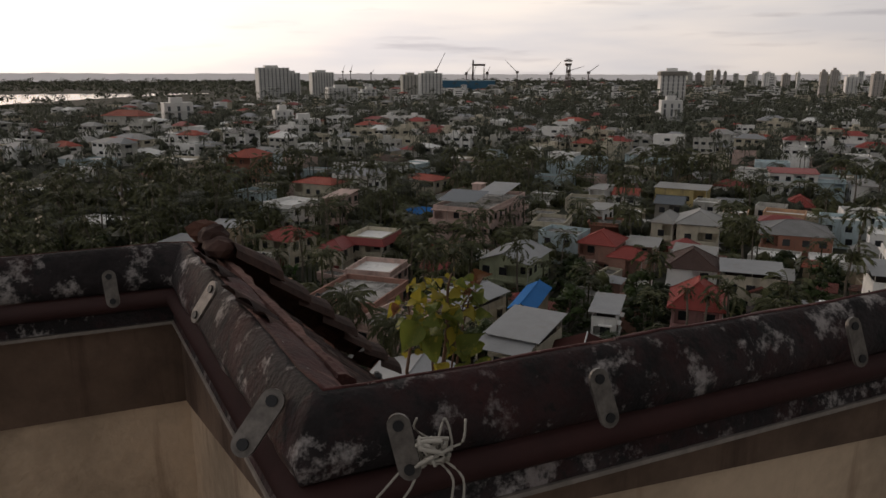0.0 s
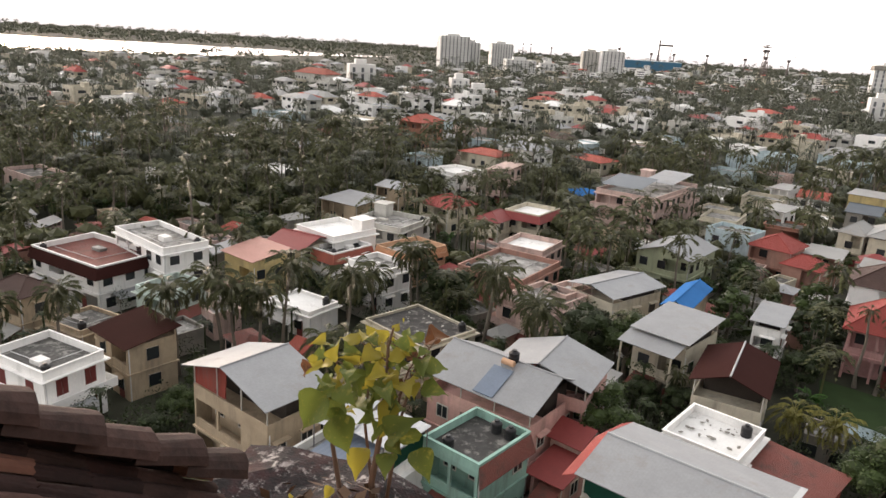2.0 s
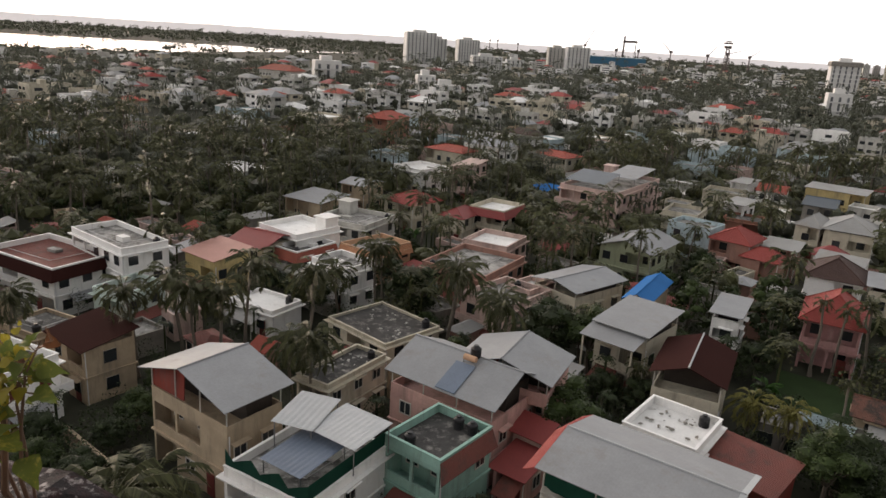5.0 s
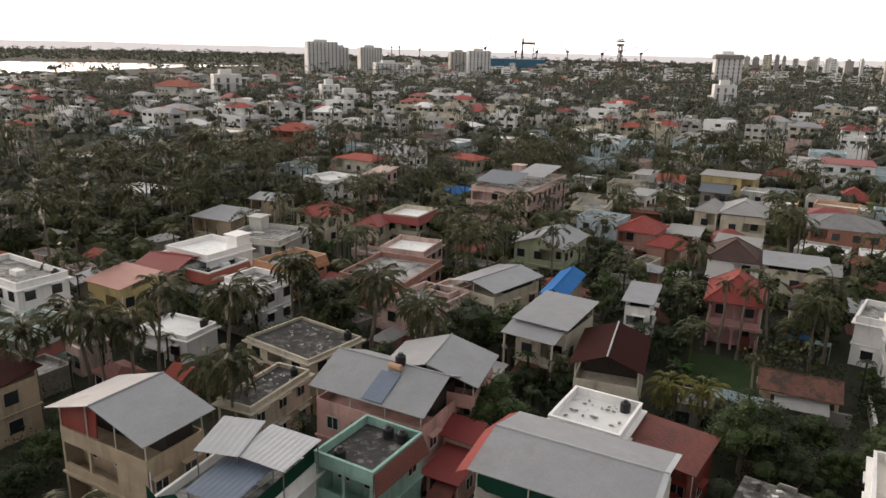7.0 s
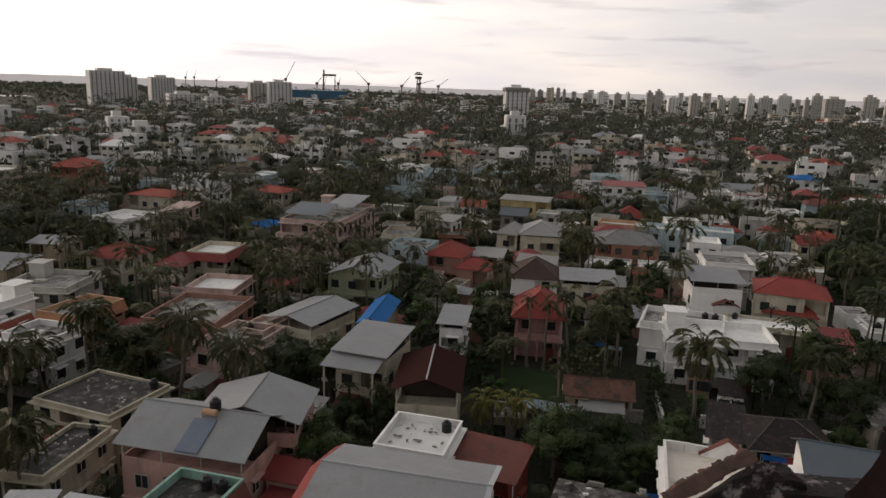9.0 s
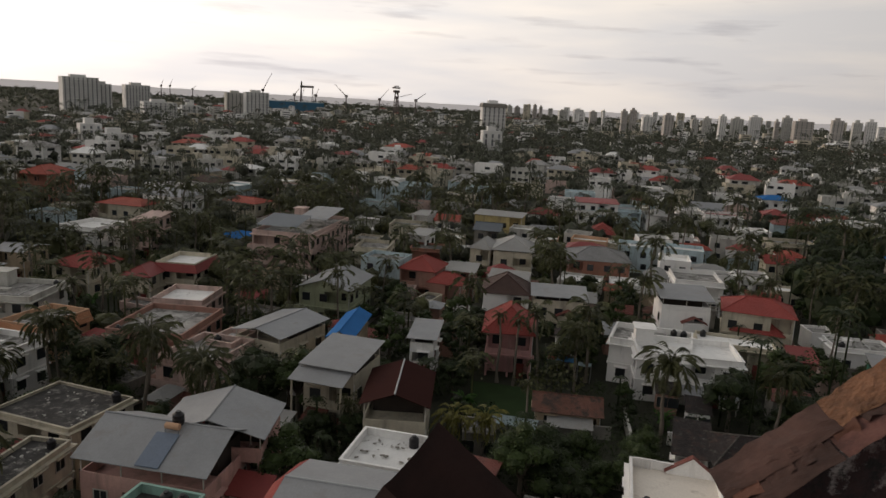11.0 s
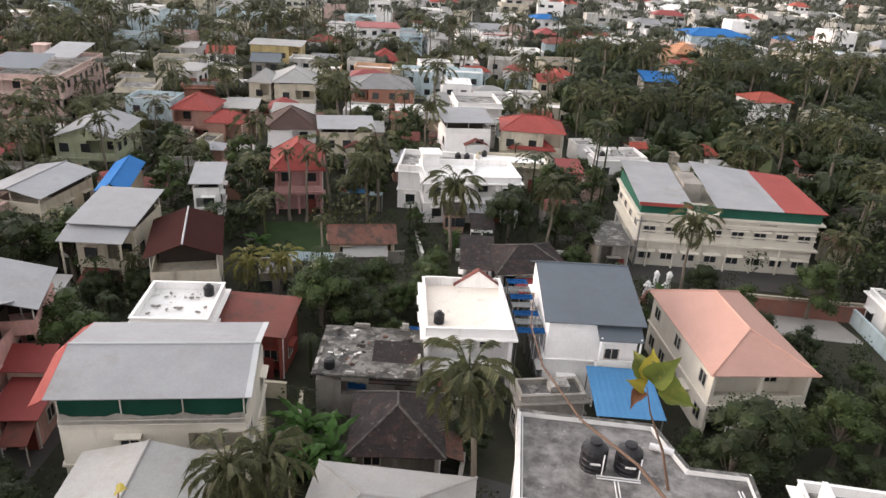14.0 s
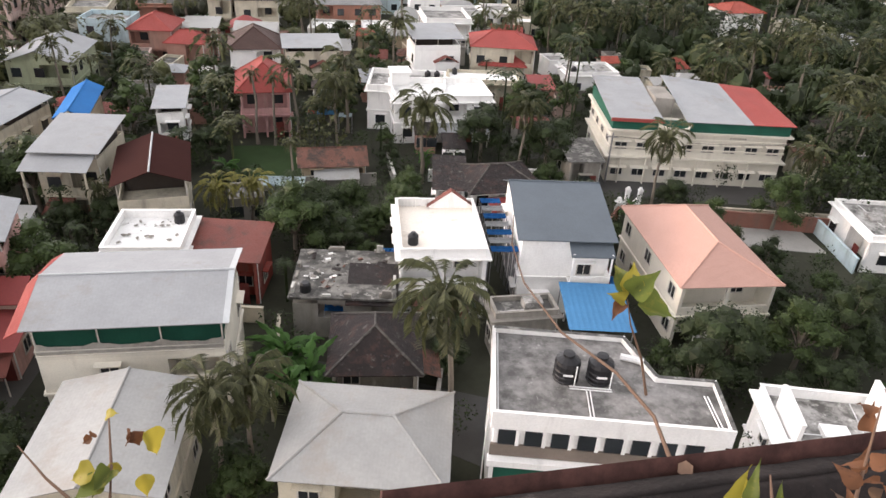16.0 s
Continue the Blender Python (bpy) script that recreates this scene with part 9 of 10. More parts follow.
lay_tiles(eave3, E1, A3, D3, N3, 2, 4, lambda u, v: True, 0.075, 0.105)
bm = bmesh.new()
c_ = [Vector((1.682, 1.670, 35.668)) + Vector(d) for d in ((0.04, -0.03, -0.05), (0.46, -0.12, -0.07), (0.46, -0.02, -0.08), (0.05, 0.08, -0.07))]
a_ = [bm.verts.new(p) for p in c_]
b_ = [bm.verts.new(p - Vector((0, 0, 0.3))) for p in c_]
bm.faces.new(a_)
bm.faces.new(b_[::-1])
for k in range(4):
    bm.faces.new((a_[k], b_[k], b_[(k + 1) % 4], a_[(k + 1) % 4]))
rugged(bm, 4, 0.008)
tagged(part("parapet_rim", bm, "coping"), "mossy black parapet rim behind the hip", "parapet", kind="structure")
# the building below the balcony
bm = bmesh.new()
box(bm, -7.0, -9.0, -0.5, 7.0, -0.9, 34.4)
tagged(part("building_wall", bm, "plaster_in"), "plain plastered wall of the tower block below", "building", kind="structure")
bm = bmesh.new()
box(bm, -7.0, -9.0, 34.42, 7.0, 0.30, 34.62)
e_ = [(-2.2, 0.305), (3.4, 0.305), (3.4, 0.85), (2.1, 1.3), (1.3, 1.2), (-0.06, 0.60), (-0.40, 1.12), (-2.2, 0.40)]
a_ = [bm.verts.new((x, y, 34.42)) for x, y in e_]
b_ = [bm.verts.new((x, y, 34.62)) for x, y in e_]
bm.faces.new(a_[::-1])
bm.faces.new(b_)
for k in range(8):
    bm.faces.new((a_[k], a_[(k + 1) % 8], b_[(k + 1) % 8], b_[k]))
tagged(part("balcony_floor", bm, "concrete"), "bare concrete balcony floor", "floor", kind="structure")


# ---- wild fig saplings ----
def leaf_blade(bm, base, direction, normal, size, curl=0.25, slim=1.0):
    """A heart-shaped leaf with a drawn-out tip, folded along its rib, its rim wavy and its tip curled."""
    d = Vector(direction).normalized()
    s = d.cross(Vector(normal)).normalized()
    nn = s.cross(d)
    ph = (direction[0] * 91 + direction[1] * 57 + normal[0] * 33 + size * 211) % 6.28
    prof = [(0.0, 0.02), (0.03, 0.18), (0.08, 0.31), (0.16, 0.39), (0.27, 0.42), (0.38, 0.40), (0.49, 0.34), (0.60, 0.26), (0.70, 0.175), (0.80, 0.10), (0.90, 0.04), (1.0, 0.006)]
    fold = 0.45 + 0.35 * math.sin(ph * 3)
    twist = 0.5 * math.sin(ph * 5)
    grid = []
    for k, (u, w) in enumerate(prof):
        c = Vector(base) + d * (u * size * (1 - 0.12 * curl * u)) + nn * (-(curl + 0.15) * u * u * size)
        row = []
        for q in (-1.0, -0.55, 0.0, 0.55, 1.0):
            rim = abs(q) ** 2 * 0.05 * math.sin(ph + k * 1.7 + q * 2.1)
            row.append(bm.verts.new(c + s * (q * w * slim * size * (1 - 0.12 * fold)) + nn * (abs(q) * w * fold + rim + twist * u * q * w) * size))
        grid.append(row)
    for a, b in zip(grid, grid[1:]):
        for k in range(4):
            bm.faces.new((a[k], a[k + 1], b[k + 1], b[k]))


def sapling(base, stems, label, rng, name="fig_sapling", leaves=0):
    """stems: way points relative to the base, and leaves as (stem, fraction, size, direction, material)."""
    t = empty(name, *base, 0, label, "plant")
    for pts, r in stems:
        bm = bmesh.new()
        tube(bm, pts, [r * (1 - 0.75 * k / (len(pts) - 1)) for k in range(len(pts))], 6)
        part("stem", bm, "stem", t)
    for k in range(leaves):
        pts, r = stems[k % min(5, len(stems))]
        f = rng.uniform(0.4, 1.0) * (len(pts) - 1)
        i = min(int(f), len(pts) - 2)
        p = Vector(pts[i]).lerp(Vector(pts[i + 1]), f - i)
        a = rng.uniform(0, 6.28)
        d = Vector((math.cos(a), math.sin(a), rng.uniform(-0.5, 0.6)))
        s = rng.uniform(0.03, 0.065)
        add_leaf(t, p + d * s * 0.5, d, (rng.uniform(-0.4, 0.4), -0.5, 0.9), s, rng.choice(("pipal", "pipal", "pipal_yellow")), rng.uniform(0.1, 0.5))
        bm = bmesh.new()
        tube(bm, (p, p + d * s * 0.52), [0.0016, 0.001], 4)
        part("leaf_stalk", bm, "stem", t)
    return t


def add_leaf(t, at, direction, normal, size, mat_, curl=0.25, slim=1.0):
    bm = bmesh.new()
    leaf_blade(bm, (0, 0, 0), direction, normal, size, curl, slim)
    o = part("leaf", bm, mat_, t)
    o.location = at
    for p in o.data.polygons:
        p.use_smooth = True
    return o


sap = sapling((-0.054, 2.200, 34.820), [([(-0.000, 0.000, 0.000), (0.013, -0.100, 0.236), (0.034, -0.100, 0.393), (0.041, -0.100, 0.511), (0.041, -0.100, 0.596), (0.052, -0.100, 0.641)], 0.01),
    ([(-0.011, 0.000, 0.000), (-0.066, -0.100, 0.195), (-0.088, -0.100, 0.319), (-0.070, -0.100, 0.442), (-0.080, -0.100, 0.529), (-0.089, -0.100, 0.564)], 0.008),
    ([(0.010, 0.000, 0.000), (0.061, -0.100, 0.274), (0.080, -0.100, 0.428), (0.104, -0.100, 0.546), (0.152, -0.100, 0.633)], 0.006),
    ([(0.013, 0.000, 0.000), (0.073, -0.100, 0.471), (0.091, -0.100, 0.545), (0.129, -0.100, 0.604)], 0.004),
    ([(0.004, 0.000, 0.000), (-0.008, -0.100, 0.389), (-0.001, -0.100, 0.507), (0.001, -0.100, 0.593)], 0.005),
    ([(-0.086, -0.100, 0.127), (-0.080, -0.100, 0.177), (-0.073, -0.100, 0.197)], 0.0025),
    ([(-0.067, -0.100, 0.113), (-0.117, -0.100, 0.139), (-0.168, -0.100, 0.156)], 0.0025)], "wild fig sapling with yellow-green leaves rooted in the eave", NR, leaves=48)
add_leaf(sap, (-0.044, -0.250, 0.534), (-0.056, -0.039, -0.079), (0.278, -0.911, 1.053), 0.104, "pipal", 0.25)
add_leaf(sap, (-0.046, -0.217, 0.548), (-0.017, -0.043, -0.002), (0.413, -0.851, 1.010), 0.046, "pipal", 0.25)
add_leaf(sap, (-0.024, -0.200, 0.498), (-0.051, -0.024, -0.053), (0.510, -0.968, 0.834), 0.078, "pipal", 0.25)
add_leaf(sap, (-0.015, -0.136, 0.477), (-0.029, -0.007, -0.018), (0.049, -1.054, 1.186), 0.035, "pipal", 0.25)
add_leaf(sap, (-0.025, -0.220, 0.491), (-0.014, -0.017, -0.047), (0.399, -0.704, 1.123), 0.052, "pipal", 0.25)
add_leaf(sap, (-0.022, -0.138, 0.460), (0.031, -0.051, 0.035), (-0.081, -0.975, 1.244), 0.069, "pipal", 0.25)
add_leaf(sap, (-0.030, -0.250, 0.482), (0.054, -0.021, -0.070), (0.331, -0.927, 1.032), 0.091, "pipal", 0.25)
add_leaf(sap, (-0.050, -0.198, 0.465), (-0.001, 0.024, -0.017), (0.520, -0.654, 1.107), 0.029, "pipal", 0.25)
add_leaf(sap, (0.008, -0.200, 0.388), (0.021, -0.045, -0.048), (0.484, -0.651, 1.264), 0.069, "pipal_yellow", 0.25)
add_leaf(sap, (0.078, -0.200, 0.431), (0.061, -0.009, 0.063), (0.327, -0.970, 1.212), 0.088, "pipal", 0.25)
add_leaf(sap, (0.079, -0.200, 0.424), (0.037, -0.008, -0.027), (-0.016, -1.027, 1.226), 0.047, "pipal", 0.25)
add_leaf(sap, (0.110, -0.200, 0.456), (0.022, 0.029, -0.082), (-0.191, -0.743, 0.991), 0.090, "pipal", 0.25)
add_leaf(sap, (0.135, -0.150, 0.380), (0.042, -0.046, -0.043), (-0.048, -0.746, 1.245), 0.076, "pipal", 0.25)
add_leaf(sap, (0.079, -0.200, 0.389), (0.014, -0.056, -0.013), (0.245, -1.025, 1.174), 0.059, "pipal", 0.25)
add_leaf(sap, (0.039, -0.150, 0.392), (0.016, -0.030, 0.053), (0.478, -0.657, 1.052), 0.063, "pipal", 0.25)
add_leaf(sap, (-0.043, -0.200, 0.496), (-0.041, 0.030, 0.048), (0.080, -1.027, 1.058), 0.070, "pipal_yellow", 0.25)
add_leaf(sap, (-0.085, -0.147, 0.488), (-0.014, 0.028, -0.022), (0.121, -0.915, 0.815), 0.038, "pipal", 0.25)
add_leaf(sap, (-0.052, -0.200, 0.577), (-0.040, 0.018, -0.002), (0.144, -0.728, 0.909), 0.044, "pipal_yellow", 0.25)
add_leaf(sap, (-0.035, -0.185, 0.564), (-0.026, 0.005, -0.036), (0.021, -0.957, 1.209), 0.045, "pipal_yellow", 0.25)
add_leaf(sap, (-0.057, -0.200, 0.590), (0.015, -0.013, 0.035), (0.286, -1.074, 0.917), 0.041, "pipal_yellow", 0.25)
add_leaf(sap, (-0.064, -0.155, 0.602), (0.015, -0.030, 0.006), (0.128, -0.720, 0.996), 0.034, "pipal", 0.25)
add_leaf(sap, (-0.028, -0.230, 0.539), (0.048, -0.035, 0.003), (0.222, -0.830, 1.222), 0.060, "pipal", 0.25)
add_leaf(sap, (-0.048, -0.253, 0.560), (0.020, -0.043, 0.037), (0.453, -0.727, 0.870), 0.060, "pipal", 0.25)
add_leaf(sap, (-0.023, -0.200, 0.546), (0.034, 0.011, 0.022), (-0.092, -0.747, 1.220), 0.042, "pipal", 0.25)
add_leaf(sap, (-0.009, -0.214, 0.579), (0.011, -0.043, 0.012), (0.167, -0.801, 0.772), 0.046, "pipal", 0.25)
add_leaf(sap, (-0.043, -0.200, 0.523), (-0.030, -0.031, -0.015), (0.101, -0.731, 0.963), 0.046, "pipal", 0.25)
add_leaf(sap, (-0.020, -0.209, 0.553), (-0.013, 0.011, -0.015), (-0.149, -0.690, 0.890), 0.023, "pipal_yellow", 0.25)
add_leaf(sap, (0.039, -0.050, 0.611), (0.007, 0.015, 0.018), (0.234, -0.767, 0.840), 0.025, "pipal_yellow", 0.25)
add_leaf(sap, (0.059, -0.056, 0.645), (0.006, 0.011, -0.009), (-0.019, -0.982, 0.863), 0.015, "pipal_yellow", 0.25)
add_leaf(sap, (0.021, -0.050, 0.588), (-0.015, -0.022, 0.030), (0.111, -0.738, 0.759), 0.040, "pipal_yellow", 0.25)
add_leaf(sap, (-0.016, -0.016, 0.546), (0.020, 0.029, -0.046), (0.373, -1.085, 0.922), 0.058, "pipal_yellow", 0.25)
add_leaf(sap, (0.008, -0.050, 0.573), (-0.034, 0.008, 0.006), (0.389, -0.716, 0.960), 0.036, "pipal_yellow", 0.25)
add_leaf(sap, (0.017, 0.022, 0.523), (0.035, -0.056, -0.006), (0.499, -0.823, 1.160), 0.066, "pipal", 0.25)
add_leaf(sap, (0.031, -0.050, 0.575), (0.026, 0.021, -0.013), (0.497, -0.874, 0.695), 0.035, "pipal", 0.25)
add_leaf(sap, (0.053, -0.092, 0.618), (-0.017, 0.022, -0.020), (-0.139, -1.061, 1.162), 0.034, "pipal_yellow", 0.25)
add_leaf(sap, (0.032, -0.100, 0.568), (-0.021, -0.011, -0.002), (0.430, -1.073, 0.813), 0.024, "pipal_yellow", 0.25)
add_leaf(sap, (-0.009, -0.012, 0.503), (-0.029, 0.013, 0.013), (0.452, -1.087, 1.028), 0.034, "pipal_yellow", 0.25)
add_leaf(sap, (0.045, -0.100, 0.562), (0.019, 0.018, -0.024), (-0.187, -0.989, 0.841), 0.035, "pipal", 0.25)
add_leaf(sap, (0.031, -0.021, 0.535), (-0.004, 0.010, -0.024), (-0.190, -1.079, 0.943), 0.026, "pipal", 0.25)
add_leaf(sap, (0.012, -0.100, 0.580), (-0.010, -0.057, 0.004), (0.364, -0.892, 0.940), 0.058, "pipal_yellow", 0.25)
add_leaf(sap, (-0.009, -0.096, 0.607), (0.003, -0.043, 0.026), (0.070, -1.052, 0.957), 0.050, "pipal_yellow", 0.25)
add_leaf(sap, (0.065, -0.100, 0.556), (0.026, 0.004, 0.005), (0.065, -1.066, 0.799), 0.027, "pipal", 0.25)
add_leaf(sap, (0.049, -0.057, 0.533), (0.022, -0.021, 0.021), (0.063, -0.898, 1.063), 0.037, "pipal", 0.25)
add_leaf(sap, (0.039, -0.100, 0.533), (-0.014, -0.022, -0.012), (0.331, -0.906, 0.843), 0.029, "pipal_yellow", 0.25)
add_leaf(sap, (0.047, -0.130, 0.538), (-0.015, -0.057, 0.032), (0.034, -0.701, 1.004), 0.067, "pipal_yellow", 0.25)
add_leaf(sap, (0.052, -0.100, 0.527), (0.021, 0.018, -0.027), (-0.135, -0.814, 1.194), 0.039, "pipal", 0.25)
add_leaf(sap, (0.055, -0.040, 0.480), (0.004, -0.009, 0.015), (-0.159, -0.852, 0.736), 0.018, "pipal", 0.25)
add_leaf(sap, (0.012, -0.100, 0.509), (-0.009, -0.047, 0.001), (0.409, -1.064, 0.777), 0.048, "pipal_yellow", 0.25)
add_leaf(sap, (-0.001, -0.146, 0.509), (-0.008, -0.050, 0.057), (0.188, -0.796, 0.883), 0.076, "pipal", 0.25)
add_leaf(sap, (0.062, -0.050, 0.577), (0.029, -0.033, 0.031), (-0.170, -0.709, 0.970), 0.054, "pipal_yellow", 0.25)
add_leaf(sap, (0.058, -0.017, 0.585), (0.000, 0.018, 0.023), (-0.096, -1.081, 1.177), 0.030, "pipal", 0.25)
add_leaf(sap, (-0.013, -0.050, 0.593), (-0.014, -0.002, 0.025), (0.166, -0.824, 1.149), 0.029, "pipal_yellow", 0.25)
add_leaf(sap, (-0.029, -0.044, 0.586), (0.037, -0.039, 0.016), (0.555, -0.764, 1.162), 0.056, "pipal", 0.25)
add_leaf(sap, (0.091, -0.100, 0.580), (0.027, -0.023, 0.017), (0.201, -0.873, 1.161), 0.039, "pipal_dry", 0.25)
add_leaf(sap, (0.106, -0.136, 0.621), (-0.007, 0.007, -0.029), (0.475, -0.905, 0.907), 0.030, "pipal", 0.25)
add_leaf(sap, (0.104, -0.100, 0.560), (0.023, 0.005, -0.015), (-0.113, -0.995, 0.809), 0.028, "pipal", 0.25)
add_leaf(sap, (0.101, -0.049, 0.553), (-0.020, 0.017, -0.022), (0.212, -0.872, 1.194), 0.034, "pipal", 0.25)
add_leaf(sap, (0.059, -0.100, 0.506), (0.021, 0.020, -0.023), (0.009, -0.979, 1.137), 0.037, "pipal_dry", 0.25)
add_leaf(sap, (0.039, -0.087, 0.497), (-0.018, 0.003, -0.000), (0.334, -1.001, 1.025), 0.018, "pipal", 0.25)
add_leaf(sap, (0.029, -0.150, 0.506), (-0.024, 0.021, -0.038), (0.307, -1.065, 1.241), 0.050, "pipal", 0.25)
add_leaf(sap, (0.000, -0.130, 0.468), (0.027, -0.039, -0.003), (-0.014, -0.780, 1.095), 0.048, "pipal", 0.25)
add_leaf(sap, (0.068, -0.150, 0.495), (-0.029, 0.026, -0.037), (0.444, -0.981, 0.847), 0.054, "pipal", 0.25)
add_leaf(sap, (0.059, -0.175, 0.530), (0.023, -0.056, 0.007), (-0.083, -1.045, 1.140), 0.061, "pipal", 0.25)
add_leaf(sap, (0.135, -0.050, 0.605), (0.020, -0.049, 0.041), (-0.071, -0.753, 0.695), 0.067, "pipal_dry", 0.25)
add_leaf(sap, (0.131, -0.035, 0.587), (-0.009, -0.016, 0.041), (-0.113, -0.882, 1.160), 0.045, "pipal_dry", 0.25)
add_leaf(sap, (-0.040, -0.220, 0.290), (-0.009, -0.025, -0.018), (0.254, -0.954, 0.993), 0.032, "pipal_yellow", 0.25)
add_leaf(sap, (-0.132, -0.220, 0.243), (-0.019, -0.000, -0.019), (-0.045, -0.625, 1.322), 0.027, "pipal_yellow", 0.25)
add_leaf(sap, (-0.021, -0.220, 0.220), (0.030, -0.051, 0.011), (0.556, -0.836, 1.271), 0.061, "pipal_yellow", 0.25)
add_leaf(sap, (-0.061, -0.220, 0.200), (-0.024, 0.008, -0.028), (0.060, -0.706, 1.216), 0.038, "pipal_yellow", 0.25)
add_leaf(sap, (-0.073, -0.200, 0.628), (-0.018, 0.013, -0.021), (0.071, -0.783, 1.168), 0.030, "pipal_yellow", 0.25)
add_leaf(sap, (-0.051, -0.241, 0.648), (-0.013, -0.034, 0.014), (0.435, -0.790, 1.010), 0.039, "pipal_yellow", 0.25)
add_leaf(sap, (-0.099, -0.200, 0.566), (-0.035, 0.006, -0.030), (-0.010, -0.919, 1.179), 0.047, "pipal_dry", 0.25)
add_leaf(sap, (-0.112, -0.167, 0.577), (0.004, -0.002, -0.027), (0.239, -0.948, 0.793), 0.027, "pipal_yellow", 0.25)
bm = bmesh.new()
leaf_cloud(bm, (0, 0, 0), (0.22, 0.16, 0.10), 240, 0.022, NR)
deb = part("leaf_litter", bm, "litter")
deb.location = (-0.10, 1.98, 34.98)
tagged(deb, "dry leaf litter caught in the roof valley", "litter", kind="stuff")
bm = bmesh.new()
box(bm, -0.42, -0.30, -0.4, 0.40, 0.42, 0.0)
bmesh.ops.subdivide_edges(bm, edges=bm.edges[:], cuts=5, use_grid_fill=True)
for v in bm.verts:
    v.co.z += noise.noise(v.co * 6) * 0.05 - 0.55 * max(0.0, v.co.x) 
val = part("roof_valley", bm, "coping")
val.location = (-0.10, 1.98, 34.90)
tagged(val, "mossy mortar of the roof valley", "roof", kind="structure")
vine = sapling((2.418, 1.286, 36.011), [([(-0.040, -0.027, 0.008), (0.000, -0.000, 0.000), (0.019, 0.038, 0.009), (0.024, 0.088, 0.017), (0.025, 0.161, 0.013), (0.035, 0.233, 0.026), (0.053, 0.279, 0.044), (0.073, 0.304, 0.062)], 0.0021),
    ([(-0.024, 0.022, 0.065), (-0.030, 0.029, 0.096), (-0.047, 0.033, 0.132), (-0.057, 0.032, 0.156)], 0.0013)], "thin fig stem arching over the parapet with a few leaves", NR)
bm = bmesh.new()
tube(bm, ((-0.206, -0.123, 0.224), (-0.12, -0.075, 0.12), (-0.040, -0.027, 0.008)), [0.003, 0.0026, 0.0021], 6)
part("stem", bm, "stem", vine)
add_leaf(vine, (-0.053, 0.026, 0.155), (0.019, -0.020, -0.003), (-0.490, -0.469, 1.202), 0.028, "pipal", 0.12743850978440321)
add_leaf(vine, (-0.053, 0.030, 0.158), (0.009, -0.005, 0.021), (-0.787, -0.345, 0.846), 0.024, "pipal", 0.24368893831924987)
add_leaf(vine, (-0.054, 0.033, 0.160), (0.002, 0.002, 0.020), (-0.476, -0.559, 0.988), 0.020, "pipal_yellow", 0.30188471755763313)
add_leaf(vine, (-0.056, 0.035, 0.159), (0.003, 0.014, 0.016), (-0.471, -0.563, 1.246), 0.022, "pipal", 0.26133554413387794)
add_leaf(vine, (-0.058, 0.033, 0.155), (-0.010, 0.006, 0.006), (-1.004, -0.655, 1.221), 0.013, "pipal_yellow", 0.14485235259408524)
add_leaf(vine, (-0.060, 0.033, 0.153), (-0.012, -0.004, -0.002), (-0.928, -0.534, 1.208), 0.013, "pipal_dry", 0.39091573092965126)
vine.location, vine.scale = (2.851, 1.545, 35.540), (2.1, 2.1, 2.1)
low = sapling((2.043, 1.457, 35.891), [([(0.000, 0.000, 0.000), (0.000, -0.001, 0.129), (0.008, 0.017, 0.147), (0.016, 0.048, 0.167)], 0.0022),
    ([(0.000, 0.000, 0.000), (-0.016, 0.004, 0.133), (-0.031, 0.030, 0.146), (-0.042, 0.055, 0.160)], 0.002)], "small fig shoot with yellow leaves", NR)
add_leaf(low, (-0.002, 0.018, 0.148), (-0.019, 0.009, -0.005), (0.182, -0.684, 1.066), 0.022, "pipal_yellow", 0.25)
add_leaf(low, (0.001, 0.013, 0.143), (-0.020, -0.005, -0.000), (-0.268, -0.700, 1.287), 0.021, "pipal", 0.25)
add_leaf(low, (0.008, 0.016, 0.146), (-0.015, -0.013, 0.000), (-0.234, -0.603, 1.013), 0.020, "pipal", 0.25)
add_leaf(low, (0.033, 0.026, 0.159), (0.011, -0.007, -0.020), (0.232, -0.555, 1.165), 0.024, "pipal_yellow", 0.25)
add_leaf(low, (0.026, 0.008, 0.139), (-0.002, -0.011, -0.013), (-0.001, -0.648, 1.498), 0.017, "pipal_yellow", 0.25)
add_leaf(low, (0.028, 0.029, 0.161), (0.000, -0.005, -0.015), (-0.231, -0.595, 1.212), 0.015, "pipal_dry", 0.25)
add_leaf(low, (0.002, 0.033, 0.164), (-0.008, 0.002, -0.003), (0.158, -0.946, 1.350), 0.009, "pipal_dry", 0.25)
add_leaf(low, (0.001, 0.034, 0.166), (0.006, 0.004, -0.003), (-0.028, -0.740, 1.191), 0.008, "pipal_dry", 0.25)
add_leaf(low, (0.014, 0.041, 0.173), (0.004, -0.008, 0.007), (-0.022, -0.946, 1.198), 0.011, "pipal_yellow", 0.25)
add_leaf(low, (0.012, 0.018, 0.149), (-0.005, -0.003, -0.010), (-0.088, -0.694, 1.472), 0.012, "pipal_yellow", 0.25)
add_leaf(low, (0.025, 0.027, 0.159), (-0.006, 0.010, -0.009), (-0.358, -0.620, 1.284), 0.015, "pipal_dry", 0.25)
low.location, low.scale = (2.084, 3.208, 33.474), (5.5, 5.5, 5.5)
shoot = sapling((2.375, 1.202, 36.003), [([(0.000, 0.000, 0.000), (0.000, 0.001, 0.076), (0.009, 0.013, 0.089)], 0.002),
    ([(0.070, -0.030, 0.000), (0.064, -0.018, 0.070), (0.060, -0.010, 0.140)], 0.002)], "upright fig shoot with green and withered leaves", NR)
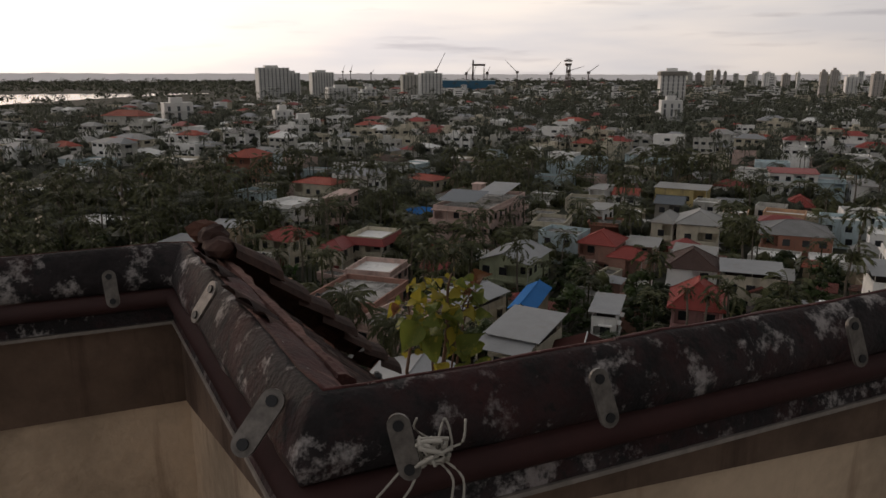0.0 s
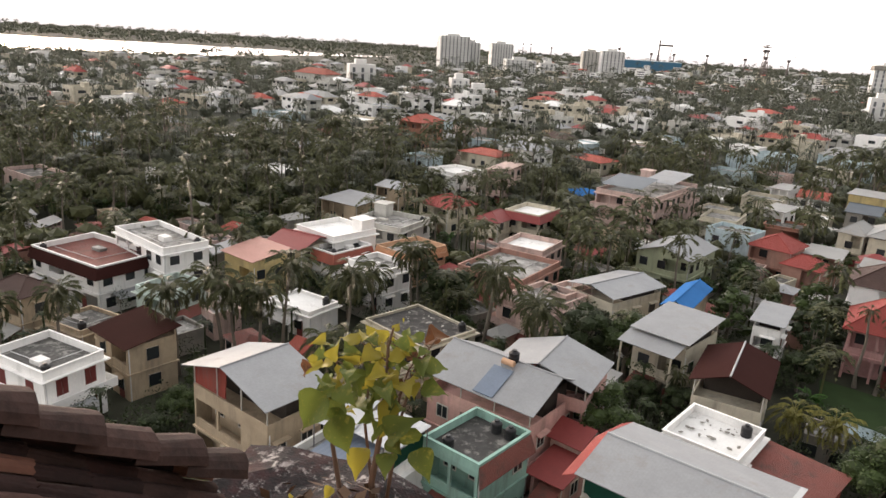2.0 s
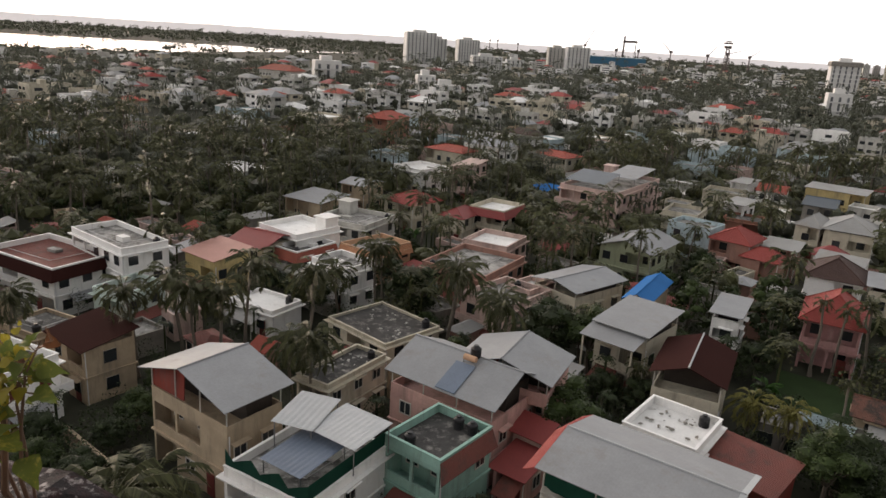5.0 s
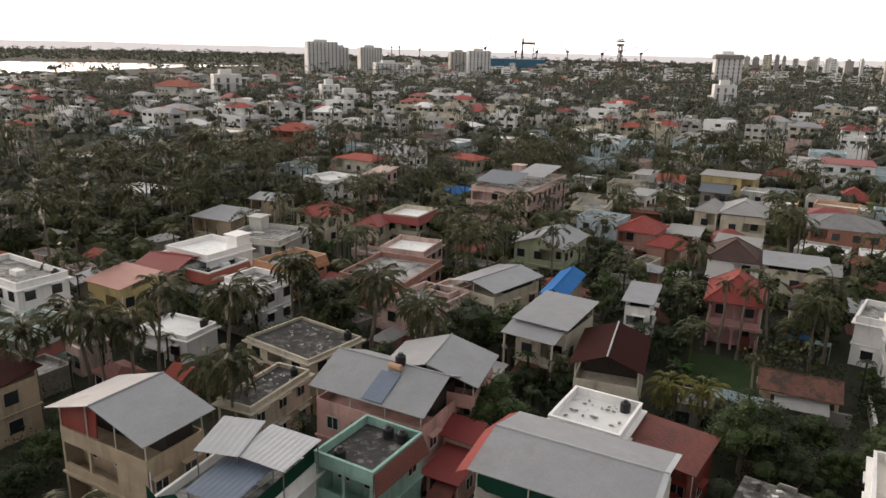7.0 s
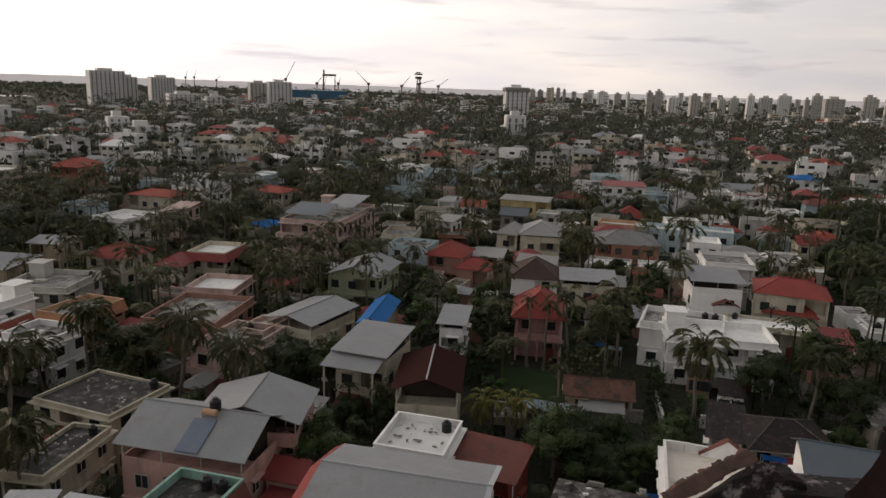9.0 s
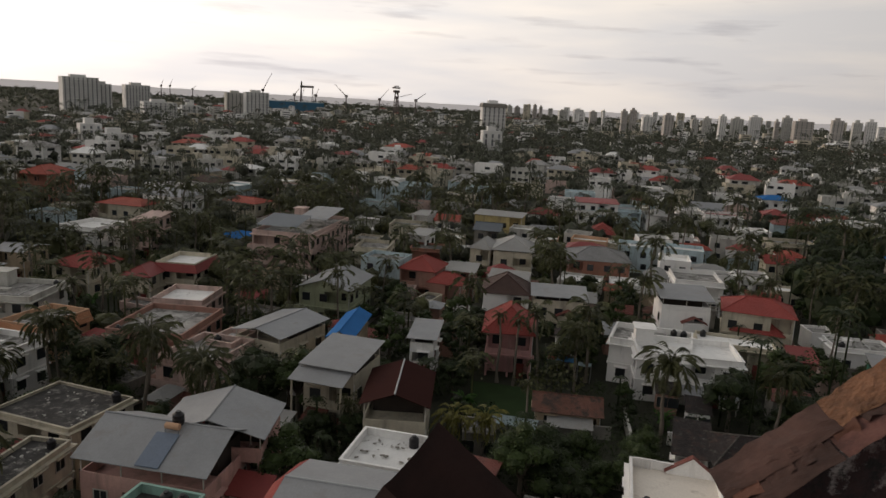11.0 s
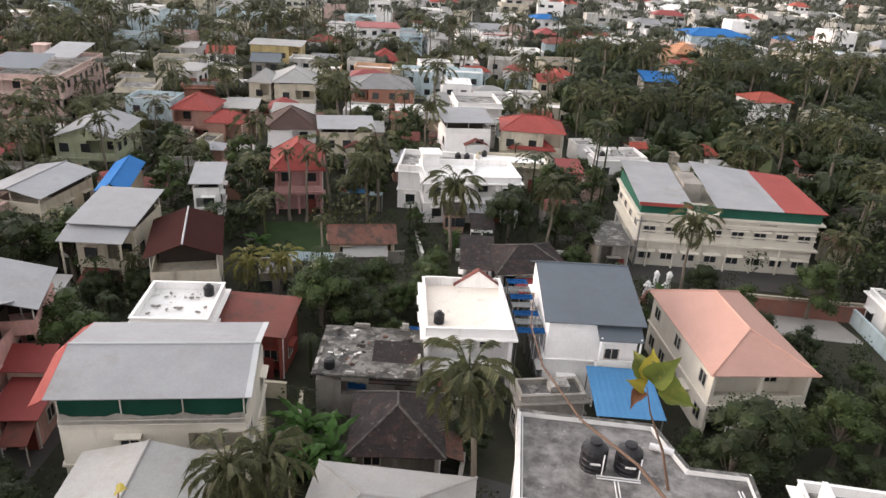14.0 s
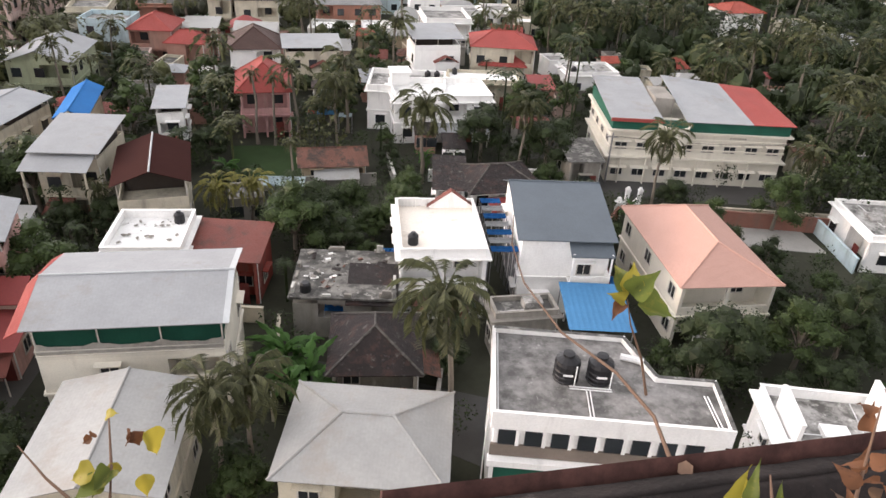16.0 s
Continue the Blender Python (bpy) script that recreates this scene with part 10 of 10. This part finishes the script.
add_leaf(shoot, (0.006, 0.017, 0.050), (0.004, 0.004, 0.03), (-0.70, -0.30, 0.5), 0.036, "pipal", 0.3, 0.42)
add_leaf(shoot, (0.003, 0.020, 0.055), (-0.003, 0.006, 0.03), (-0.9, 0.2, 0.4), 0.032, "pipal_yellow", 0.1, 0.35)
add_leaf(shoot, (0.014, 0.004, 0.046), (0.003, 0.000, 0.03), (-0.5, -0.5, 0.6), 0.032, "pipal", 0.2, 0.5)
add_leaf(shoot, (0.000, 0.020, 0.052), (-0.016, 0.010, 0.012), (-0.6, -0.2, 1.0), 0.022, "pipal_yellow", 0.5, 0.5)
DR = random.Random(19)
for k in range(26):
    f = DR.random()
    at = (0.055 + 0.075 * f + DR.uniform(-0.012, 0.012), -0.022 - 0.012 * f + DR.uniform(-0.02, 0.02), 0.045 + DR.uniform(-0.03, 0.035))
    add_leaf(shoot, at, (DR.uniform(-1, 1), DR.uniform(-1, 1), DR.uniform(-0.4, 1.2)), (DR.uniform(-0.9, 0.2), DR.uniform(-0.8, 0.4), DR.uniform(0.3, 1.2)), DR.uniform(0.011, 0.020), DR.choice(("pipal_dry", "pipal_dry", "pipal_dry", "pipal", "litter")), DR.uniform(0.5, 1.2), DR.uniform(0.6, 1.0))
for k in range(7):
    at = (0.062 + DR.uniform(-0.014, 0.014), -0.012 + DR.uniform(-0.012, 0.012), 0.075 + 0.009 * k)
    add_leaf(shoot, at, (DR.uniform(-1, 1), DR.uniform(-1, 1), DR.uniform(0.0, 1.4)), (DR.uniform(-0.9, 0.0), DR.uniform(-0.5, 0.3), DR.uniform(0.3, 1.0)), DR.uniform(0.013, 0.021), "pipal_dry", DR.uniform(0.6, 1.2), 0.8)
bm = bmesh.new()
box(bm, -0.40, -4.15, -0.30, 0.40, 0.20, 0.0)
rugged(bm, 4, 0.02)
ledge = part("ledge", bm, "coping")
ledge.location = (2.084, 3.208, 33.474)
tagged(ledge, "broken mossy ledge with a fig shoot", "ledge", kind="structure")
